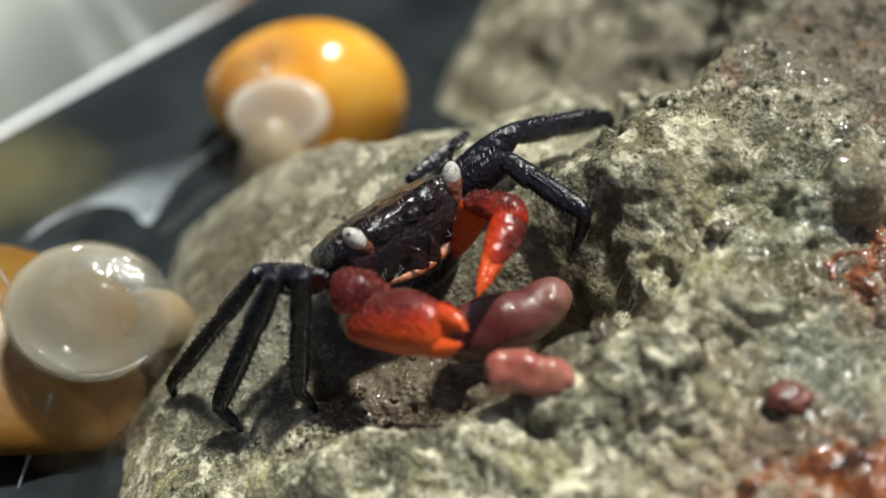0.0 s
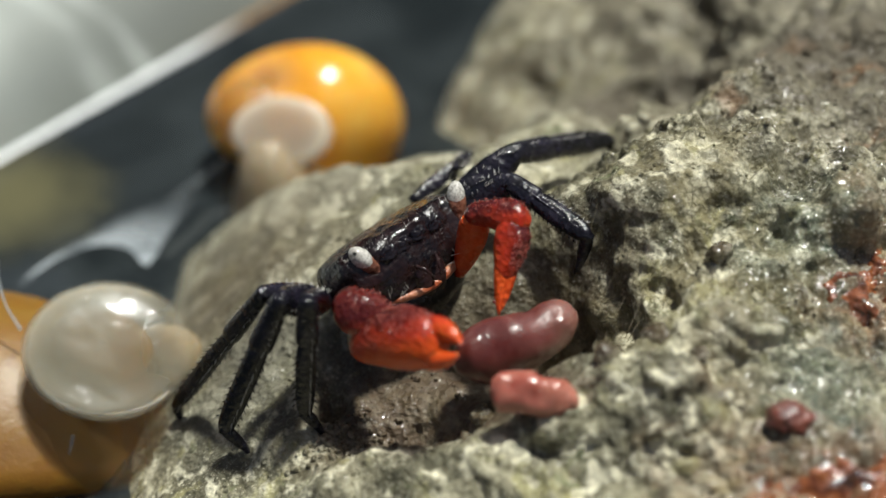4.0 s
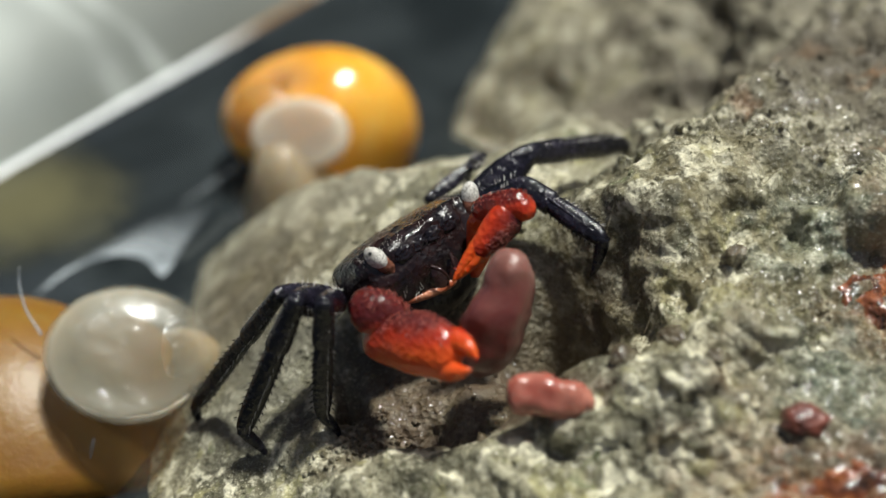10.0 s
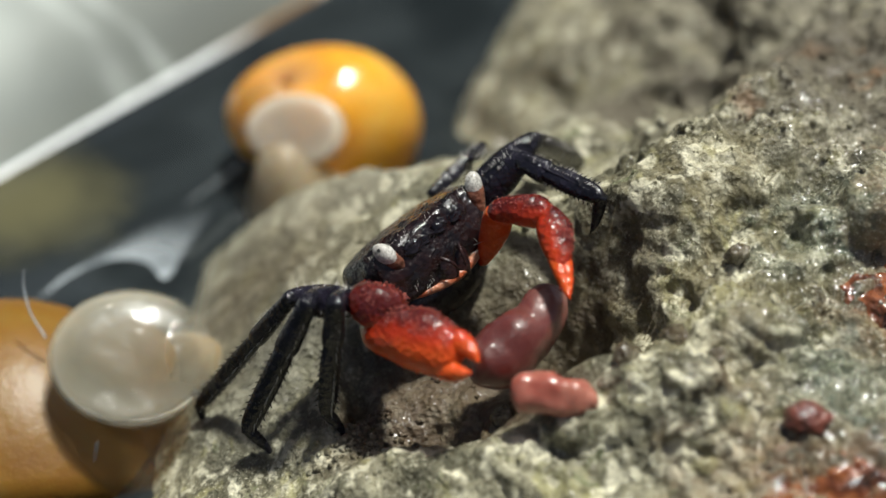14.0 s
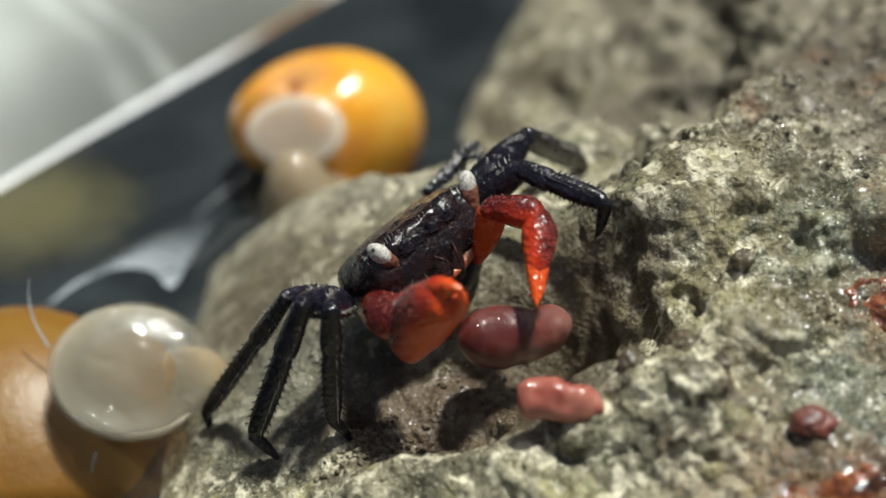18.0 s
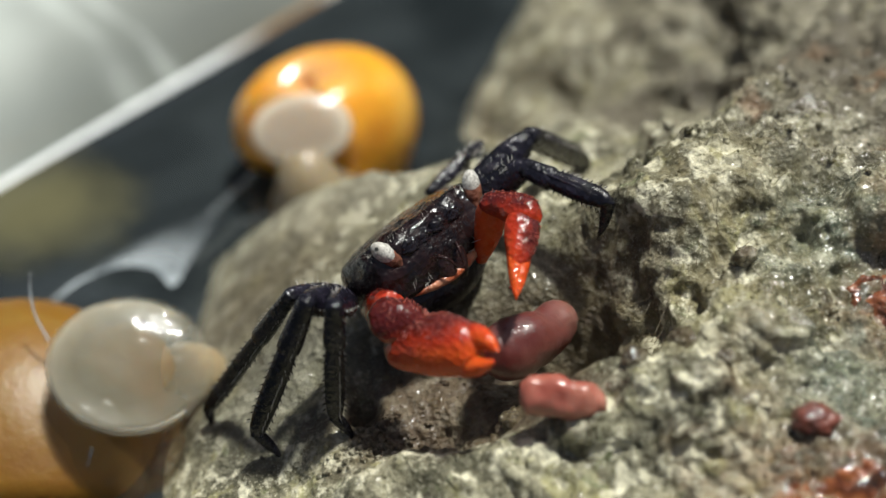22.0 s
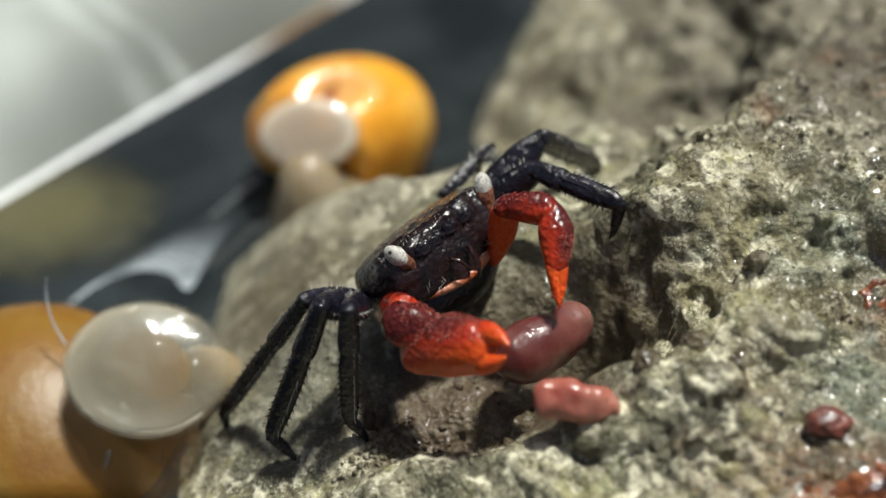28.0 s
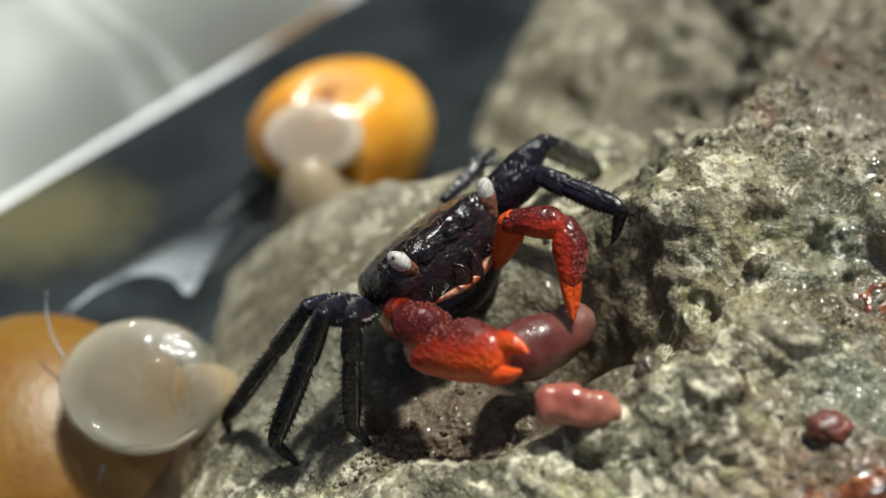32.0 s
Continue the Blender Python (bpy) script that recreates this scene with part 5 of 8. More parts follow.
    walk(claw_a, [(0, pose(-0.00280, -0.00715, 0.00755, 58.4, -12.2, -37.2)), (0.5, pose(-0.00282, -0.00716, 0.00754, 59.2, -13.5, -36.0)),
        (1, pose(-0.00283, -0.00716, 0.00753, 64.9, -20.9, -44.7)), (1.5, pose(-0.00285, -0.00717, 0.00752, 62.5, -18.3, -38.4)),
        (2, pose(-0.00286, -0.00718, 0.00751, 57.3, -12.8, -42.1)), (2.5, pose(-0.00287, -0.00719, 0.00750, 59.5, -15.2, -40.4)),
        (3, pose(-0.00289, -0.00720, 0.00748, 60.5, -16.7, -40.8)), (3.5, pose(-0.00294, -0.00719, 0.00749, 62.3, -19.1, -41.0)),
        (5.5, pose(-0.00314, -0.00718, 0.00751, 56.0, -13.4, -39.9)), (6, pose(-0.00319, -0.00717, 0.00752, 55.2, -13.3, -41.4)),
        (6.5, pose(-0.00297, -0.00723, 0.00743, 54.7, -14.0, -43.7)), (7, pose(-0.00274, -0.00729, 0.00734, 55.9, -11.6, -30.9)),
        (7.5, pose(-0.00251, -0.00735, 0.00726, 57.2, -14.8, -31.6)), (8, pose(-0.00229, -0.00742, 0.00717, 51.0, -0.8, -30.2)),
        (8.5, pose(-0.00239, -0.00737, 0.00724, 57.3, -19.4, -52.3)), (9, pose(-0.00249, -0.00732, 0.00731, 64.3, -23.6, -41.8)),
        (9.5, pose(-0.00259, -0.00727, 0.00738, 56.7, -13.2, -40.7)), (10, pose(-0.00293, -0.00720, 0.00749, 54.3, -11.5, -43.9)),
        (10.5, pose(-0.00327, -0.00711, 0.00761, 54.5, -12.8, -44.7)), (11, pose(-0.00360, -0.00702, 0.00775, 49.5, -7.6, -44.7)),
        (11.5, pose(-0.00373, -0.00698, 0.00782, 48.0, -7.0, -48.0)), (12, pose(-0.00386, -0.00693, 0.00788, 47.4, -7.9, -51.3)),
        (12.5, pose(-0.00400, -0.00689, 0.00794, 48.0, -5.9, -49.1)), (13, pose(-0.00413, -0.00686, 0.00799, 47.4, -3.4, -48.0)),
        (13.5, pose(-0.00406, -0.00695, 0.00787, 46.1, -1.4, -46.7)), (14, pose(-0.00399, -0.00704, 0.00772, 47.0, -3.2, -46.6)),
        (14.5, pose(-0.00392, -0.00713, 0.00759, 48.4, -5.7, -46.6)), (16.5, pose(-0.00300, -0.00739, 0.00721, 70.3, -28.3, -38.7)),
        (17, pose(-0.00277, -0.00745, 0.00711, 78.0, -34.5, -44.2)), (17.5, pose(-0.00254, -0.00752, 0.00701, 90.0, -46.1, -41.5)),
        (18, pose(-0.00243, -0.00762, 0.00686, 90.8, -48.1, -41.8)), (18.5, pose(-0.00231, -0.00772, 0.00671, 76.2, -36.2, -46.3)),
        (19, pose(-0.00220, -0.00783, 0.00655, 64.9, -27.6, -47.3)), (19.5, pose(-0.00218, -0.00786, 0.00651, 59.7, -23.4, -48.3)),
        (20, pose(-0.00217, -0.00789, 0.00646, 52.9, -18.1, -51.5)), (20.5, pose(-0.00214, -0.00792, 0.00642, 55.7, -19.2, -42.9)),
        (21, pose(-0.00212, -0.00795, 0.00638, 51.9, -14.8, -43.5)), (21.5, pose(-0.00210, -0.00798, 0.00633, 51.7, -16.0, -44.7)),
        (22, pose(-0.00242, -0.00790, 0.00645, 53.0, -15.8, -42.8)), (22.5, pose(-0.00274, -0.00782, 0.00657, 52.0, -11.7, -39.9)),
        (23, pose(-0.00306, -0.00774, 0.00670, 48.7, -5.0, -40.7)), (23.5, pose(-0.00288, -0.00772, 0.00672, 59.3, -20.2, -35.9)),
        (24, pose(-0.00269, -0.00771, 0.00674, 55.5, -15.1, -37.1)), (24.5, pose(-0.00250, -0.00769, 0.00676, 56.8, -19.1, -43.1)),
        (25, pose(-0.00232, -0.00768, 0.00678, 56.7, -19.8, -44.7)), (25.5, pose(-0.00235, -0.00772, 0.00671, 56.7, -19.7, -45.3)),
        (27.5, pose(-0.00246, -0.00790, 0.00645, 61.8, -25.5, -49.5)), (28, pose(-0.00249, -0.00794, 0.00639, 57.6, -19.6, -42.6)),
        (28.3, pose(-0.00259, -0.00792, 0.00641, 55.0, -17.9, -45.8)), (28.6, pose(-0.00269, -0.00791, 0.00644, 50.1, -16.7, -54.3)),
        (29, pose(-0.00283, -0.00789, 0.00647, 51.2, -14.1, -45.6)), (29.3, pose(-0.00293, -0.00787, 0.00650, 50.8, -13.1, -43.2)),
        (29.6, pose(-0.00303, -0.00786, 0.00652, 40.0, -8.8, -56.1)), (30, pose(-0.00317, -0.00783, 0.00655, 40.3, -11.6, -56.8)),
        (30.3, pose(-0.00301, -0.00781, 0.00658, 39.5, -11.4, -59.0)), (30.6, pose(-0.00284, -0.00779, 0.00661, 40.4, -13.9, -61.9)),
        (31, pose(-0.00262, -0.00776, 0.00665, 40.9, -13.3, -62.6)), (31.3, pose(-0.00245, -0.00774, 0.00668, 43.5, -10.5, -57.3)),
        (31.6, pose(-0.00228, -0.00772, 0.00671, 46.6, -1.0, -41.8)), (32, pose(-0.00205, -0.00769, 0.00675, 52.0, -10.1, -40.8))])
    walk(carpus_a, [(0, pose(-0.00331, -0.00647, 0.00852, 54.3, 30.5, -11.3)), (0.5, pose(-0.00333, -0.00648, 0.00851, 54.3, 30.5, -11.3)),
        (1, pose(-0.00334, -0.00648, 0.00850, 54.3, 30.5, -11.3)), (1.5, pose(-0.00336, -0.00649, 0.00849, 54.3, 30.5, -11.3)),
        (2, pose(-0.00337, -0.00650, 0.00848, 54.3, 30.5, -11.3)), (2.5, pose(-0.00338, -0.00651, 0.00847, 54.3, 30.5, -11.3)),
        (3, pose(-0.00340, -0.00652, 0.00845, 54.3, 30.5, -11.3)), (3.5, pose(-0.00345, -0.00651, 0.00846, 54.3, 30.5, -11.3)),
        (5.5, pose(-0.00365, -0.00650, 0.00848, 54.3, 30.5, -11.3)), (6, pose(-0.00370, -0.00649, 0.00849, 54.3, 30.5, -11.3)),
        (6.5, pose(-0.00348, -0.00655, 0.00840, 54.3, 30.5, -11.3)), (7, pose(-0.00325, -0.00661, 0.00831, 54.3, 30.5, -11.3)),
        (7.5, pose(-0.00302, -0.00667, 0.00823, 54.3, 30.5, -11.3)), (8, pose(-0.00280, -0.00674, 0.00814, 54.3, 30.5, -11.3)),
        (8.5, pose(-0.00290, -0.00669, 0.00821, 54.3, 30.5, -11.3)), (9, pose(-0.00300, -0.00664, 0.00828, 54.3, 30.5, -11.3)),
        (9.5, pose(-0.00310, -0.00659, 0.00835, 54.3, 30.5, -11.3)), (10, pose(-0.00344, -0.00652, 0.00846, 54.3, 30.5, -11.3)),
        (10.5, pose(-0.00378, -0.00643, 0.00858, 54.3, 30.5, -11.3)), (11, pose(-0.00411, -0.00634, 0.00872, 54.3, 30.5, -11.3)),
        (11.5, pose(-0.00424, -0.00630, 0.00879, 54.3, 30.5, -11.3)), (12, pose(-0.00437, -0.00625, 0.00885, 54.3, 30.5, -11.3)),
        (12.5, pose(-0.00451, -0.00621, 0.00891, 54.3, 30.5, -11.3)), (13, pose(-0.00464, -0.00618, 0.00897, 54.3, 30.5, -11.3)),
        (13.5, pose(-0.00457, -0.00627, 0.00884, 54.3, 30.5, -11.3)), (14, pose(-0.00450, -0.00636, 0.00869, 54.3, 30.5, -11.3)),
        (14.5, pose(-0.00443, -0.00645, 0.00856, 54.3, 30.5, -11.3)), (16.5, pose(-0.00351, -0.00671, 0.00818, 54.3, 30.5, -11.3)),
        (17, pose(-0.00328, -0.00677, 0.00808, 54.3, 30.5, -11.3)), (17.5, pose(-0.00305, -0.00684, 0.00798, 54.3, 30.5, -11.3)),
        (18, pose(-0.00294, -0.00694, 0.00783, 54.3, 30.5, -11.3)), (18.5, pose(-0.00282, -0.00704, 0.00768, 54.3, 30.5, -11.3)),
        (19, pose(-0.00271, -0.00715, 0.00752, 54.3, 30.5, -11.3)), (19.5, pose(-0.00269, -0.00718, 0.00748, 54.3, 30.5, -11.3)),
        (20, pose(-0.00268, -0.00721, 0.00743, 54.3, 30.5, -11.3)), (20.5, pose(-0.00265, -0.00724, 0.00739, 54.3, 30.5, -11.3)),
        (21, pose(-0.00263, -0.00727, 0.00735, 54.3, 30.5, -11.3)), (21.5, pose(-0.00261, -0.00730, 0.00730, 54.3, 30.5, -11.3)),
        (22, pose(-0.00293, -0.00722, 0.00742, 54.3, 30.5, -11.3)), (22.5, pose(-0.00325, -0.00714, 0.00754, 54.3, 30.5, -11.3)),
        (23, pose(-0.00357, -0.00706, 0.00767, 54.3, 30.5, -11.3)), (23.5, pose(-0.00339, -0.00704, 0.00769, 54.3, 30.5, -11.3)),
        (24, pose(-0.00320, -0.00703, 0.00771, 54.3, 30.5, -11.3)), (24.5, pose(-0.00301, -0.00701, 0.00773, 54.3, 30.5, -11.3)),
        (25, pose(-0.00283, -0.00700, 0.00775, 54.3, 30.5, -11.3)), (25.5, pose(-0.00286, -0.00704, 0.00768, 54.3, 30.5, -11.3)),
        (27.5, pose(-0.00297, -0.00722, 0.00742, 54.3, 30.5, -11.3)), (28, pose(-0.00300, -0.00726, 0.00736, 54.3, 30.5, -11.3)),
        (28.3, pose(-0.00310, -0.00724, 0.00738, 54.3, 30.5, -11.3)), (28.6, pose(-0.00320, -0.00723, 0.00741, 54.3, 30.5, -11.3)),
        (29, pose(-0.00334, -0.00721, 0.00744, 54.3, 30.5, -11.3)), (29.3, pose(-0.00344, -0.00719, 0.00747, 54.3, 30.5, -11.3)),
        (29.6, pose(-0.00354, -0.00718, 0.00749, 54.3, 30.5, -11.3)), (30, pose(-0.00368, -0.00715, 0.00752, 54.3, 30.5, -11.3)),
        (30.3, pose(-0.00352, -0.00713, 0.00755, 54.3, 30.5, -11.3)), (30.6, pose(-0.00335, -0.00711, 0.00758, 54.3, 30.5, -11.3)),
        (31, pose(-0.00313, -0.00708, 0.00762, 54.3, 30.5, -11.3)), (31.3, pose(-0.00296, -0.00706, 0.00765, 54.3, 30.5, -11.3)),
        (31.6, pose(-0.00279, -0.00704, 0.00768, 54.3, 30.5, -11.3)), (32, pose(-0.00256, -0.00701, 0.00772, 54.3, 30.5, -11.3))])
    walk(arm_b, [(0, pose(0.00425, 0.00121, 0.00728, 105.4, -73.9, -27.2)), (0.5, pose(0.00425, 0.00121, 0.00728, 102.6, -75.5, -23.2)),
        (1, pose(0.00425, 0.00121, 0.00728, 112.2, -75.5, -32.4)), (1.5, pose(0.00425, 0.00121, 0.00728, 108.8, -75.9, -28.9)),
        (2, pose(0.00425, 0.00121, 0.00728, 113.1, -79.5, -30.3)), (2.5, pose(0.00425, 0.00121, 0.00728, 143.0, -79.8, -57.7)),
        (3, pose(0.00425, 0.00121, 0.00728, 104.5, -78.6, -22.6)), (3.5, pose(0.00425, 0.00121, 0.00728, 96.5, -79.2, -14.2)),
        (5.5, pose(0.00425, 0.00121, 0.00728, 97.6, -76.3, -17.5)), (6, pose(0.00425, 0.00121, 0.00728, 101.7, -78.6, -19.9)),
        (6.5, pose(0.00425, 0.00121, 0.00728, 103.1, -77.2, -22.3)), (7, pose(0.00425, 0.00121, 0.00728, 106.8, -80.1, -23.8)),
        (7.5, pose(0.00425, 0.00121, 0.00728, 95.8, -77.7, -14.7)), (8, pose(0.00425, 0.00121, 0.00728, 100.3, -79.8, -17.6)),
        (8.5, pose(0.00425, 0.00121, 0.00728, 93.5, -80.9, -9.9)), (9, pose(0.00425, 0.00121, 0.00728, 86.5, -85.0, -0.0)),
        (9.5, pose(0.00425, 0.00121, 0.00728, 90.5, -83.1, -5.4)), (10, pose(0.00425, 0.00121, 0.00728, 95.2, -85.3, -8.6)),
        (10.5, pose(0.00425, 0.00121, 0.00728, 99.2, -84.3, -13.2)), (11, pose(0.00425, 0.00121, 0.00728, 51.3, -82.2, 34.7)),
        (11.5, pose(0.00425, 0.00121, 0.00728, 19.2, -85.8, 69.9)), (12, pose(0.00425, 0.00121, 0.00728, -64.1, -87.8, 155.4)),
        (12.5, pose(0.00425, 0.00121, 0.00728, 119.8, -84.6, -33.2)), (13, pose(0.00425, 0.00121, 0.00728, 121.2, -74.9, -41.3)),
        (13.5, pose(0.00425, 0.00121, 0.00728, 96.5, -76.4, -16.4)), (14, pose(0.00425, 0.00121, 0.00728, 105.6, -73.4, -27.8)),
        (14.5, pose(0.00425, 0.00121, 0.00728, 122.7, -84.7, -35.9)), (16.5, pose(0.00425, 0.00121, 0.00728, 138.2, -82.0, -52.2)),
        (17, pose(0.00425, 0.00121, 0.00728, 106.8, -74.5, -28.1)), (17.5, pose(0.00425, 0.00121, 0.00728, 101.3, -68.2, -28.0)),
        (18, pose(0.00425, 0.00121, 0.00728, 108.7, -74.3, -30.1)), (18.5, pose(0.00425, 0.00121, 0.00728, 105.8, -73.7, -27.8)),
        (19, pose(0.00425, 0.00121, 0.00728, 111.1, -77.0, -30.2)), (19.5, pose(0.00425, 0.00121, 0.00728, 97.3, -73.8, -19.2)),
        (20, pose(0.00425, 0.00121, 0.00728, 92.1, -73.2, -14.4)), (20.5, pose(0.00425, 0.00121, 0.00728, 81.8, -66.6, -8.4)),
        (21, pose(0.00425, 0.00121, 0.00728, 78.3, -67.7, -3.7)), (21.5, pose(0.00425, 0.00121, 0.00728, 114.3, -79.2, -31.7)),
        (22, pose(0.00425, 0.00121, 0.00728, 108.9, -78.7, -26.8)), (22.5, pose(0.00425, 0.00121, 0.00728, 117.7, -75.5, -37.6)),
        (23, pose(0.00425, 0.00121, 0.00728, 113.8, -69.9, -38.5)), (23.5, pose(0.00425, 0.00121, 0.00728, 110.2, -77.6, -28.9)),
        (24, pose(0.00425, 0.00121, 0.00728, 117.4, -72.7, -39.6)), (24.5, pose(0.00425, 0.00121, 0.00728, 104.1, -67.7, -31.3)),
        (25, pose(0.00425, 0.00121, 0.00728, 162.6, -86.5, -73.4)), (25.5, pose(0.00425, 0.00121, 0.00728, -158.0, -81.4, -109.6)),
        (27.5, pose(0.00425, 0.00121, 0.00728, 132.2, -80.2, -47.8)), (28, pose(0.00425, 0.00121, 0.00728, 108.4, -77.4, -27.3)),
        (28.3, pose(0.00425, 0.00121, 0.00728, 127.3, -81.6, -42.3)), (28.6, pose(0.00425, 0.00121, 0.00728, 118.7, -80.0, -35.2)),
        (29, pose(0.00425, 0.00121, 0.00728, 118.7, -80.4, -35.0)), (29.3, pose(0.00425, 0.00121, 0.00728, 118.5, -79.6, -35.4)),
        (29.6, pose(0.00425, 0.00121, 0.00728, 109.7, -77.5, -28.5)), (30, pose(0.00425, 0.00121, 0.00728, 100.7, -78.3, -19.1)),
        (30.3, pose(0.00425, 0.00121, 0.00728, 114.3, -86.2, -26.8)), (30.6, pose(0.00425, 0.00121, 0.00728, 122.2, -79.3, -39.1)),
        (31, pose(0.00425, 0.00121, 0.00728, 101.1, -74.2, -22.7)), (31.3, pose(0.00425, 0.00121, 0.00728, 95.5, -68.1, -22.2)),
        (31.6, pose(0.00425, 0.00121, 0.00728, 85.3, -64.5, -14.2)), (32, pose(0.00425, 0.00121, 0.00728, 114.6, -70.2, -39.1))])
    walk(carpus_b, [(0, pose(0.00557, 0.00053, 0.01241, 49.3, -0.6, -36.1)), (0.5, pose(0.00551, 0.00067, 0.01261, 49.1, 1.1, -34.8)),
        (1, pose(0.00536, 0.00051, 0.01237, 50.9, -2.0, -33.1)), (1.5, pose(0.00539, 0.00058, 0.01247, 50.9, -2.5, -33.7)),
        (2, pose(0.00511, 0.00071, 0.01265, 57.6, -15.6, -34.6)), (2.5, pose(0.00473, 0.00045, 0.01229, 56.8, -12.5, -24.7)),
        (3, pose(0.00527, 0.00079, 0.01276, 54.1, -7.9, -30.2)), (3.5, pose(0.00530, 0.00094, 0.01299, 53.9, -7.7, -31.1)),
        (5.5, pose(0.00553, 0.00081, 0.01278, 53.4, -6.0, -29.8)), (6, pose(0.00530, 0.00083, 0.01283, 52.8, -4.2, -29.3)),
        (6.5, pose(0.00539, 0.00074, 0.01269, 53.8, -6.1, -28.1)), (7, pose(0.00513, 0.00082, 0.01280, 53.4, -5.5, -28.5)),
        (7.5, pose(0.00544, 0.00090, 0.01291, 56.1, -11.3, -27.3)), (8, pose(0.00522, 0.00090, 0.01292, 55.6, -9.7, -25.7)),
        (8.5, pose(0.00517, 0.00105, 0.01314, 53.9, -6.5, -28.4)), (9, pose(0.00478, 0.00121, 0.01337, 54.7, -8.1, -27.4)),
        (9.5, pose(0.00498, 0.00114, 0.01329, 54.3, -8.6, -31.4)), (10, pose(0.00474, 0.00114, 0.01328, 58.4, -16.5, -31.8)),
        (10.5, pose(0.00483, 0.00107, 0.01320, 59.2, -17.8, -33.5)), (11, pose(0.00502, 0.00174, 0.01415, 53.3, -11.8, -42.8)),
        (11.5, pose(0.00442, 0.00168, 0.01407, 50.6, -5.3, -38.7)), (12, pose(0.00404, 0.00131, 0.01353, 56.7, -12.5, -26.5)),
        (12.5, pose(0.00470, 0.00092, 0.01297, 52.5, -2.1, -26.8)), (13, pose(0.00524, 0.00034, 0.01215, 54.0, -4.6, -23.6)),
        (13.5, pose(0.00555, 0.00083, 0.01284, 55.2, -8.1, -23.3)), (14, pose(0.00559, 0.00050, 0.01237, 52.4, -1.8, -26.8)),
        (14.5, pose(0.00467, 0.00090, 0.01294, 56.6, -12.0, -25.1)), (16.5, pose(0.00470, 0.00062, 0.01256, 55.4, -10.1, -28.1)),
        (17, pose(0.00551, 0.00054, 0.01243, 50.9, -0.8, -31.5)), (17.5, pose(0.00596, 0.00030, 0.01212, 50.6, 0.1, -31.3)),
        (18, pose(0.00549, 0.00049, 0.01239, 50.3, 1.4, -30.7)), (18.5, pose(0.00558, 0.00051, 0.01241, 50.1, 1.2, -31.8)),
        (19, pose(0.00530, 0.00060, 0.01255, 52.9, -3.5, -27.3)), (19.5, pose(0.00573, 0.00069, 0.01267, 52.2, -3.1, -29.6)),
        (20, pose(0.00587, 0.00079, 0.01282, 50.7, 0.4, -30.5)), (20.5, pose(0.00665, 0.00085, 0.01290, 47.4, 2.5, -37.8)),
        (21, pose(0.00667, 0.00105, 0.01319, 46.3, 2.3, -40.6)), (21.5, pose(0.00512, 0.00067, 0.01264, 52.1, -9.0, -40.6)),
        (22, pose(0.00522, 0.00072, 0.01271, 46.0, 0.8, -42.7)), (22.5, pose(0.00527, 0.00042, 0.01228, 49.1, -0.8, -37.0)),
        (23, pose(0.00557, 0.00016, 0.01190, 51.4, -1.4, -30.3)), (23.5, pose(0.00527, 0.00065, 0.01260, 52.6, -4.1, -29.9)),
        (24, pose(0.00540, 0.00026, 0.01205, 53.8, -4.1, -23.4)), (24.5, pose(0.00590, 0.00021, 0.01197, 54.7, -6.7, -23.7)),
        (25, pose(0.00435, 0.00088, 0.01294, 57.1, -12.9, -23.6)), (25.5, pose(0.00399, 0.00048, 0.01238, 58.3, -15.9, -19.5)),
        (27.5, pose(0.00485, 0.00054, 0.01248, 50.3, 2.3, -29.8)), (28, pose(0.00531, 0.00066, 0.01265, 51.5, -0.2, -28.3)),
        (28.3, pose(0.00484, 0.00067, 0.01267, 52.0, -0.5, -26.7)), (28.6, pose(0.00502, 0.00066, 0.01266, 52.0, -1.2, -28.0)),
        (29, pose(0.00500, 0.00069, 0.01268, 52.5, -1.6, -26.2)), (29.3, pose(0.00505, 0.00064, 0.01262, 52.5, -1.9, -26.6)),
        (29.6, pose(0.00529, 0.00064, 0.01263, 52.6, -2.6, -27.4)), (30, pose(0.00535, 0.00083, 0.01288, 53.0, -3.4, -27.0)),
        (30.3, pose(0.00460, 0.00103, 0.01317, 53.3, -4.0, -26.2)), (30.6, pose(0.00502, 0.00058, 0.01252, 52.3, -1.6, -27.3)),
        (31, pose(0.00563, 0.00063, 0.01259, 53.6, -3.6, -24.1)), (31.3, pose(0.00613, 0.00044, 0.01234, 52.6, -1.5, -25.5)),
        (31.6, pose(0.00669, 0.00059, 0.01256, 51.1, 1.3, -28.1)), (32, pose(0.00555, 0.00016, 0.01193, 52.7, -1.1, -24.4))])
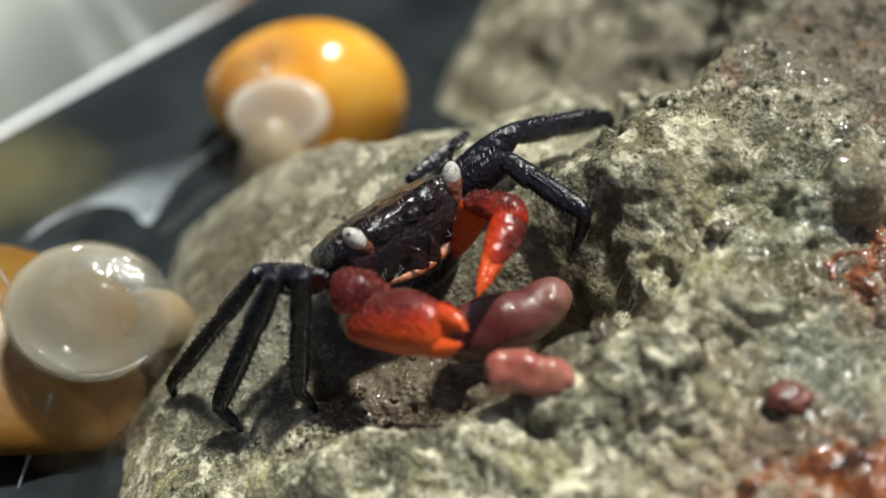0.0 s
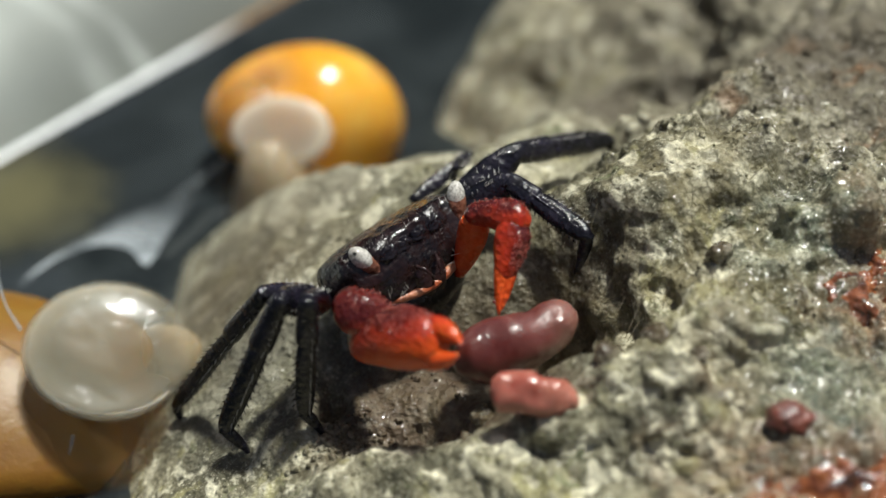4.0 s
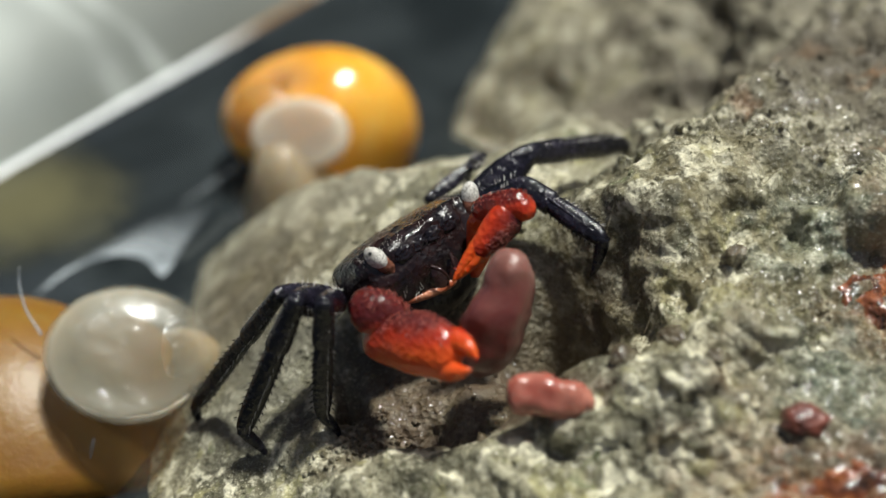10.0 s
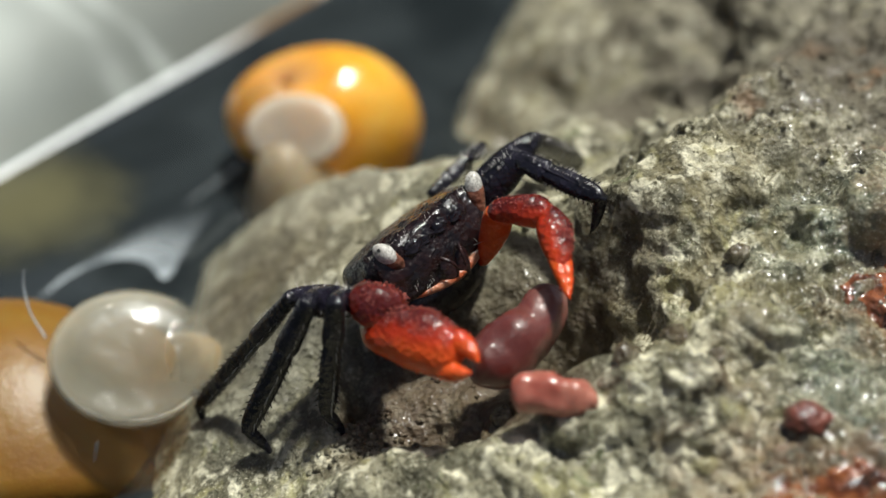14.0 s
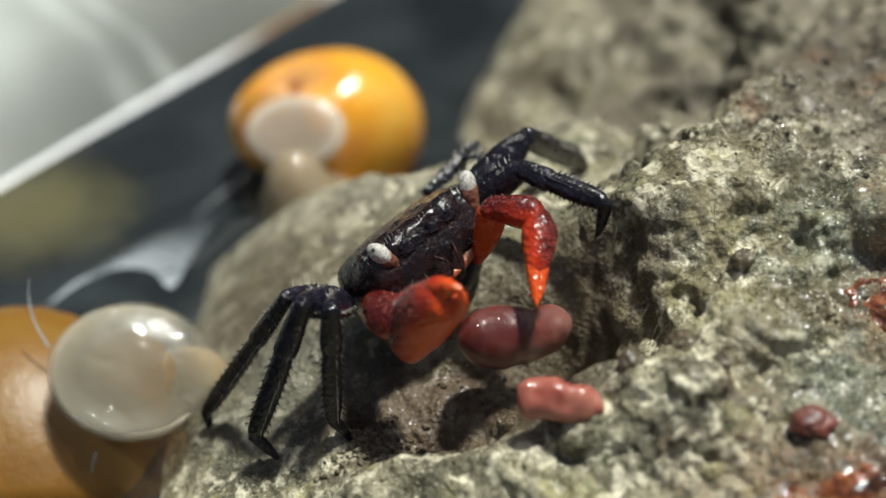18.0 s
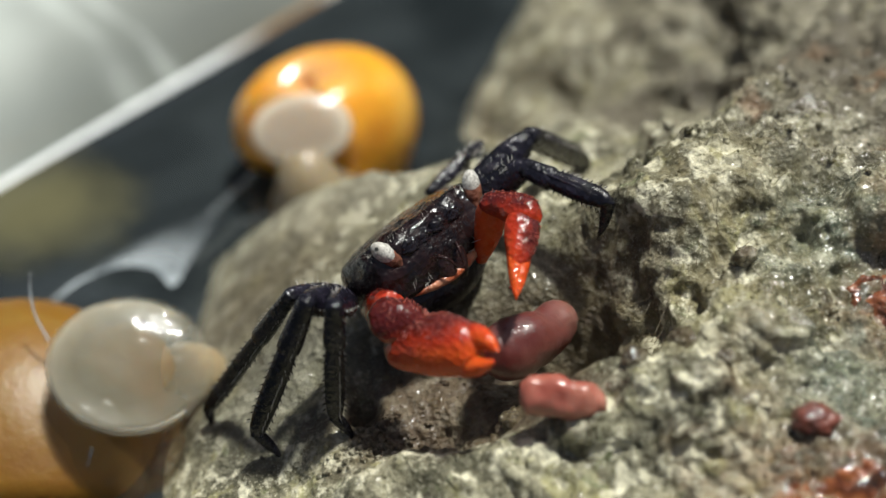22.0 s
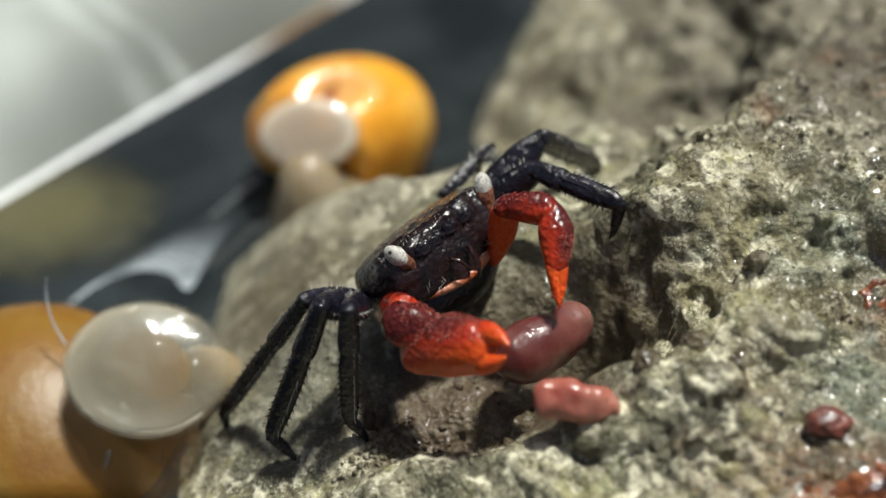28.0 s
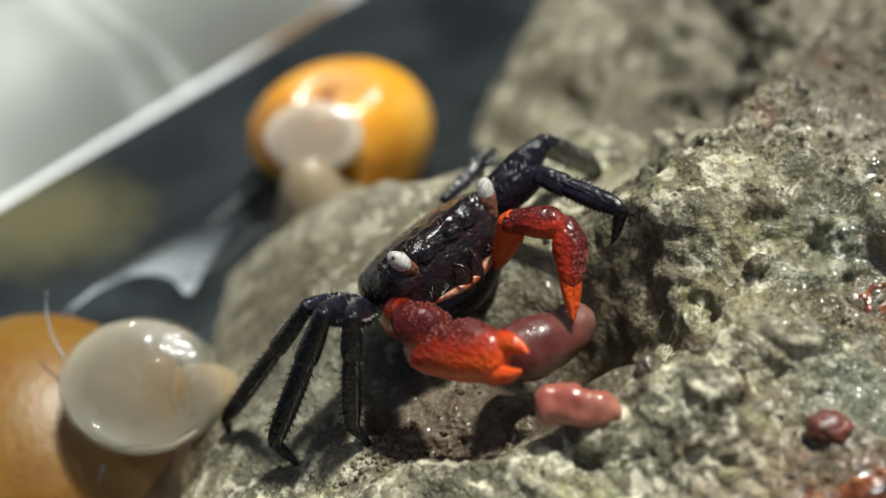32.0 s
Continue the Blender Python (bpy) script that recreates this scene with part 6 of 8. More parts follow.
    walk(claw_b, [(0, pose(0.00822, -0.00140, 0.01245, -21.3, 24.6, -113.4)), (0.5, pose(0.00840, -0.00133, 0.01254, -21.8, 26.6, -114.4)),
        (1, pose(0.00823, -0.00137, 0.01249, -20.5, 27.0, -112.9)), (1.5, pose(0.00818, -0.00128, 0.01262, -21.1, 33.2, -114.7)),
        (2, pose(0.00722, -0.00075, 0.01337, -37.2, 16.8, -132.2)), (2.5, pose(0.00784, -0.00098, 0.01305, -23.7, 37.7, -118.7)),
        (3, pose(0.00811, -0.00087, 0.01322, -19.3, 52.6, -113.9)), (3.5, pose(0.00806, -0.00072, 0.01343, -17.5, 52.9, -111.5)),
        (5.5, pose(0.00855, -0.00093, 0.01315, -2.2, 36.8, -92.6)), (6, pose(0.00848, -0.00096, 0.01310, -4.2, 34.5, -94.8)),
        (6.5, pose(0.00859, -0.00097, 0.01308, -5.0, 38.6, -95.8)), (7, pose(0.00834, -0.00092, 0.01315, -4.3, 44.6, -95.2)),
        (7.5, pose(0.00841, -0.00063, 0.01357, -5.2, 54.4, -96.3)), (8, pose(0.00846, -0.00066, 0.01354, -5.2, 54.4, -96.4)),
        (8.5, pose(0.00832, -0.00065, 0.01355, -8.1, 54.6, -99.9)), (9, pose(0.00793, -0.00042, 0.01388, -6.3, 54.8, -97.7)),
        (9.5, pose(0.00767, -0.00050, 0.01377, -24.9, 51.1, -121.0)), (10, pose(0.00703, -0.00028, 0.01408, -43.1, 38.9, -146.5)),
        (10.5, pose(0.00695, -0.00033, 0.01401, -38.1, 27.1, -137.1)), (11, pose(0.00678, 0.00012, 0.01465, -33.9, 37.3, -132.5)),
        (11.5, pose(0.00665, -0.00010, 0.01433, -21.1, 32.8, -114.6)), (12, pose(0.00698, -0.00016, 0.01426, -27.1, 25.3, -120.8)),
        (12.5, pose(0.00841, -0.00096, 0.01312, -10.3, 22.5, -100.8)), (13, pose(0.00921, -0.00140, 0.01250, 1.5, 19.8, -88.5)),
        (13.5, pose(0.00922, -0.00076, 0.01341, 0.7, 23.1, -89.2)), (14, pose(0.00933, -0.00139, 0.01250, 5.6, 25.1, -84.1)),
        (14.5, pose(0.00782, -0.00057, 0.01368, -11.3, 38.7, -103.4)), (16.5, pose(0.00764, -0.00094, 0.01315, -20.2, 36.3, -114.1)),
        (17, pose(0.00870, -0.00142, 0.01248, -13.3, 26.6, -104.5)), (17.5, pose(0.00921, -0.00168, 0.01212, -9.8, 28.1, -100.8)),
        (18, pose(0.00893, -0.00155, 0.01229, -7.7, 31.0, -98.6)), (18.5, pose(0.00886, -0.00152, 0.01233, -9.6, 31.1, -100.8)),
        (19, pose(0.00879, -0.00120, 0.01279, -13.0, 48.0, -105.8)), (19.5, pose(0.00896, -0.00114, 0.01287, -1.1, 37.3, -91.3)),
        (20, pose(0.00923, -0.00119, 0.01280, 9.7, 53.7, -78.2)), (20.5, pose(0.00933, -0.00122, 0.01275, 8.5, 43.5, -79.8)),
        (21, pose(0.00906, -0.00100, 0.01307, 16.9, 52.1, -69.2)), (21.5, pose(0.00708, -0.00101, 0.01305, -26.3, 11.7, -115.5)),
        (22, pose(0.00739, -0.00128, 0.01267, -9.6, 27.3, -100.5)), (22.5, pose(0.00786, -0.00153, 0.01233, -15.7, 22.2, -106.5)),
        (23, pose(0.00883, -0.00175, 0.01199, -15.0, 18.3, -105.0)), (23.5, pose(0.00839, -0.00115, 0.01286, -16.3, 23.9, -107.4)),
        (24, pose(0.00945, -0.00149, 0.01236, -4.8, 27.0, -95.2)), (24.5, pose(0.00962, -0.00142, 0.01245, -4.5, 30.8, -95.1)),
        (25, pose(0.00754, -0.00052, 0.01374, -20.4, 52.8, -115.2)), (25.5, pose(0.00744, -0.00074, 0.01342, -48.3, 28.2, -155.6)),
        (27.5, pose(0.00848, -0.00153, 0.01231, -19.8, 43.8, -114.2)), (28, pose(0.00893, -0.00129, 0.01266, -3.5, 45.8, -94.2)),
        (28.3, pose(0.00869, -0.00127, 0.01270, 0.8, 54.5, -89.0)), (28.6, pose(0.00861, -0.00124, 0.01274, 2.9, 54.5, -86.4)),
        (29, pose(0.00882, -0.00120, 0.01280, -2.8, 54.8, -93.4)), (29.3, pose(0.00875, -0.00121, 0.01276, -3.4, 46.5, -94.2)),
        (29.6, pose(0.00881, -0.00118, 0.01281, -4.6, 41.2, -95.5)), (30, pose(0.00888, -0.00097, 0.01312, -3.0, 39.5, -93.5)),
        (30.3, pose(0.00821, -0.00074, 0.01345, -4.0, 37.4, -94.7)), (30.6, pose(0.00867, -0.00130, 0.01264, -6.4, 33.8, -97.3)),
        (31, pose(0.00963, -0.00115, 0.01287, 0.8, 19.9, -89.2)), (31.3, pose(0.01006, -0.00143, 0.01246, 1.9, 37.0, -87.8)),
        (31.6, pose(0.01048, -0.00143, 0.01246, -0.7, 12.8, -90.7)), (32, pose(0.00973, -0.00174, 0.01202, -3.9, 54.2, -94.8))])
    walk(leg_l1["merus"], [(0, pose(-0.00749, -0.00081, 0.00614, -70.7, -30.5, -136.1)), (3.5, pose(-0.00749, -0.00081, 0.00614, -68.8, -28.9, -137.3)),
        (5.5, pose(-0.00749, -0.00081, 0.00614, -68.7, -28.8, -137.4)), (9, pose(-0.00749, -0.00081, 0.00614, -68.2, -28.4, -137.6)),
        (9.5, pose(-0.00749, -0.00081, 0.00614, -68.1, -28.3, -137.6)), (10, pose(-0.00749, -0.00081, 0.00614, -68.3, -28.5, -137.6)),
        (10.5, pose(-0.00749, -0.00081, 0.00614, -69.1, -29.2, -137.2)), (11, pose(-0.00749, -0.00081, 0.00614, -69.2, -29.3, -137.1)),
        (11.5, pose(-0.00749, -0.00081, 0.00614, -67.9, -28.2, -138.1)), (12, pose(-0.00749, -0.00081, 0.00614, -66.8, -27.1, -139.1)),
        (12.5, pose(-0.00749, -0.00081, 0.00614, -67.1, -27.5, -138.8)), (13, pose(-0.00749, -0.00081, 0.00614, -66.9, -27.2, -139.0)),
        (13.5, pose(-0.00749, -0.00081, 0.00614, -67.1, -27.4, -138.8)), (14, pose(-0.00749, -0.00081, 0.00614, -67.3, -27.6, -138.5)),
        (14.5, pose(-0.00749, -0.00081, 0.00614, -67.7, -28.0, -138.3)), (16.5, pose(-0.00749, -0.00081, 0.00614, -69.8, -29.7, -136.8)),
        (17, pose(-0.00749, -0.00081, 0.00614, -69.8, -29.7, -136.7)), (17.5, pose(-0.00749, -0.00081, 0.00614, -68.2, -28.4, -137.7)),
        (18, pose(-0.00749, -0.00081, 0.00614, -68.3, -28.5, -137.7)), (19, pose(-0.00749, -0.00081, 0.00614, -69.3, -29.4, -137.0)),
        (21, pose(-0.00749, -0.00081, 0.00614, -68.8, -28.9, -137.4)), (23.5, pose(-0.00749, -0.00081, 0.00614, -69.0, -29.1, -137.3)),
        (24, pose(-0.00749, -0.00081, 0.00614, -68.8, -28.9, -137.3)), (24.5, pose(-0.00749, -0.00081, 0.00614, -67.8, -28.0, -138.0)),
        (25, pose(-0.00749, -0.00081, 0.00614, -68.3, -28.5, -137.7)), (25.5, pose(-0.00749, -0.00081, 0.00614, -68.3, -28.5, -137.7)),
        (27.5, pose(-0.00749, -0.00081, 0.00614, -68.7, -28.8, -137.5)), (30, pose(-0.00749, -0.00081, 0.00614, -68.4, -28.5, -137.6)),
        (32, pose(-0.00749, -0.00081, 0.00614, -67.7, -28.0, -138.1))])
    walk(leg_l1["shank"], [(0, pose(-0.01107, -0.00425, 0.00907, -91.6, 56.2, 150.1)), (3.5, pose(-0.01120, -0.00423, 0.00893, -91.2, 56.4, 150.9)),
        (5.5, pose(-0.01120, -0.00423, 0.00892, -92.4, 57.6, 150.9)), (9, pose(-0.01123, -0.00423, 0.00889, -93.0, 58.4, 151.0)),
        (9.5, pose(-0.01124, -0.00423, 0.00888, -92.9, 58.3, 151.0)), (10, pose(-0.01123, -0.00423, 0.00889, -91.8, 57.2, 151.0)),
        (10.5, pose(-0.01118, -0.00423, 0.00895, -90.3, 55.5, 150.8)), (11, pose(-0.01117, -0.00423, 0.00896, -88.7, 53.8, 150.7)),
        (11.5, pose(-0.01127, -0.00421, 0.00887, -87.0, 52.4, 151.2)), (12, pose(-0.01136, -0.00417, 0.00877, -85.2, 50.8, 151.6)),
        (12.5, pose(-0.01133, -0.00418, 0.00880, -85.2, 50.7, 151.4)), (13, pose(-0.01135, -0.00418, 0.00878, -85.4, 51.0, 151.6)),
        (13.5, pose(-0.01134, -0.00418, 0.00880, -85.5, 51.0, 151.5)), (14, pose(-0.01131, -0.00419, 0.00882, -86.4, 52.0, 151.5)),
        (14.5, pose(-0.01129, -0.00420, 0.00885, -86.2, 51.6, 151.3)), (16.5, pose(-0.01114, -0.00424, 0.00900, -88.5, 53.4, 150.5)),
        (17, pose(-0.01113, -0.00424, 0.00900, -90.0, 54.9, 150.5)), (17.5, pose(-0.01124, -0.00422, 0.00889, -90.3, 55.8, 151.2)),
        (18, pose(-0.01123, -0.00422, 0.00889, -89.6, 55.0, 151.1)), (19, pose(-0.01116, -0.00424, 0.00897, -89.7, 54.8, 150.7)),
        (21, pose(-0.01120, -0.00423, 0.00893, -89.5, 54.7, 150.9)), (23.5, pose(-0.01119, -0.00423, 0.00895, -89.0, 54.1, 150.9)),
        (24, pose(-0.01120, -0.00423, 0.00893, -90.2, 55.4, 150.9)), (24.5, pose(-0.01127, -0.00421, 0.00885, -89.4, 55.0, 151.4)),
        (25, pose(-0.01124, -0.00422, 0.00889, -88.8, 54.2, 151.1)), (25.5, pose(-0.01124, -0.00422, 0.00890, -88.9, 54.2, 151.1)),
        (27.5, pose(-0.01121, -0.00422, 0.00892, -88.9, 54.1, 151.0)), (30, pose(-0.01123, -0.00422, 0.00890, -89.8, 55.1, 151.1)),
        (32, pose(-0.01128, -0.00421, 0.00885, -88.6, 54.2, 151.4))])
    walk(leg_l1["toe"], [(0, pose(-0.01982, 0.00077, -0.00599, 39.7, 78.6, -45.7)), (3.5, pose(-0.01995, 0.00064, -0.00617, 39.3, 78.7, -46.2)),
        (5.5, pose(-0.01968, 0.00049, -0.00639, 40.8, 78.4, -44.5)), (9, pose(-0.01954, 0.00038, -0.00655, 41.6, 78.2, -43.5)),
        (9.5, pose(-0.01958, 0.00039, -0.00654, 40.3, 78.5, -45.1)), (10, pose(-0.01982, 0.00053, -0.00634, 38.6, 78.8, -47.0)),
        (10.5, pose(-0.02014, 0.00078, -0.00598, 34.8, 79.4, -51.4)), (11, pose(-0.02051, 0.00100, -0.00567, 30.2, 80.0, -56.6)),
        (11.5, pose(-0.02097, 0.00112, -0.00549, 25.5, 80.5, -62.0)), (12, pose(-0.02145, 0.00128, -0.00527, 22.3, 80.7, -65.5)),
        (12.5, pose(-0.02141, 0.00130, -0.00523, 21.0, 80.8, -67.0)), (13, pose(-0.02138, 0.00125, -0.00531, 22.2, 80.7, -65.6)),
        (13.5, pose(-0.02135, 0.00126, -0.00529, 20.1, 80.9, -67.9)), (14, pose(-0.02112, 0.00114, -0.00546, 21.9, 80.8, -65.9)),
        (14.5, pose(-0.02115, 0.00121, -0.00536, 20.4, 80.9, -67.6)), (16.5, pose(-0.02055, 0.00108, -0.00555, 20.2, 80.9, -67.8)),
        (17, pose(-0.02020, 0.00088, -0.00583, 21.4, 80.8, -66.5)), (17.5, pose(-0.02017, 0.00069, -0.00610, 20.8, 80.8, -67.1)),
        (18, pose(-0.02034, 0.00079, -0.00596, 21.1, 80.8, -66.9)), (19, pose(-0.02029, 0.00088, -0.00583, 21.5, 80.8, -66.4)),
        (21, pose(-0.02036, 0.00086, -0.00586, 20.9, 80.8, -67.0)), (23.5, pose(-0.02046, 0.00094, -0.00575, 19.3, 80.9, -68.8)),
        (24, pose(-0.02018, 0.00077, -0.00600, 20.1, 80.9, -67.9)), (24.5, pose(-0.02040, 0.00077, -0.00600, 22.0, 80.8, -65.9)),
        (25, pose(-0.02052, 0.00089, -0.00581, 19.1, 80.9, -69.0)), (25.5, pose(-0.02051, 0.00090, -0.00581, 18.9, 81.0, -69.2)),
        (27.5, pose(-0.02050, 0.00093, -0.00576, 19.4, 80.9, -68.8)), (30, pose(-0.02030, 0.00078, -0.00598, 21.3, 80.8, -66.6)),
        (32, pose(-0.02058, 0.00087, -0.00585, 19.5, 80.9, -68.6))])
    walk(leg_l2["merus"], [(0, pose(-0.00723, -0.00182, 0.00644, -86.2, -36.4, -115.9)), (3.5, pose(-0.00723, -0.00182, 0.00644, -80.6, -34.3, -116.9)),
        (5.5, pose(-0.00723, -0.00182, 0.00644, -79.1, -33.7, -117.1)), (9, pose(-0.00723, -0.00182, 0.00644, -77.4, -33.0, -117.3)),
        (9.5, pose(-0.00723, -0.00182, 0.00644, -76.6, -32.7, -117.5)), (10, pose(-0.00723, -0.00182, 0.00644, -77.8, -33.2, -117.4)),
        (10.5, pose(-0.00723, -0.00182, 0.00644, -80.6, -34.3, -117.0)), (11, pose(-0.00723, -0.00182, 0.00644, -81.5, -34.7, -116.9)),
        (11.5, pose(-0.00723, -0.00182, 0.00644, -78.8, -33.6, -117.6)), (12, pose(-0.00723, -0.00182, 0.00644, -77.1, -33.0, -118.2)),
        (12.5, pose(-0.00723, -0.00182, 0.00644, -77.7, -33.2, -118.0)), (13, pose(-0.00723, -0.00182, 0.00644, -77.0, -32.9, -118.2)),
        (13.5, pose(-0.00723, -0.00182, 0.00644, -76.9, -32.9, -118.2)), (14, pose(-0.00723, -0.00182, 0.00644, -76.6, -32.7, -118.2)),
        (14.5, pose(-0.00723, -0.00182, 0.00644, -77.6, -33.2, -117.9)), (16.5, pose(-0.00723, -0.00182, 0.00644, -79.7, -34.0, -117.3)),
        (17, pose(-0.00723, -0.00182, 0.00644, -77.6, -33.1, -117.6)), (17.5, pose(-0.00723, -0.00182, 0.00644, -72.8, -31.0, -118.5)),
        (18, pose(-0.00723, -0.00182, 0.00644, -74.2, -31.6, -118.3)), (19, pose(-0.00723, -0.00182, 0.00644, -76.9, -32.9, -117.8)),
        (21, pose(-0.00723, -0.00182, 0.00644, -75.7, -32.3, -118.0)), (23.5, pose(-0.00723, -0.00182, 0.00644, -76.4, -32.6, -117.9)),
        (24, pose(-0.00723, -0.00182, 0.00644, -74.4, -31.7, -118.2)), (24.5, pose(-0.00723, -0.00182, 0.00644, -73.3, -31.2, -118.5)),
        (25, pose(-0.00723, -0.00182, 0.00644, -74.7, -31.9, -118.3)), (25.5, pose(-0.00723, -0.00182, 0.00644, -74.7, -31.9, -118.3)),
        (27.5, pose(-0.00723, -0.00182, 0.00644, -75.8, -32.4, -118.1)), (30, pose(-0.00723, -0.00182, 0.00644, -74.2, -31.6, -118.3)),
        (32, pose(-0.00723, -0.00182, 0.00644, -73.7, -31.4, -118.6))])
    walk(leg_l2["shank"], [(0, pose(-0.00949, -0.00647, 0.01026, -77.4, 67.7, 177.4)), (3.5, pose(-0.00963, -0.00655, 0.01007, -76.8, 67.7, 178.0)),
        (5.5, pose(-0.00966, -0.00658, 0.01001, -76.8, 69.2, 179.1)), (9, pose(-0.00970, -0.00661, 0.00994, -76.7, 70.0, 179.8)),
        (9.5, pose(-0.00973, -0.00662, 0.00991, -76.5, 69.9, 179.9)), (10, pose(-0.00970, -0.00660, 0.00996, -76.6, 68.6, 178.9)),
        (10.5, pose(-0.00964, -0.00655, 0.01007, -76.7, 66.7, 177.5)), (11, pose(-0.00962, -0.00653, 0.01010, -76.5, 64.8, 176.3)),
        (11.5, pose(-0.00971, -0.00656, 0.01000, -75.9, 63.0, 175.6)), (12, pose(-0.00978, -0.00657, 0.00994, -75.3, 60.9, 174.8)),
        (12.5, pose(-0.00976, -0.00657, 0.00996, -75.4, 61.0, 174.7)), (13, pose(-0.00978, -0.00658, 0.00993, -75.4, 61.2, 175.0)),
        (13.5, pose(-0.00978, -0.00658, 0.00993, -75.4, 61.4, 175.0)), (14, pose(-0.00978, -0.00659, 0.00992, -75.6, 62.5, 175.7)),
        (14.5, pose(-0.00975, -0.00657, 0.00996, -75.6, 62.2, 175.4)), (16.5, pose(-0.00967, -0.00656, 0.01003, -76.3, 64.6, 176.4)),
        (17, pose(-0.00972, -0.00659, 0.00995, -76.4, 66.5, 177.7)), (17.5, pose(-0.00986, -0.00666, 0.00975, -75.8, 67.3, 178.9)),
        (18, pose(-0.00983, -0.00664, 0.00981, -75.9, 66.4, 178.2)), (19, pose(-0.00974, -0.00660, 0.00993, -76.2, 66.2, 177.6)),
        (21, pose(-0.00978, -0.00661, 0.00988, -76.1, 66.0, 177.7)), (23.5, pose(-0.00976, -0.00660, 0.00991, -76.1, 65.4, 177.3)),
        (24, pose(-0.00981, -0.00664, 0.00982, -76.0, 67.0, 178.5)), (24.5, pose(-0.00985, -0.00665, 0.00977, -75.7, 66.2, 178.2)),
        (25, pose(-0.00982, -0.00663, 0.00983, -75.8, 65.4, 177.6)), (25.5, pose(-0.00982, -0.00663, 0.00984, -75.8, 65.4, 177.5)),
        (27.5, pose(-0.00978, -0.00661, 0.00988, -76.0, 65.4, 177.3)), (30, pose(-0.00982, -0.00664, 0.00981, -75.9, 66.5, 178.3)),
        (32, pose(-0.00985, -0.00664, 0.00979, -75.7, 65.3, 177.7))])
    walk(leg_l2["toe"], [(0, pose(-0.01476, -0.00623, -0.00260, 57.8, 48.6, -11.8)), (3.5, pose(-0.01489, -0.00637, -0.00280, 57.8, 48.8, -11.9)),
        (5.5, pose(-0.01461, -0.00650, -0.00298, 57.9, 48.3, -11.5)), (9, pose(-0.01446, -0.00659, -0.00312, 58.0, 48.1, -11.3)),
        (9.5, pose(-0.01451, -0.00661, -0.00314, 57.9, 48.5, -11.7)), (10, pose(-0.01477, -0.00650, -0.00298, 57.7, 48.9, -12.1)),
        (10.5, pose(-0.01512, -0.00631, -0.00271, 57.4, 49.9, -13.0)), (11, pose(-0.01552, -0.00615, -0.00248, 57.0, 50.8, -14.0)),
        (11.5, pose(-0.01600, -0.00608, -0.00238, 56.7, 51.8, -14.9)), (12, pose(-0.01650, -0.00596, -0.00221, 56.4, 52.3, -15.5)),
        (12.5, pose(-0.01648, -0.00595, -0.00219, 56.3, 52.5, -15.8)), (13, pose(-0.01644, -0.00599, -0.00225, 56.4, 52.3, -15.5)),
        (13.5, pose(-0.01642, -0.00600, -0.00227, 56.2, 52.7, -15.9)), (14, pose(-0.01618, -0.00610, -0.00241, 56.4, 52.4, -15.6)),
        (14.5, pose(-0.01622, -0.00605, -0.00234, 56.3, 52.6, -15.9)), (16.5, pose(-0.01561, -0.00618, -0.00253, 56.2, 52.7, -15.9)),
        (17, pose(-0.01526, -0.00637, -0.00279, 56.3, 52.5, -15.7)), (17.5, pose(-0.01523, -0.00656, -0.00307, 56.3, 52.6, -15.8)),
        (18, pose(-0.01540, -0.00646, -0.00292, 56.3, 52.5, -15.8)), (19, pose(-0.01535, -0.00637, -0.00279, 56.3, 52.4, -15.7)),
        (21, pose(-0.01542, -0.00639, -0.00283, 56.3, 52.5, -15.8)), (23.5, pose(-0.01554, -0.00633, -0.00274, 56.2, 52.8, -16.1)),
        (24, pose(-0.01525, -0.00649, -0.00297, 56.2, 52.7, -15.9)), (24.5, pose(-0.01545, -0.00648, -0.00295, 56.4, 52.4, -15.6)),
        (25, pose(-0.01559, -0.00638, -0.00281, 56.2, 52.8, -16.1)), (25.5, pose(-0.01559, -0.00638, -0.00281, 56.1, 52.9, -16.1)),
        (27.5, pose(-0.01557, -0.00634, -0.00275, 56.2, 52.8, -16.1)), (30, pose(-0.01536, -0.00647, -0.00294, 56.3, 52.5, -15.7)),
        (32, pose(-0.01565, -0.00640, -0.00284, 56.2, 52.8, -16.0))])
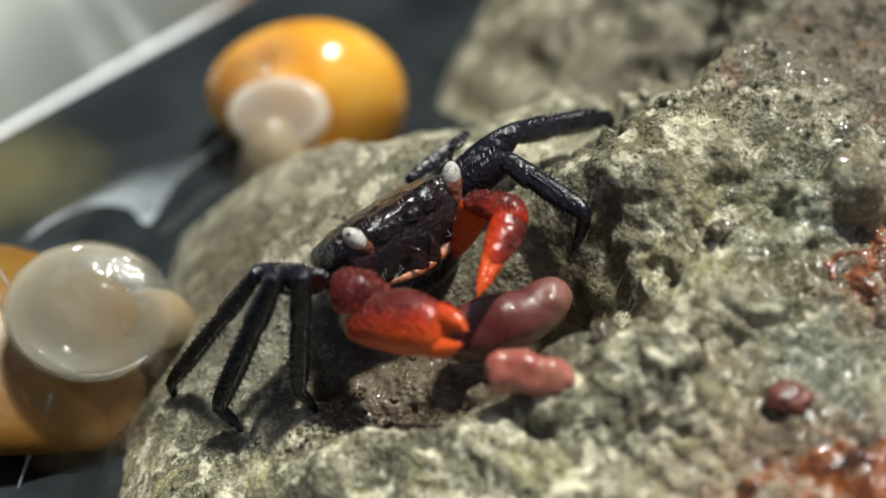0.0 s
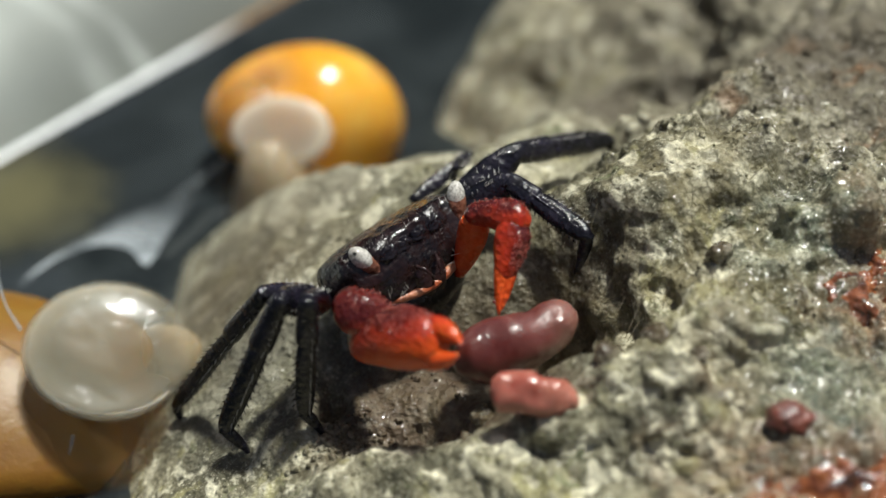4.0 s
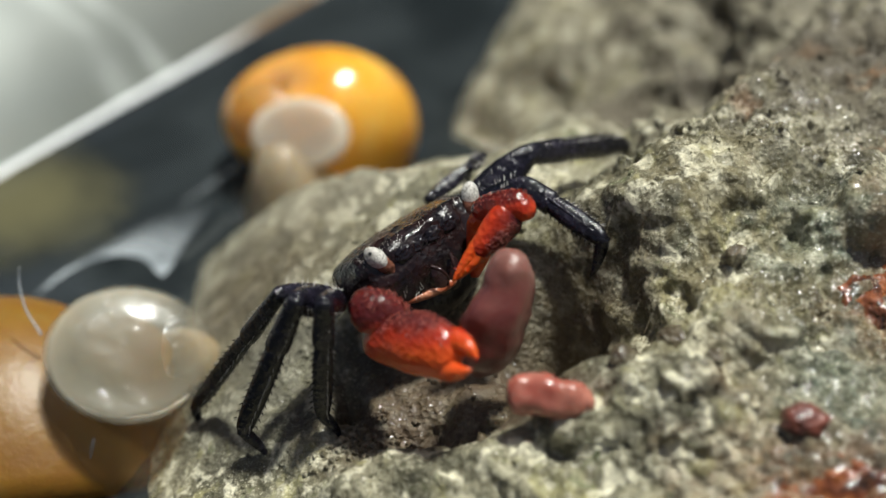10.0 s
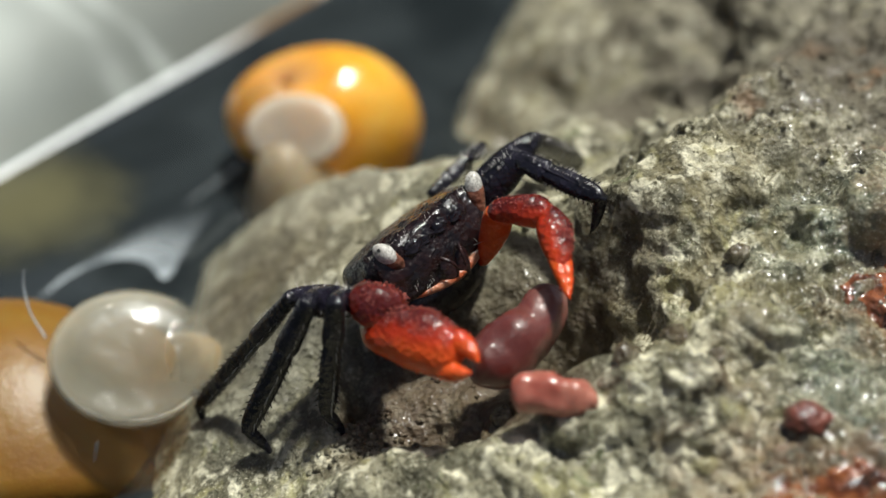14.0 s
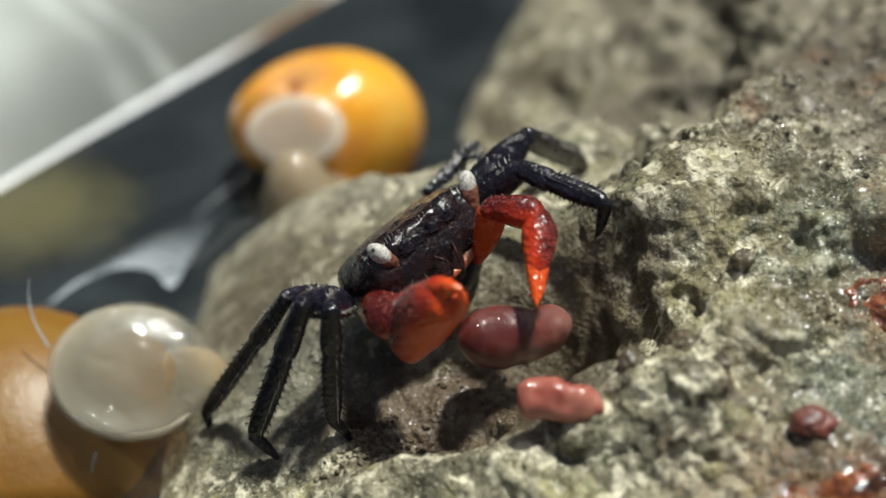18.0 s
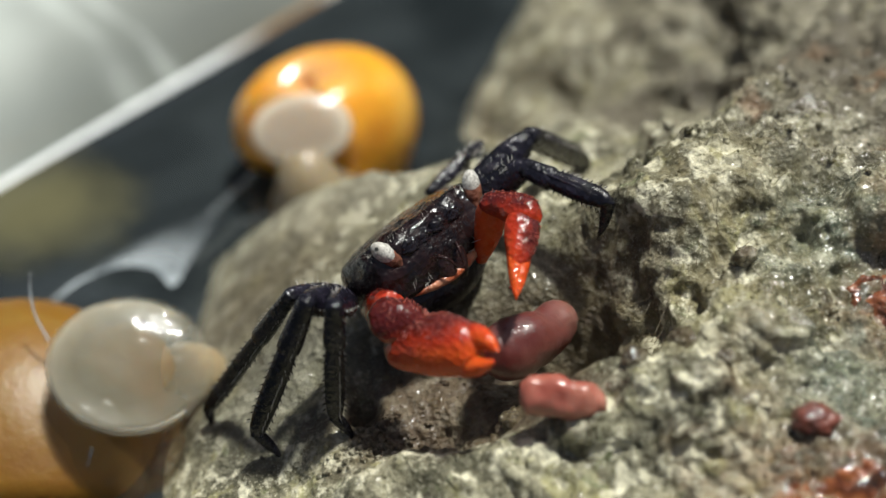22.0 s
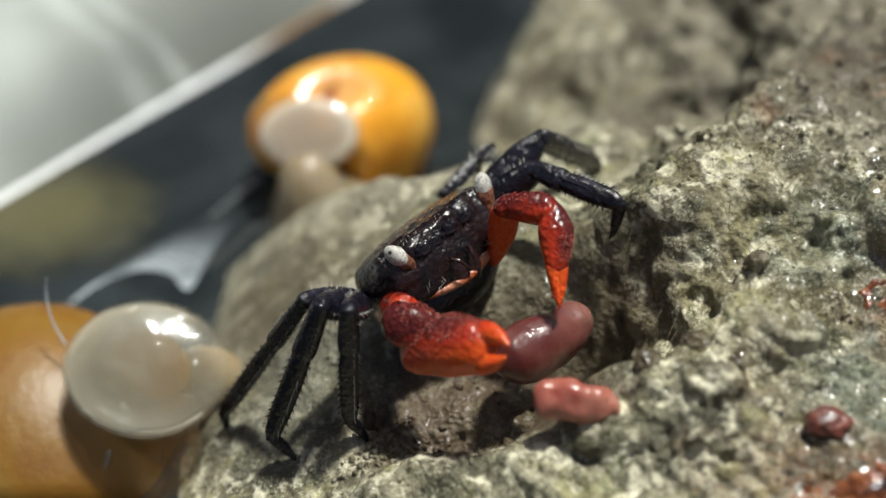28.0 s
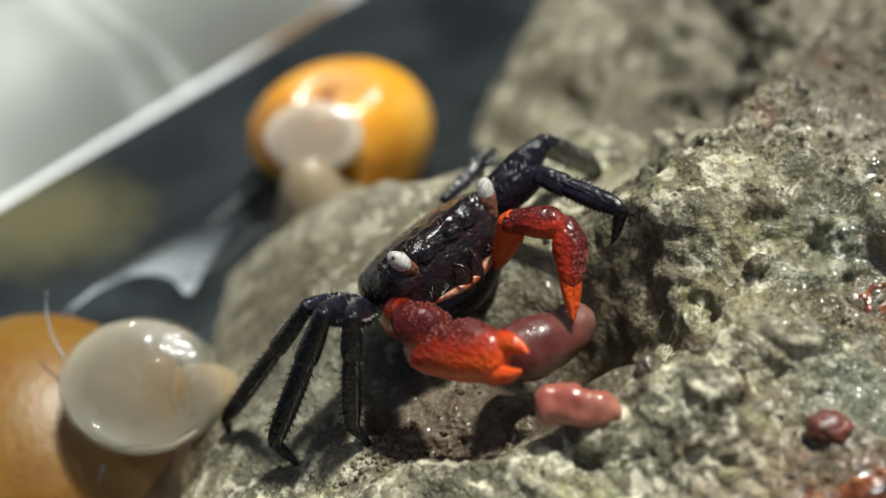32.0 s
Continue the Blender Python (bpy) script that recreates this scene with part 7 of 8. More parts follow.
    walk(leg_l3["merus"], [(0, pose(-0.00680, -0.00275, 0.00685, -130.5, -40.7, -97.8)), (3.5, pose(-0.00680, -0.00275, 0.00685, -112.7, -38.1, -98.2)),
        (5.5, pose(-0.00680, -0.00275, 0.00685, -102.0, -36.7, -98.2)), (9, pose(-0.00680, -0.00275, 0.00685, -92.2, -35.5, -98.2)),
        (9.5, pose(-0.00680, -0.00275, 0.00685, -85.5, -34.7, -98.2)), (10, pose(-0.00680, -0.00275, 0.00685, -94.6, -35.8, -98.3)),
        (10.5, pose(-0.00680, -0.00275, 0.00685, -107.8, -37.5, -98.3)), (11, pose(-0.00680, -0.00275, 0.00685, -113.5, -38.3, -98.4)),
        (11.5, pose(-0.00680, -0.00275, 0.00685, -105.9, -37.4, -98.8)), (12, pose(-0.00680, -0.00275, 0.00685, -106.6, -37.5, -99.0)),
        (12.5, pose(-0.00680, -0.00275, 0.00685, -106.4, -37.5, -99.0)), (13, pose(-0.00680, -0.00275, 0.00685, -104.0, -37.2, -99.0)),
        (13.5, pose(-0.00680, -0.00275, 0.00685, -99.5, -36.6, -99.2)), (14, pose(-0.00680, -0.00275, 0.00685, -94.2, -35.9, -99.2)),
        (14.5, pose(-0.00680, -0.00275, 0.00685, -97.7, -36.4, -99.1)), (16.5, pose(-0.00680, -0.00275, 0.00685, -88.9, -35.2, -99.0)),
        (17, pose(-0.00680, -0.00275, 0.00685, -71.7, -32.9, -99.0)), (17.5, pose(-0.00680, -0.00275, 0.00685, -53.7, -29.8, -99.2)),
        (18, pose(-0.00680, -0.00275, 0.00685, -61.9, -31.3, -99.3)), (19, pose(-0.00680, -0.00275, 0.00685, -71.5, -32.9, -99.1)),
        (21, pose(-0.00680, -0.00275, 0.00685, -67.9, -32.3, -99.2)), (23.5, pose(-0.00680, -0.00275, 0.00685, -71.4, -32.8, -99.3)),
        (24, pose(-0.00680, -0.00275, 0.00685, -58.2, -30.7, -99.2)), (24.5, pose(-0.00680, -0.00275, 0.00685, -61.4, -31.1, -99.4)),
        (25, pose(-0.00680, -0.00275, 0.00685, -65.9, -31.9, -99.4)), (25.5, pose(-0.00680, -0.00275, 0.00685, -65.8, -31.9, -99.4)),
        (27.5, pose(-0.00680, -0.00275, 0.00685, -69.9, -32.6, -99.3)), (30, pose(-0.00680, -0.00275, 0.00685, -61.4, -31.2, -99.3)),
        (32, pose(-0.00680, -0.00275, 0.00685, -64.2, -31.6, -99.6))])
    walk(leg_l3["shank"], [(0, pose(-0.00742, -0.00731, 0.01081, -100.8, 85.9, 166.3)), (3.5, pose(-0.00748, -0.00748, 0.01059, -100.9, 85.5, 165.9)),
        (5.5, pose(-0.00749, -0.00757, 0.01048, -108.1, 86.9, 159.8)), (9, pose(-0.00750, -0.00764, 0.01038, -114.6, 87.6, 153.9)),
        (9.5, pose(-0.00751, -0.00769, 0.01031, -113.1, 87.5, 155.3)), (10, pose(-0.00751, -0.00762, 0.01040, -104.6, 86.3, 162.8)),
        (10.5, pose(-0.00750, -0.00752, 0.01054, -98.6, 84.6, 167.6)), (11, pose(-0.00749, -0.00747, 0.01061, -94.9, 82.6, 169.9)),
        (11.5, pose(-0.00753, -0.00752, 0.01053, -92.3, 80.4, 170.8)), (12, pose(-0.00755, -0.00751, 0.01055, -90.1, 77.9, 171.2)),
        (12.5, pose(-0.00755, -0.00751, 0.01054, -90.3, 78.1, 171.2)), (13, pose(-0.00756, -0.00753, 0.01052, -90.4, 78.3, 171.2)),
        (13.5, pose(-0.00758, -0.00756, 0.01047, -90.6, 78.5, 171.2)), (14, pose(-0.00759, -0.00760, 0.01041, -91.7, 79.8, 171.0)),
        (14.5, pose(-0.00757, -0.00758, 0.01045, -91.5, 79.6, 171.0)), (16.5, pose(-0.00757, -0.00765, 0.01035, -95.1, 82.7, 169.7)),
        (17, pose(-0.00759, -0.00779, 0.01015, -98.3, 84.7, 168.0)), (17.5, pose(-0.00764, -0.00795, 0.00986, -97.4, 85.1, 169.2)),
        (18, pose(-0.00764, -0.00787, 0.01000, -96.4, 84.2, 169.5)), (19, pose(-0.00760, -0.00779, 0.01014, -97.3, 84.3, 168.6)),
        (21, pose(-0.00762, -0.00782, 0.01009, -96.5, 84.0, 169.2)), (23.5, pose(-0.00762, -0.00779, 0.01014, -95.7, 83.4, 169.7)),
        (24, pose(-0.00763, -0.00790, 0.00994, -97.7, 85.0, 168.7)), (24.5, pose(-0.00765, -0.00788, 0.00999, -95.8, 83.9, 169.9)),
        (25, pose(-0.00764, -0.00783, 0.01006, -95.0, 83.3, 170.2)), (25.5, pose(-0.00764, -0.00784, 0.01005, -95.0, 83.3, 170.2)),
        (27.5, pose(-0.00763, -0.00780, 0.01012, -95.3, 83.3, 169.9)), (30, pose(-0.00763, -0.00788, 0.00999, -96.7, 84.4, 169.3)),
        (32, pose(-0.00766, -0.00785, 0.01003, -94.5, 83.0, 170.6))])
    walk(leg_l3["toe"], [(0, pose(-0.00820, -0.00712, -0.00024, 63.2, 55.1, -7.0)), (3.5, pose(-0.00833, -0.00727, -0.00045, 63.2, 55.2, -7.1)),
        (5.5, pose(-0.00805, -0.00736, -0.00058, 63.3, 54.8, -6.8)), (9, pose(-0.00792, -0.00744, -0.00069, 63.3, 54.6, -6.6)),
        (9.5, pose(-0.00796, -0.00748, -0.00076, 63.3, 55.0, -6.9)), (10, pose(-0.00820, -0.00741, -0.00065, 63.2, 55.4, -7.3)),
        (10.5, pose(-0.00852, -0.00729, -0.00048, 62.9, 56.4, -8.2)), (11, pose(-0.00889, -0.00722, -0.00038, 62.6, 57.4, -9.1)),
        (11.5, pose(-0.00936, -0.00722, -0.00039, 62.4, 58.3, -10.0)), (12, pose(-0.00985, -0.00715, -0.00028, 62.2, 58.9, -10.6)),
        (12.5, pose(-0.00981, -0.00716, -0.00029, 62.1, 59.1, -10.8)), (13, pose(-0.00978, -0.00718, -0.00033, 62.1, 58.9, -10.6)),
        (13.5, pose(-0.00976, -0.00722, -0.00039, 62.0, 59.2, -11.0)), (14, pose(-0.00952, -0.00730, -0.00049, 62.1, 58.9, -10.6)),
        (14.5, pose(-0.00956, -0.00726, -0.00045, 62.0, 59.2, -10.9)), (16.5, pose(-0.00895, -0.00740, -0.00064, 62.0, 59.2, -10.9)),
        (17, pose(-0.00860, -0.00757, -0.00088, 62.1, 59.0, -10.7)), (17.5, pose(-0.00857, -0.00777, -0.00117, 62.1, 59.1, -10.8)),
        (18, pose(-0.00874, -0.00767, -0.00102, 62.1, 59.1, -10.8)), (19, pose(-0.00869, -0.00757, -0.00088, 62.1, 59.0, -10.7)),
        (21, pose(-0.00876, -0.00760, -0.00093, 62.1, 59.1, -10.8)), (23.5, pose(-0.00887, -0.00756, -0.00087, 62.0, 59.4, -11.1)),
        (24, pose(-0.00859, -0.00771, -0.00109, 62.0, 59.2, -11.0)), (24.5, pose(-0.00880, -0.00767, -0.00103, 62.1, 58.9, -10.6)),
        (25, pose(-0.00893, -0.00761, -0.00094, 62.0, 59.4, -11.1)), (25.5, pose(-0.00892, -0.00761, -0.00095, 61.9, 59.4, -11.2)),
        (27.5, pose(-0.00891, -0.00757, -0.00089, 62.0, 59.4, -11.1)), (30, pose(-0.00870, -0.00767, -0.00103, 62.1, 59.0, -10.8)),
        (32, pose(-0.00899, -0.00763, -0.00097, 62.0, 59.3, -11.1))])
    walk(leg_r1["merus"], [(0, pose(0.00374, 0.00836, 0.00878, 47.0, -32.7, 26.7)), (3.5, pose(0.00374, 0.00836, 0.00878, 47.3, -33.7, 26.2)),
        (5.5, pose(0.00374, 0.00836, 0.00878, 47.2, -33.1, 26.5)), (9, pose(0.00374, 0.00836, 0.00878, 47.1, -33.0, 26.5)),
        (9.5, pose(0.00374, 0.00836, 0.00878, 47.0, -32.4, 26.8)), (10, pose(0.00374, 0.00836, 0.00878, 47.0, -32.7, 26.7)),
        (10.5, pose(0.00374, 0.00836, 0.00878, 46.9, -32.1, 26.9)), (11, pose(0.00374, 0.00836, 0.00878, 46.9, -31.7, 27.0)),
        (11.5, pose(0.00374, 0.00836, 0.00878, 47.0, -32.3, 26.8)), (12, pose(0.00374, 0.00836, 0.00878, 49.2, -41.6, 23.7)),
        (12.5, pose(0.00374, 0.00836, 0.00878, 48.5, -39.2, 24.6)), (13, pose(0.00374, 0.00836, 0.00878, 48.1, -37.6, 25.0)),
        (13.5, pose(0.00374, 0.00836, 0.00878, 47.7, -34.8, 25.5)), (14, pose(0.00374, 0.00836, 0.00878, 48.2, -30.6, 24.4)),
        (14.5, pose(0.00374, 0.00836, 0.00878, 48.2, -30.6, 24.4)), (16.5, pose(0.00374, 0.00836, 0.00878, 47.8, -31.4, 25.3)),
        (17, pose(0.00374, 0.00836, 0.00878, 47.8, -31.4, 25.3)), (17.5, pose(0.00374, 0.00836, 0.00878, 47.8, -31.4, 25.3)),
        (18, pose(0.00374, 0.00836, 0.00878, 47.8, -31.4, 25.3)), (19, pose(0.00374, 0.00836, 0.00878, 47.8, -31.4, 25.3)),
        (21, pose(0.00374, 0.00836, 0.00878, 47.8, -31.4, 25.3)), (23.5, pose(0.00374, 0.00836, 0.00878, 47.8, -31.4, 25.3)),
        (24, pose(0.00374, 0.00836, 0.00878, 47.8, -31.4, 25.3)), (24.5, pose(0.00374, 0.00836, 0.00878, 47.8, -31.4, 25.3)),
        (25, pose(0.00374, 0.00836, 0.00878, 47.8, -31.4, 25.3)), (25.5, pose(0.00374, 0.00836, 0.00878, 47.8, -31.4, 25.3)),
        (27.5, pose(0.00374, 0.00836, 0.00878, 47.8, -31.4, 25.3)), (30, pose(0.00374, 0.00836, 0.00878, 47.8, -31.4, 25.3)),
        (32, pose(0.00374, 0.00836, 0.00878, 47.8, -31.4, 25.3))])
    walk(leg_r1["shank"], [(0, pose(0.00862, 0.01082, 0.01229, 55.5, 15.7, 45.7)), (3.5, pose(0.00859, 0.01075, 0.01238, 57.0, 17.4, 45.4)),
        (5.5, pose(0.00861, 0.01079, 0.01233, 56.6, 16.9, 45.2)), (9, pose(0.00861, 0.01080, 0.01231, 56.6, 16.8, 45.1)),
        (9.5, pose(0.00864, 0.01084, 0.01226, 57.6, 17.7, 44.0)), (10, pose(0.00862, 0.01082, 0.01229, 58.1, 18.2, 43.9)),
        (10.5, pose(0.00864, 0.01085, 0.01223, 59.2, 19.2, 42.8)), (11, pose(0.00866, 0.01087, 0.01220, 60.7, 20.8, 41.6)),
        (11.5, pose(0.00864, 0.01084, 0.01225, 62.9, 23.2, 40.7)), (12, pose(0.00819, 0.01031, 0.01309, 61.6, 21.6, 39.3)),
        (12.5, pose(0.00832, 0.01045, 0.01289, 61.2, 21.1, 39.0)), (13, pose(0.00841, 0.01054, 0.01274, 60.3, 20.1, 40.1)),
        (13.5, pose(0.00855, 0.01066, 0.01249, 74.5, 32.2, 53.1)), (14, pose(0.00893, 0.01072, 0.01215, 87.3, 37.2, 62.4)),
        (14.5, pose(0.00893, 0.01072, 0.01215, 87.6, 37.4, 61.8)), (16.5, pose(0.00906, 0.01088, 0.01238, 86.2, 37.4, 59.2)),
        (17, pose(0.00906, 0.01088, 0.01238, 86.1, 37.8, 57.3)), (17.5, pose(0.00906, 0.01088, 0.01238, 88.5, 39.4, 56.0)),
        (18, pose(0.00906, 0.01088, 0.01238, 88.2, 38.8, 57.5)), (19, pose(0.00906, 0.01088, 0.01238, 86.6, 37.9, 57.9)),
        (21, pose(0.00906, 0.01088, 0.01238, 87.5, 38.4, 57.8)), (23.5, pose(0.00906, 0.01088, 0.01238, 88.0, 38.7, 57.7)),
        (24, pose(0.00906, 0.01088, 0.01238, 87.9, 39.2, 55.9)), (24.5, pose(0.00906, 0.01088, 0.01238, 88.5, 38.7, 58.5)),
        (25, pose(0.00906, 0.01088, 0.01238, 89.1, 39.2, 57.7)), (25.5, pose(0.00906, 0.01088, 0.01238, 89.1, 39.2, 57.5)),
        (27.5, pose(0.00906, 0.01088, 0.01238, 88.4, 38.8, 57.9)), (30, pose(0.00906, 0.01088, 0.01238, 88.1, 38.8, 57.5)),
        (32, pose(0.00906, 0.01088, 0.01238, 89.7, 39.3, 58.3))])
    walk(leg_r1["toe"], [(0, pose(0.01730, 0.01969, 0.00879, 87.9, 61.7, 19.7)), (3.5, pose(0.01723, 0.01951, 0.00853, 88.0, 61.8, 19.7)),
        (5.5, pose(0.01730, 0.01955, 0.00858, 87.7, 61.5, 19.8)), (9, pose(0.01732, 0.01954, 0.00858, 87.6, 61.2, 19.8)),
        (9.5, pose(0.01747, 0.01938, 0.00834, 87.8, 61.6, 19.8)), (10, pose(0.01744, 0.01931, 0.00825, 88.1, 62.0, 19.7)),
        (10.5, pose(0.01757, 0.01913, 0.00799, 88.8, 62.9, 19.7)), (11, pose(0.01768, 0.01888, 0.00763, 89.6, 63.9, 19.6)),
        (11.5, pose(0.01763, 0.01856, 0.00718, 90.3, 64.8, 19.6)), (12, pose(0.01747, 0.01790, 0.00835, 65.6, 71.8, -13.6)),
        (12.5, pose(0.01766, 0.01802, 0.00824, 61.9, 74.0, -19.0)), (13, pose(0.01767, 0.01833, 0.00831, 57.8, 75.6, -24.4)),
        (13.5, pose(0.01510, 0.01938, 0.00562, 42.8, 39.5, -33.9)), (14, pose(0.01369, 0.01982, 0.00435, 154.8, 72.0, 71.2)),
        (14.5, pose(0.01377, 0.01974, 0.00431, 155.7, 72.1, 71.8)), (16.5, pose(0.01430, 0.01968, 0.00454, 155.8, 72.1, 71.9)),
        (17, pose(0.01456, 0.01945, 0.00447, 155.1, 72.1, 71.4)), (17.5, pose(0.01463, 0.01914, 0.00419, 155.4, 72.1, 71.7)),
        (18, pose(0.01445, 0.01936, 0.00429, 155.3, 72.1, 71.6)), (19, pose(0.01447, 0.01950, 0.00445, 155.1, 72.1, 71.4)),
        (21, pose(0.01444, 0.01943, 0.00437, 155.4, 72.1, 71.6)), (23.5, pose(0.01444, 0.01938, 0.00432, 156.2, 72.2, 72.3)),
        (24, pose(0.01467, 0.01916, 0.00423, 155.8, 72.1, 71.9)), (24.5, pose(0.01432, 0.01946, 0.00431, 154.8, 72.0, 71.2)),
        (25, pose(0.01440, 0.01932, 0.00423, 156.3, 72.2, 72.3)), (25.5, pose(0.01442, 0.01931, 0.00422, 156.4, 72.2, 72.4)),
        (27.5, pose(0.01440, 0.01939, 0.00430, 156.2, 72.2, 72.2)), (30, pose(0.01447, 0.01936, 0.00430, 155.2, 72.1, 71.5)),
        (32, pose(0.01431, 0.01937, 0.00421, 156.1, 72.2, 72.2))])
    walk(leg_r2["merus"], [(0, pose(0.00397, 0.00713, 0.00876, 62.3, -39.2, -1.6)), (3.5, pose(0.00397, 0.00713, 0.00876, 62.5, -38.4, -2.7)),
        (5.5, pose(0.00397, 0.00713, 0.00876, 62.6, -37.5, -3.6)), (9, pose(0.00397, 0.00713, 0.00876, 62.7, -37.0, -4.3)),
        (9.5, pose(0.00397, 0.00713, 0.00876, 62.9, -35.1, -6.3)), (10, pose(0.00397, 0.00713, 0.00876, 62.9, -35.5, -6.0)),
        (10.5, pose(0.00397, 0.00713, 0.00876, 62.9, -34.4, -7.1)), (11, pose(0.00397, 0.00713, 0.00876, 63.2, -33.2, -9.1)),
        (11.5, pose(0.00397, 0.00713, 0.00876, 64.5, -29.2, -19.3)), (12, pose(0.00397, 0.00713, 0.00876, 55.1, -46.4, 15.3)),
        (12.5, pose(0.00397, 0.00713, 0.00876, 56.8, -45.4, 12.0)), (13, pose(0.00397, 0.00713, 0.00876, 57.2, -45.1, 11.2)),
        (13.5, pose(0.00397, 0.00713, 0.00876, 58.8, -44.0, 8.0)), (14, pose(0.00397, 0.00713, 0.00876, 59.4, -43.6, 6.8)),
        (14.5, pose(0.00397, 0.00713, 0.00876, 59.8, -43.2, 5.8)), (16.5, pose(0.00397, 0.00713, 0.00876, 62.4, -39.0, -1.9)),
        (17, pose(0.00397, 0.00713, 0.00876, 63.0, -36.2, -5.6)), (17.5, pose(0.00397, 0.00713, 0.00876, 63.1, -33.9, -8.2)),
        (18, pose(0.00397, 0.00713, 0.00876, 63.0, -36.2, -5.6)), (19, pose(0.00397, 0.00713, 0.00876, 62.9, -36.9, -4.7)),
        (21, pose(0.00397, 0.00713, 0.00876, 62.9, -36.8, -4.9)), (23.5, pose(0.00397, 0.00713, 0.00876, 62.9, -36.7, -5.0)),
        (24, pose(0.00397, 0.00713, 0.00876, 63.1, -33.9, -8.2)), (24.5, pose(0.00397, 0.00713, 0.00876, 62.8, -37.4, -4.1)),
        (25, pose(0.00397, 0.00713, 0.00876, 63.0, -36.5, -5.2)), (25.5, pose(0.00397, 0.00713, 0.00876, 63.0, -36.4, -5.4)),
        (27.5, pose(0.00397, 0.00713, 0.00876, 62.9, -36.9, -4.8)), (30, pose(0.00397, 0.00713, 0.00876, 63.0, -36.1, -5.7)),
        (32, pose(0.00397, 0.00713, 0.00876, 62.8, -37.2, -4.4))])
    walk(leg_r2["shank"], [(0, pose(0.00805, 0.00701, 0.01209, 43.0, 10.6, -41.1)), (3.5, pose(0.00809, 0.00693, 0.01202, 41.9, 12.0, -42.3)),
        (5.5, pose(0.00813, 0.00686, 0.01196, 42.6, 11.4, -41.3)), (9, pose(0.00816, 0.00681, 0.01192, 42.9, 11.2, -40.9)),
        (9.5, pose(0.00825, 0.00665, 0.01178, 42.7, 11.8, -40.9)), (10, pose(0.00823, 0.00668, 0.01181, 42.1, 12.5, -41.7)),
        (10.5, pose(0.00828, 0.00659, 0.01174, 41.4, 13.4, -42.5)), (11, pose(0.00832, 0.00643, 0.01164, 40.1, 12.7, -45.0)),
        (11.5, pose(0.00831, 0.00561, 0.01133, 41.7, 0.6, -50.8)), (12, pose(0.00747, 0.00808, 0.01257, 41.9, 4.8, -47.0)),
        (12.5, pose(0.00758, 0.00790, 0.01251, 42.5, 4.6, -46.1)), (13, pose(0.00761, 0.00785, 0.01249, 43.4, 3.5, -45.4)),
        (13.5, pose(0.00772, 0.00765, 0.01242, 43.2, 4.5, -44.9)), (14, pose(0.00775, 0.00757, 0.01239, 43.9, 4.1, -44.0)),
        (14.5, pose(0.00779, 0.00751, 0.01236, 43.9, 4.4, -43.8)), (16.5, pose(0.00806, 0.00699, 0.01207, 45.8, 3.8, -40.3)),
        (17, pose(0.00820, 0.00671, 0.01186, 46.6, 3.5, -38.7)), (17.5, pose(0.00829, 0.00650, 0.01169, 46.1, 4.6, -39.0)),
        (18, pose(0.00819, 0.00672, 0.01187, 45.7, 4.6, -39.9)), (19, pose(0.00816, 0.00678, 0.01192, 46.2, 3.8, -39.3)),
        (21, pose(0.00817, 0.00677, 0.01191, 45.8, 4.3, -39.8)), (23.5, pose(0.00817, 0.00675, 0.01190, 45.6, 4.6, -40.0)),
        (24, pose(0.00829, 0.00650, 0.01169, 46.3, 4.3, -38.8)), (24.5, pose(0.00814, 0.00682, 0.01195, 45.3, 4.8, -40.5)),
        (25, pose(0.00818, 0.00674, 0.01189, 45.1, 5.2, -40.5)), (25.5, pose(0.00819, 0.00673, 0.01188, 45.2, 5.2, -40.5)),
        (27.5, pose(0.00816, 0.00678, 0.01192, 45.4, 4.8, -40.3)), (30, pose(0.00820, 0.00670, 0.01186, 45.8, 4.5, -39.7)),
        (32, pose(0.00815, 0.00681, 0.01194, 44.8, 5.5, -41.1))])
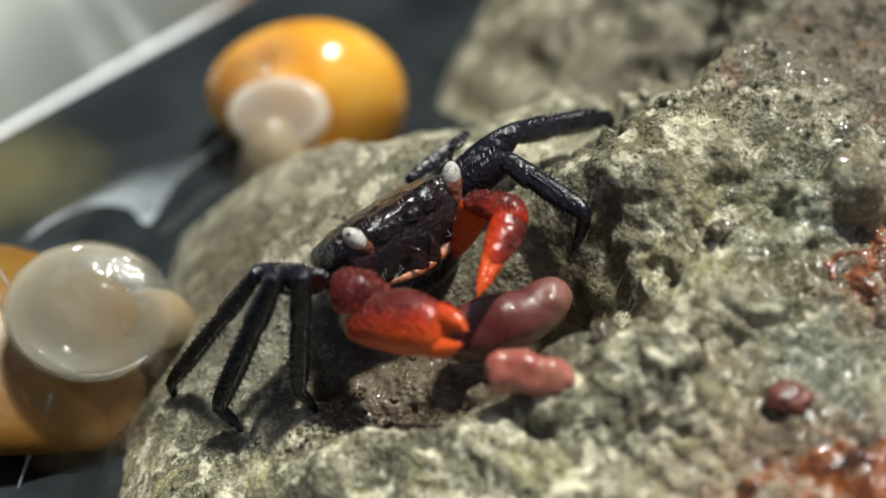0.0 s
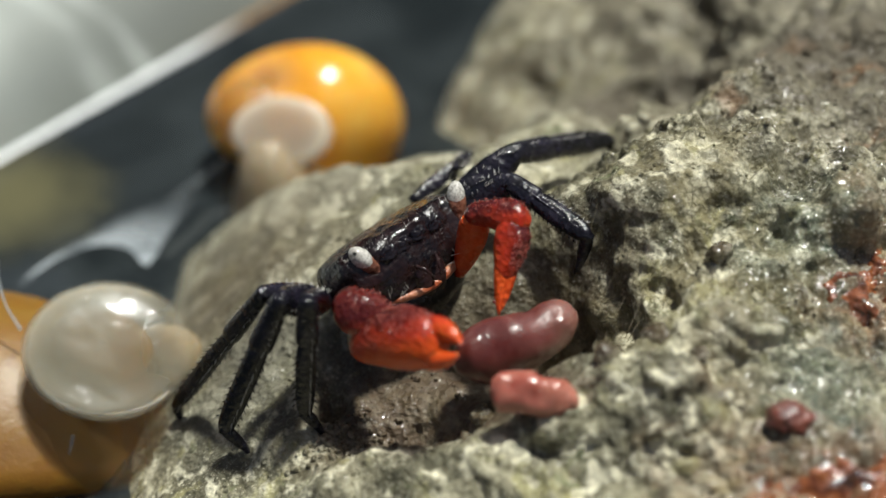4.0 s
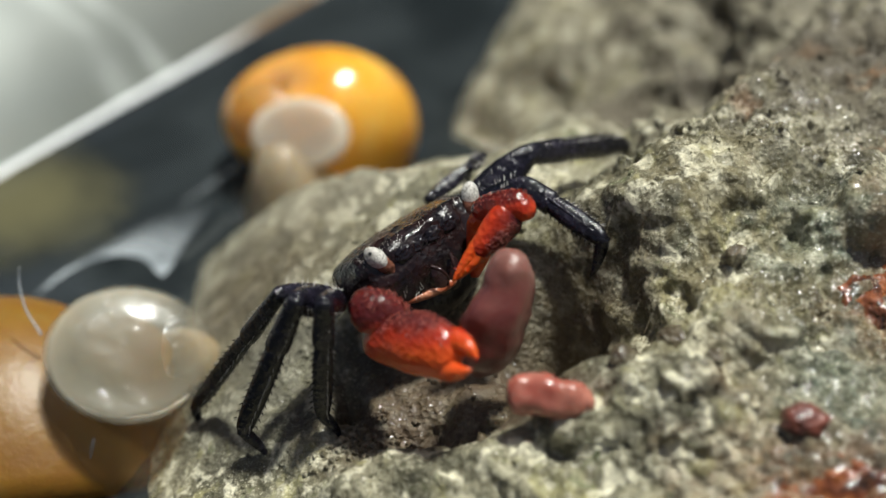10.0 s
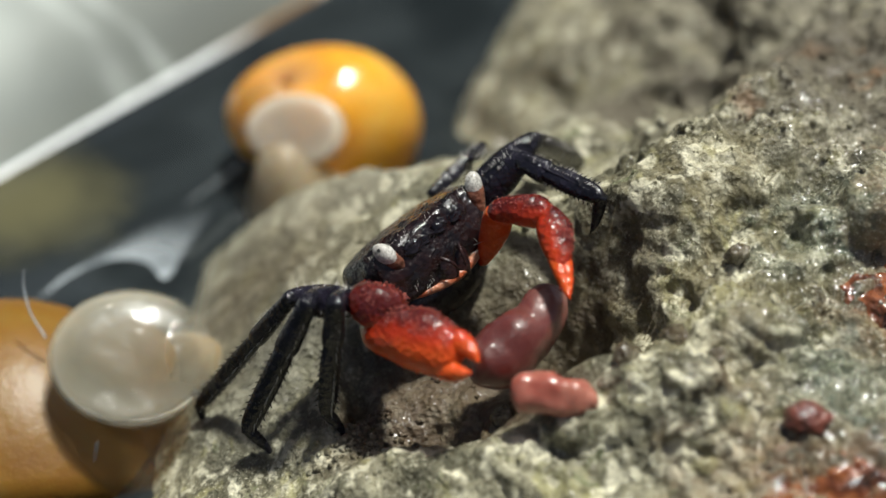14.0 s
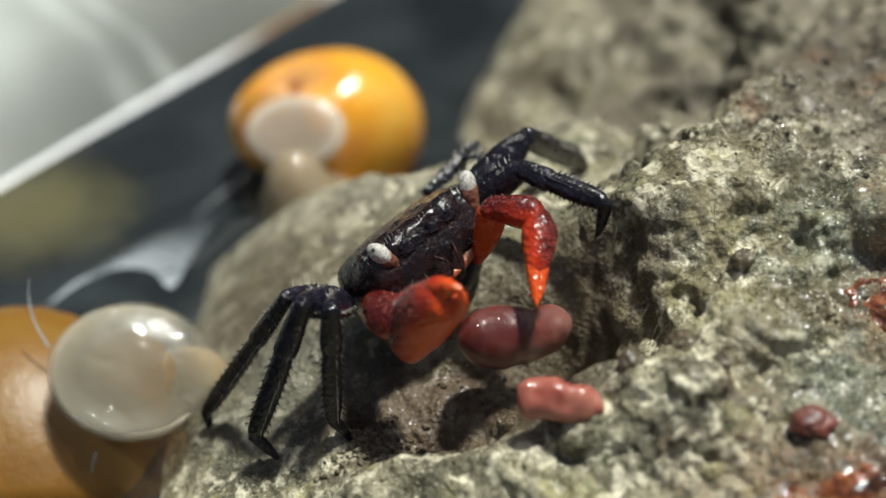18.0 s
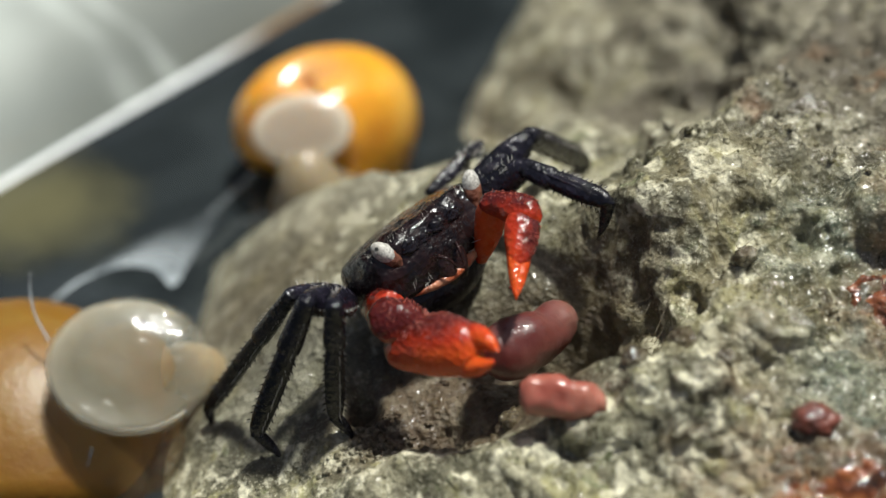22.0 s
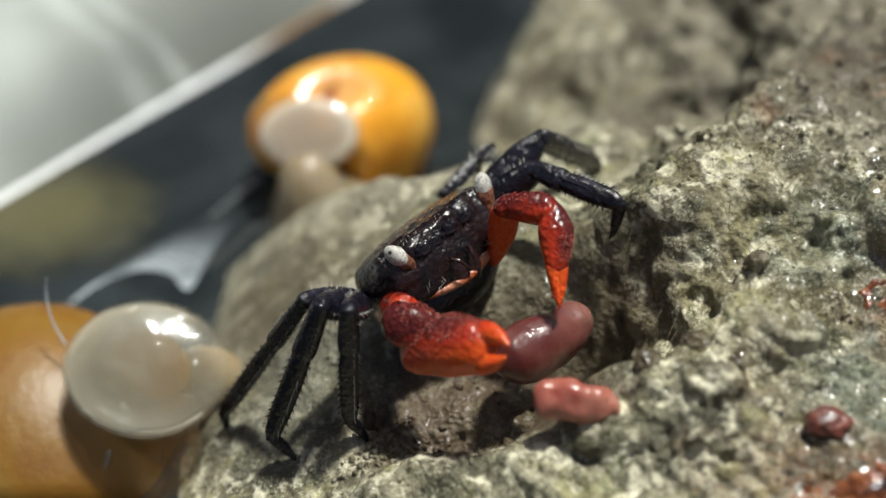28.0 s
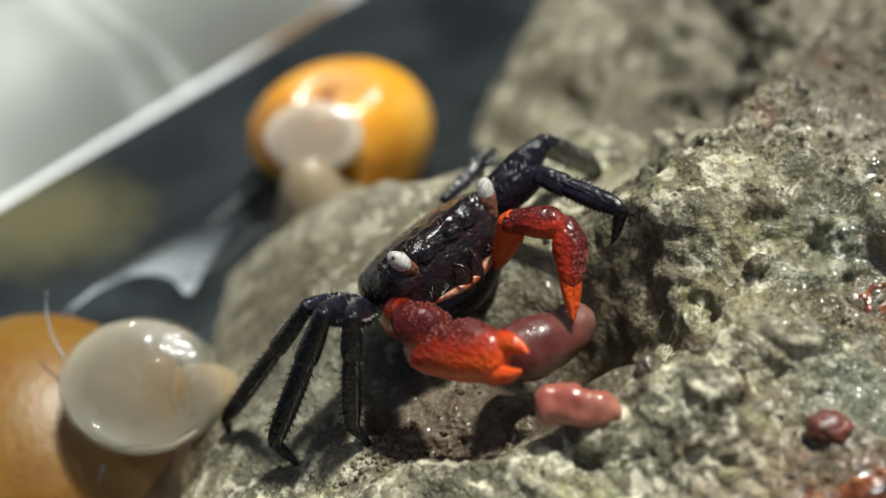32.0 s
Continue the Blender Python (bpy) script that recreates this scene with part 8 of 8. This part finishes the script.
    walk(leg_r2["toe"], [(0, pose(0.01415, 0.00169, 0.01056, -51.9, 74.1, -149.7)), (3.5, pose(0.01406, 0.00151, 0.01031, -52.1, 74.0, -150.0)),
        (5.5, pose(0.01421, 0.00153, 0.01033, -51.3, 74.3, -149.0)), (9, pose(0.01428, 0.00152, 0.01032, -50.9, 74.5, -148.4)),
        (9.5, pose(0.01435, 0.00137, 0.01010, -51.6, 74.2, -149.4)), (10, pose(0.01424, 0.00132, 0.01003, -52.4, 73.8, -150.4)),
        (10.5, pose(0.01419, 0.00117, 0.00983, -54.0, 73.0, -152.6)), (11, pose(0.01401, 0.00074, 0.00982, -49.4, 74.5, -146.7)),
        (11.5, pose(0.01351, -0.00078, 0.01124, -91.8, 75.3, 167.6)), (12, pose(0.01308, 0.00208, 0.01188, -66.8, 77.5, -164.4)),
        (12.5, pose(0.01328, 0.00197, 0.01185, -74.3, 76.9, -172.9)), (13, pose(0.01339, 0.00199, 0.01198, -81.7, 76.4, 178.9)),
        (13.5, pose(0.01353, 0.00185, 0.01178, -81.7, 76.0, 178.6)), (14, pose(0.01367, 0.00186, 0.01179, -81.7, 76.4, 178.8)),
        (14.5, pose(0.01372, 0.00182, 0.01173, -81.7, 76.1, 178.7)), (16.5, pose(0.01434, 0.00167, 0.01153, -81.7, 76.1, 178.7)),
        (17, pose(0.01462, 0.00156, 0.01137, -81.7, 76.3, 178.8)), (17.5, pose(0.01468, 0.00133, 0.01104, -81.7, 76.2, 178.7)),
        (18, pose(0.01450, 0.00145, 0.01121, -81.7, 76.2, 178.7)), (19, pose(0.01453, 0.00157, 0.01138, -81.7, 76.3, 178.8)),
        (21, pose(0.01449, 0.00151, 0.01129, -81.7, 76.2, 178.7)), (23.5, pose(0.01447, 0.00147, 0.01124, -81.7, 75.9, 178.6)),
        (24, pose(0.01470, 0.00135, 0.01107, -81.7, 76.0, 178.6)), (24.5, pose(0.01439, 0.00149, 0.01126, -81.7, 76.4, 178.8)),
        (25, pose(0.01442, 0.00140, 0.01115, -81.7, 75.9, 178.5)), (25.5, pose(0.01443, 0.00139, 0.01113, -81.7, 75.8, 178.5)),
        (27.5, pose(0.01443, 0.00146, 0.01122, -81.7, 75.9, 178.6)), (30, pose(0.01452, 0.00145, 0.01121, -81.7, 76.2, 178.8)),
        (32, pose(0.01433, 0.00141, 0.01115, -81.7, 75.9, 178.6))])
    # the hind leg stays folded on the body
    walk(leg_r3["merus"], [(0, pose(0.00043, 0.01130, 0.00774, 41.6, -17.4, 40.1)), (3.5, pose(0.00043, 0.01130, 0.00774, 41.6, -17.4, 40.1)),
        (5.5, pose(0.00043, 0.01130, 0.00774, 41.6, -17.4, 40.1)), (9, pose(0.00043, 0.01130, 0.00774, 41.6, -17.4, 40.1)),
        (9.5, pose(0.00043, 0.01130, 0.00774, 41.6, -17.4, 40.1)), (10, pose(0.00043, 0.01130, 0.00774, 41.6, -17.4, 40.1)),
        (10.5, pose(0.00043, 0.01130, 0.00774, 41.6, -17.4, 40.1)), (11, pose(0.00043, 0.01130, 0.00774, 41.6, -17.4, 40.1)),
        (11.5, pose(0.00043, 0.01130, 0.00774, 41.6, -17.4, 40.1)), (12, pose(0.00043, 0.01130, 0.00774, 41.6, -17.4, 40.1)),
        (12.5, pose(0.00043, 0.01130, 0.00774, 41.6, -17.4, 40.1)), (13, pose(0.00043, 0.01130, 0.00774, 41.6, -17.4, 40.1)),
        (13.5, pose(0.00043, 0.01130, 0.00774, 41.6, -17.4, 40.1)), (14, pose(0.00043, 0.01130, 0.00774, 41.6, -17.4, 40.1)),
        (14.5, pose(0.00043, 0.01130, 0.00774, 41.6, -17.4, 40.1)), (16.5, pose(0.00043, 0.01130, 0.00774, 41.6, -17.4, 40.1)),
        (17, pose(0.00043, 0.01130, 0.00774, 41.6, -17.4, 40.1)), (17.5, pose(0.00043, 0.01130, 0.00774, 41.6, -17.4, 40.1)),
        (18, pose(0.00043, 0.01130, 0.00774, 41.6, -17.4, 40.1)), (19, pose(0.00043, 0.01130, 0.00774, 41.6, -17.4, 40.1)),
        (21, pose(0.00043, 0.01130, 0.00774, 41.6, -17.4, 40.1)), (23.5, pose(0.00043, 0.01130, 0.00774, 41.6, -17.4, 40.1)),
        (24, pose(0.00043, 0.01130, 0.00774, 41.6, -17.4, 40.1)), (24.5, pose(0.00043, 0.01130, 0.00774, 41.6, -17.4, 40.1)),
        (25, pose(0.00043, 0.01130, 0.00774, 41.6, -17.4, 40.1)), (25.5, pose(0.00043, 0.01130, 0.00774, 41.6, -17.4, 40.1)),
        (27.5, pose(0.00043, 0.01130, 0.00774, 41.6, -17.4, 40.1)), (30, pose(0.00043, 0.01130, 0.00774, 41.6, -17.4, 40.1)),
        (32, pose(0.00043, 0.01130, 0.00774, 41.6, -17.4, 40.1))])
    walk(leg_r3["shank"], [(0, pose(0.00483, 0.01500, 0.00954, -34.6, -20.3, -102.6)), (3.5, pose(0.00483, 0.01500, 0.00954, -34.6, -20.3, -102.6)),
        (5.5, pose(0.00483, 0.01500, 0.00954, -34.6, -20.3, -102.6)), (9, pose(0.00483, 0.01500, 0.00954, -34.6, -20.3, -102.6)),
        (9.5, pose(0.00483, 0.01500, 0.00954, -34.6, -20.3, -102.6)), (10, pose(0.00483, 0.01500, 0.00954, -34.6, -20.3, -102.6)),
        (10.5, pose(0.00483, 0.01500, 0.00954, -34.6, -20.3, -102.6)), (11, pose(0.00483, 0.01500, 0.00954, -34.6, -20.3, -102.6)),
        (11.5, pose(0.00483, 0.01500, 0.00954, -34.6, -20.3, -102.6)), (12, pose(0.00483, 0.01500, 0.00954, -34.6, -20.3, -102.6)),
        (12.5, pose(0.00483, 0.01500, 0.00954, -34.6, -20.3, -102.6)), (13, pose(0.00483, 0.01500, 0.00954, -34.6, -20.3, -102.6)),
        (13.5, pose(0.00483, 0.01500, 0.00954, -34.6, -20.3, -102.6)), (14, pose(0.00483, 0.01500, 0.00954, -34.6, -20.3, -102.6)),
        (14.5, pose(0.00483, 0.01500, 0.00954, -34.6, -20.3, -102.6)), (16.5, pose(0.00483, 0.01500, 0.00954, -34.6, -20.3, -102.6)),
        (17, pose(0.00483, 0.01500, 0.00954, -34.6, -20.3, -102.6)), (17.5, pose(0.00483, 0.01500, 0.00954, -34.6, -20.3, -102.6)),
        (18, pose(0.00483, 0.01500, 0.00954, -34.6, -20.3, -102.6)), (19, pose(0.00483, 0.01500, 0.00954, -34.6, -20.3, -102.6)),
        (21, pose(0.00483, 0.01500, 0.00954, -34.6, -20.3, -102.6)), (23.5, pose(0.00483, 0.01500, 0.00954, -34.6, -20.3, -102.6)),
        (24, pose(0.00483, 0.01500, 0.00954, -34.6, -20.3, -102.6)), (24.5, pose(0.00483, 0.01500, 0.00954, -34.6, -20.3, -102.6)),
        (25, pose(0.00483, 0.01500, 0.00954, -34.6, -20.3, -102.6)), (25.5, pose(0.00483, 0.01500, 0.00954, -34.6, -20.3, -102.6)),
        (27.5, pose(0.00483, 0.01500, 0.00954, -34.6, -20.3, -102.6)), (30, pose(0.00483, 0.01500, 0.00954, -34.6, -20.3, -102.6)),
        (32, pose(0.00483, 0.01500, 0.00954, -34.6, -20.3, -102.6))])
    walk(leg_r3["toe"], [(0, pose(0.00374, 0.01015, 0.01139, -158.7, 48.7, 96.3)), (3.5, pose(0.00374, 0.01015, 0.01139, -158.7, 48.7, 96.3)),
        (5.5, pose(0.00374, 0.01015, 0.01139, -158.7, 48.7, 96.3)), (9, pose(0.00374, 0.01015, 0.01139, -158.7, 48.7, 96.3)),
        (9.5, pose(0.00374, 0.01015, 0.01139, -158.7, 48.7, 96.3)), (10, pose(0.00374, 0.01015, 0.01139, -158.7, 48.7, 96.3)),
        (10.5, pose(0.00374, 0.01015, 0.01139, -158.7, 48.7, 96.3)), (11, pose(0.00374, 0.01015, 0.01139, -158.7, 48.7, 96.3)),
        (11.5, pose(0.00374, 0.01015, 0.01139, -158.7, 48.7, 96.3)), (12, pose(0.00374, 0.01015, 0.01139, -158.7, 48.7, 96.3)),
        (12.5, pose(0.00374, 0.01015, 0.01139, -158.7, 48.7, 96.3)), (13, pose(0.00374, 0.01015, 0.01139, -158.7, 48.7, 96.3)),
        (13.5, pose(0.00374, 0.01015, 0.01139, -158.7, 48.7, 96.3)), (14, pose(0.00374, 0.01015, 0.01139, -158.7, 48.7, 96.3)),
        (14.5, pose(0.00374, 0.01015, 0.01139, -158.7, 48.7, 96.3)), (16.5, pose(0.00374, 0.01015, 0.01139, -158.7, 48.7, 96.3)),
        (17, pose(0.00374, 0.01015, 0.01139, -158.7, 48.7, 96.3)), (17.5, pose(0.00374, 0.01015, 0.01139, -158.7, 48.7, 96.3)),
        (18, pose(0.00374, 0.01015, 0.01139, -158.7, 48.7, 96.3)), (19, pose(0.00374, 0.01015, 0.01139, -158.7, 48.7, 96.3)),
        (21, pose(0.00374, 0.01015, 0.01139, -158.7, 48.7, 96.3)), (23.5, pose(0.00374, 0.01015, 0.01139, -158.7, 48.7, 96.3)),
        (24, pose(0.00374, 0.01015, 0.01139, -158.7, 48.7, 96.3)), (24.5, pose(0.00374, 0.01015, 0.01139, -158.7, 48.7, 96.3)),
        (25, pose(0.00374, 0.01015, 0.01139, -158.7, 48.7, 96.3)), (25.5, pose(0.00374, 0.01015, 0.01139, -158.7, 48.7, 96.3)),
        (27.5, pose(0.00374, 0.01015, 0.01139, -158.7, 48.7, 96.3)), (30, pose(0.00374, 0.01015, 0.01139, -158.7, 48.7, 96.3)),
        (32, pose(0.00374, 0.01015, 0.01139, -158.7, 48.7, 96.3))])
    walk(food, [(0, pose(0.00091, -0.00832, 0.01751, 52.2, -12.7, 16.2)), (3.5, pose(0.00116, -0.00939, 0.01825, 51.6, -10.9, 18.9)),
        (5.5, pose(0.00105, -0.00951, 0.01847, 51.4, -9.4, 20.4)), (9, pose(0.00096, -0.00981, 0.01883, 52.3, -12.7, 15.9)),
        (9.5, pose(0.00141, -0.01010, 0.01882, 46.1, -2.8, 40.5)), (10, pose(0.00079, -0.01029, 0.01865, 37.0, -58.9, 43.9)),
        (10.5, pose(0.00060, -0.01062, 0.01865, 32.5, -60.1, 49.9)), (11, pose(0.00107, -0.01062, 0.01804, 17.1, -54.7, 69.0)),
        (11.5, pose(0.00084, -0.01047, 0.01835, 27.5, -59.6, 56.1)), (12, pose(0.00075, -0.01080, 0.01835, 31.2, -57.6, 51.3)),
        (12.5, pose(0.00087, -0.01107, 0.01812, 30.0, -4.8, 63.5)), (13, pose(0.00111, -0.01133, 0.01865, 37.2, -10.1, 51.2)),
        (13.5, pose(0.00084, -0.01142, 0.01859, 38.5, -17.6, 45.3)), (14, pose(0.00097, -0.01144, 0.01869, 39.1, -17.2, 44.6)),
        (14.5, pose(0.00105, -0.01125, 0.01894, 40.0, -12.3, 45.5)), (16.5, pose(0.00140, -0.00874, 0.01923, 49.0, 6.8, 45.3)),
        (17, pose(0.00074, -0.00799, 0.01977, 56.4, 14.1, 36.5)), (17.5, pose(-0.00027, -0.00766, 0.02009, 57.6, 14.5, 27.7)),
        (18, pose(-0.00044, -0.00776, 0.01987, 57.3, 14.0, 28.5)), (18.5, pose(0.00020, -0.00827, 0.01931, 55.2, 11.4, 34.3)),
        (19, pose(0.00049, -0.00871, 0.01856, 50.0, 4.0, 38.9)), (20, pose(0.00088, -0.00875, 0.01859, 49.8, 6.0, 42.1)),
        (21, pose(0.00099, -0.00886, 0.01826, 49.0, 5.6, 43.5)), (23, pose(0.00094, -0.00876, 0.01868, 49.6, 5.7, 42.1)),
        (25, pose(0.00042, -0.00898, 0.01785, 48.9, -2.8, 33.6)), (27.5, pose(0.00090, -0.00935, 0.01844, 48.0, 2.8, 42.4)),
        (28, pose(0.00109, -0.00920, 0.01880, 48.0, 3.6, 43.1)), (30, pose(0.00085, -0.00932, 0.01927, 49.0, 4.1, 41.4)),
        (32, pose(0.00090, -0.00903, 0.01948, 50.2, 5.2, 40.0))])
    walk(finger_a, [(0, at(6.3, 0.75, 0, 0, 0, 8)), (0.5, at(6.3, 0.75, 0, 0, 0, 8)), (1, at(6.3, 0.75, 0, 0, 0, 4)), (1.5, at(6.3, 0.75, 0, 0, 0, 0)), (3.5, at(6.3, 0.75, 0, 0, 0, 2)), (5.5, at(6.3, 0.75, 0, 0, 0, 6)), (6.5, at(6.3, 0.75, 0, 0, 0, 4)), (7, at(6.3, 0.75, 0, 0, 0, 22)), (7.5, at(6.3, 0.75, 0, 0, 0, 22)), (8, at(6.3, 0.75, 0, 0, 0, 24)), (8.5, at(6.3, 0.75, 0, 0, 0, 6)), (9, at(6.3, 0.75, 0, 0, 0, -4)), (9.5, at(6.3, 0.75, 0, 0, 0, 4)), (11, at(6.3, 0.75, 0, 0, 0, 6)), (14.5, at(6.3, 0.75, 0, 0, 0, 4)), (16.5, at(6.3, 0.75, 0, 0, 0, -6)), (19, at(6.3, 0.75, 0, 0, 0, -8)), (19.5, at(6.3, 0.75, 0, 0, 0, -4)), (20, at(6.3, 0.75, 0, 0, 0, 12)), (20.5, at(6.3, 0.75, 0, 0, 0, 4)), (22.5, at(6.3, 0.75, 0, 0, 0, 2)), (23, at(6.3, 0.75, 0, 0, 0, 20)), (23.5, at(6.3, 0.75, 0, 0, 0, 0)), (27.5, at(6.3, 0.75, 0, 0, 0, 0)), (28, at(6.3, 0.75, 0, 0, 0, 4)), (28.6, at(6.3, 0.75, 0, 0, 0, 10)), (29.6, at(6.3, 0.75, 0, 0, 0, 4)), (31, at(6.3, 0.75, 0, 0, 0, 6)), (31.3, at(6.3, 0.75, 0, 0, 0, 10)), (31.6, at(6.3, 0.75, 0, 0, 0, 22)), (32, at(6.3, 0.75, 0, 0, 0, 14))])
    walk(shell_a, [(0, facing(-1.4, 3.0, -2.0, (-0.320, -0.495, 0.810), (0.300, -0.545, -0.778))), (9, facing(-1.4, 3.0, -2.0, (-0.300, -0.464, 0.837), (0.300, -0.545, -0.778))), (14.5, facing(-1.4, 3.0, -2.0, (-0.250, -0.393, 0.886), (0.300, -0.545, -0.778))), (19, facing(-1.4, 3.0, -2.0, (-0.150, -0.340, 0.909), (0.300, -0.545, -0.778))), (23, facing(-1.4, 3.0, -2.0, (0.030, -0.295, 0.939), (0.300, -0.545, -0.778))), (28, facing(-1.4, 3.0, -2.0, (0.120, -0.418, 0.903), (0.300, -0.545, -0.778))), (32, facing(-1.4, 3.0, -2.0, (0.080, -0.418, 0.903), (0.300, -0.545, -0.778)))])
    walk(sole_a, [(0, facing(-2.18, -8.00, 3.49, (-0.1, -0.75, 0.65))), (6, facing(-1.24, -7.66, 3.97, (-0.1, -0.75, 0.65))), (9, facing(-0.88, -7.59, 4.07, (-0.1, -0.75, 0.65))), (13, facing(-1.47, -7.46, 4.26, (-0.1, -0.75, 0.65))), (20, facing(-2.88, -6.99, 4.93, (-0.1, -0.75, 0.65))), (25, facing(-2.76, -6.99, 4.93, (-0.1, -0.75, 0.65))), (32, facing(-2.18, -6.92, 5.03, (-0.1, -0.75, 0.65)))])
    walk(snail_a, [(0, pose(-0.01483, 0.04852, 0.00541, 0, 0, 0.0)), (6, pose(-0.01532, 0.04852, 0.00541, 0, 0, -2.0)), (13, pose(-0.01544, 0.04852, 0.00541, 0, 0, -3.0)), (19, pose(-0.01563, 0.04852, 0.00541, 0, 0, 4.0)), (23, pose(-0.01593, 0.04852, 0.00541, 0, 0, 10.0)), (28, pose(-0.01606, 0.04852, 0.00541, 0, 0, 3.0)), (32, pose(-0.01606, 0.04852, 0.00541, 0, 0, 4.0))])
    # the added water reflection slides along with the snail
    walk(slime, [(0, at(0, 0, 0)), (1.5, at(0, -1.0, 0)), (3.5, at(0, -2.8, 0)), (6, at(0, -3.6, 0)), (13, at(0, -5.0, 0)), (20, at(0, -5.6, 0)), (23, at(0, -5.6, 0)), (28, at(0, -5.4, 0)), (32, at(0, -5.4, 0))])
    walk(snail_b, [(0, pose(-0.03132, 0.00182, 0.01195, 0, 0, 0.0)), (2, pose(-0.03122, 0.00161, 0.01164, 0, 0, 0.6)), (3.5, pose(-0.03061, 0.00107, 0.01087, 0, 0, 4.5)), (6, pose(-0.02990, 0.00082, 0.01052, 0, 0, 9.0)), (9, pose(-0.03028, 0.00088, 0.01060, 0, 0, 6.6)), (13, pose(-0.03028, 0.00074, 0.01040, 0, 0, 6.6)), (19, pose(-0.03108, 0.00039, 0.00990, 0, 0, 1.5)), (23, pose(-0.03132, 0.00058, 0.01017, 0, 0, 0.0)), (28, pose(-0.03122, 0.00061, 0.01021, 0, 0, 0.6)), (32, pose(-0.03174, 0.00012, 0.00951, 0, 0, -2.7))])


motions()
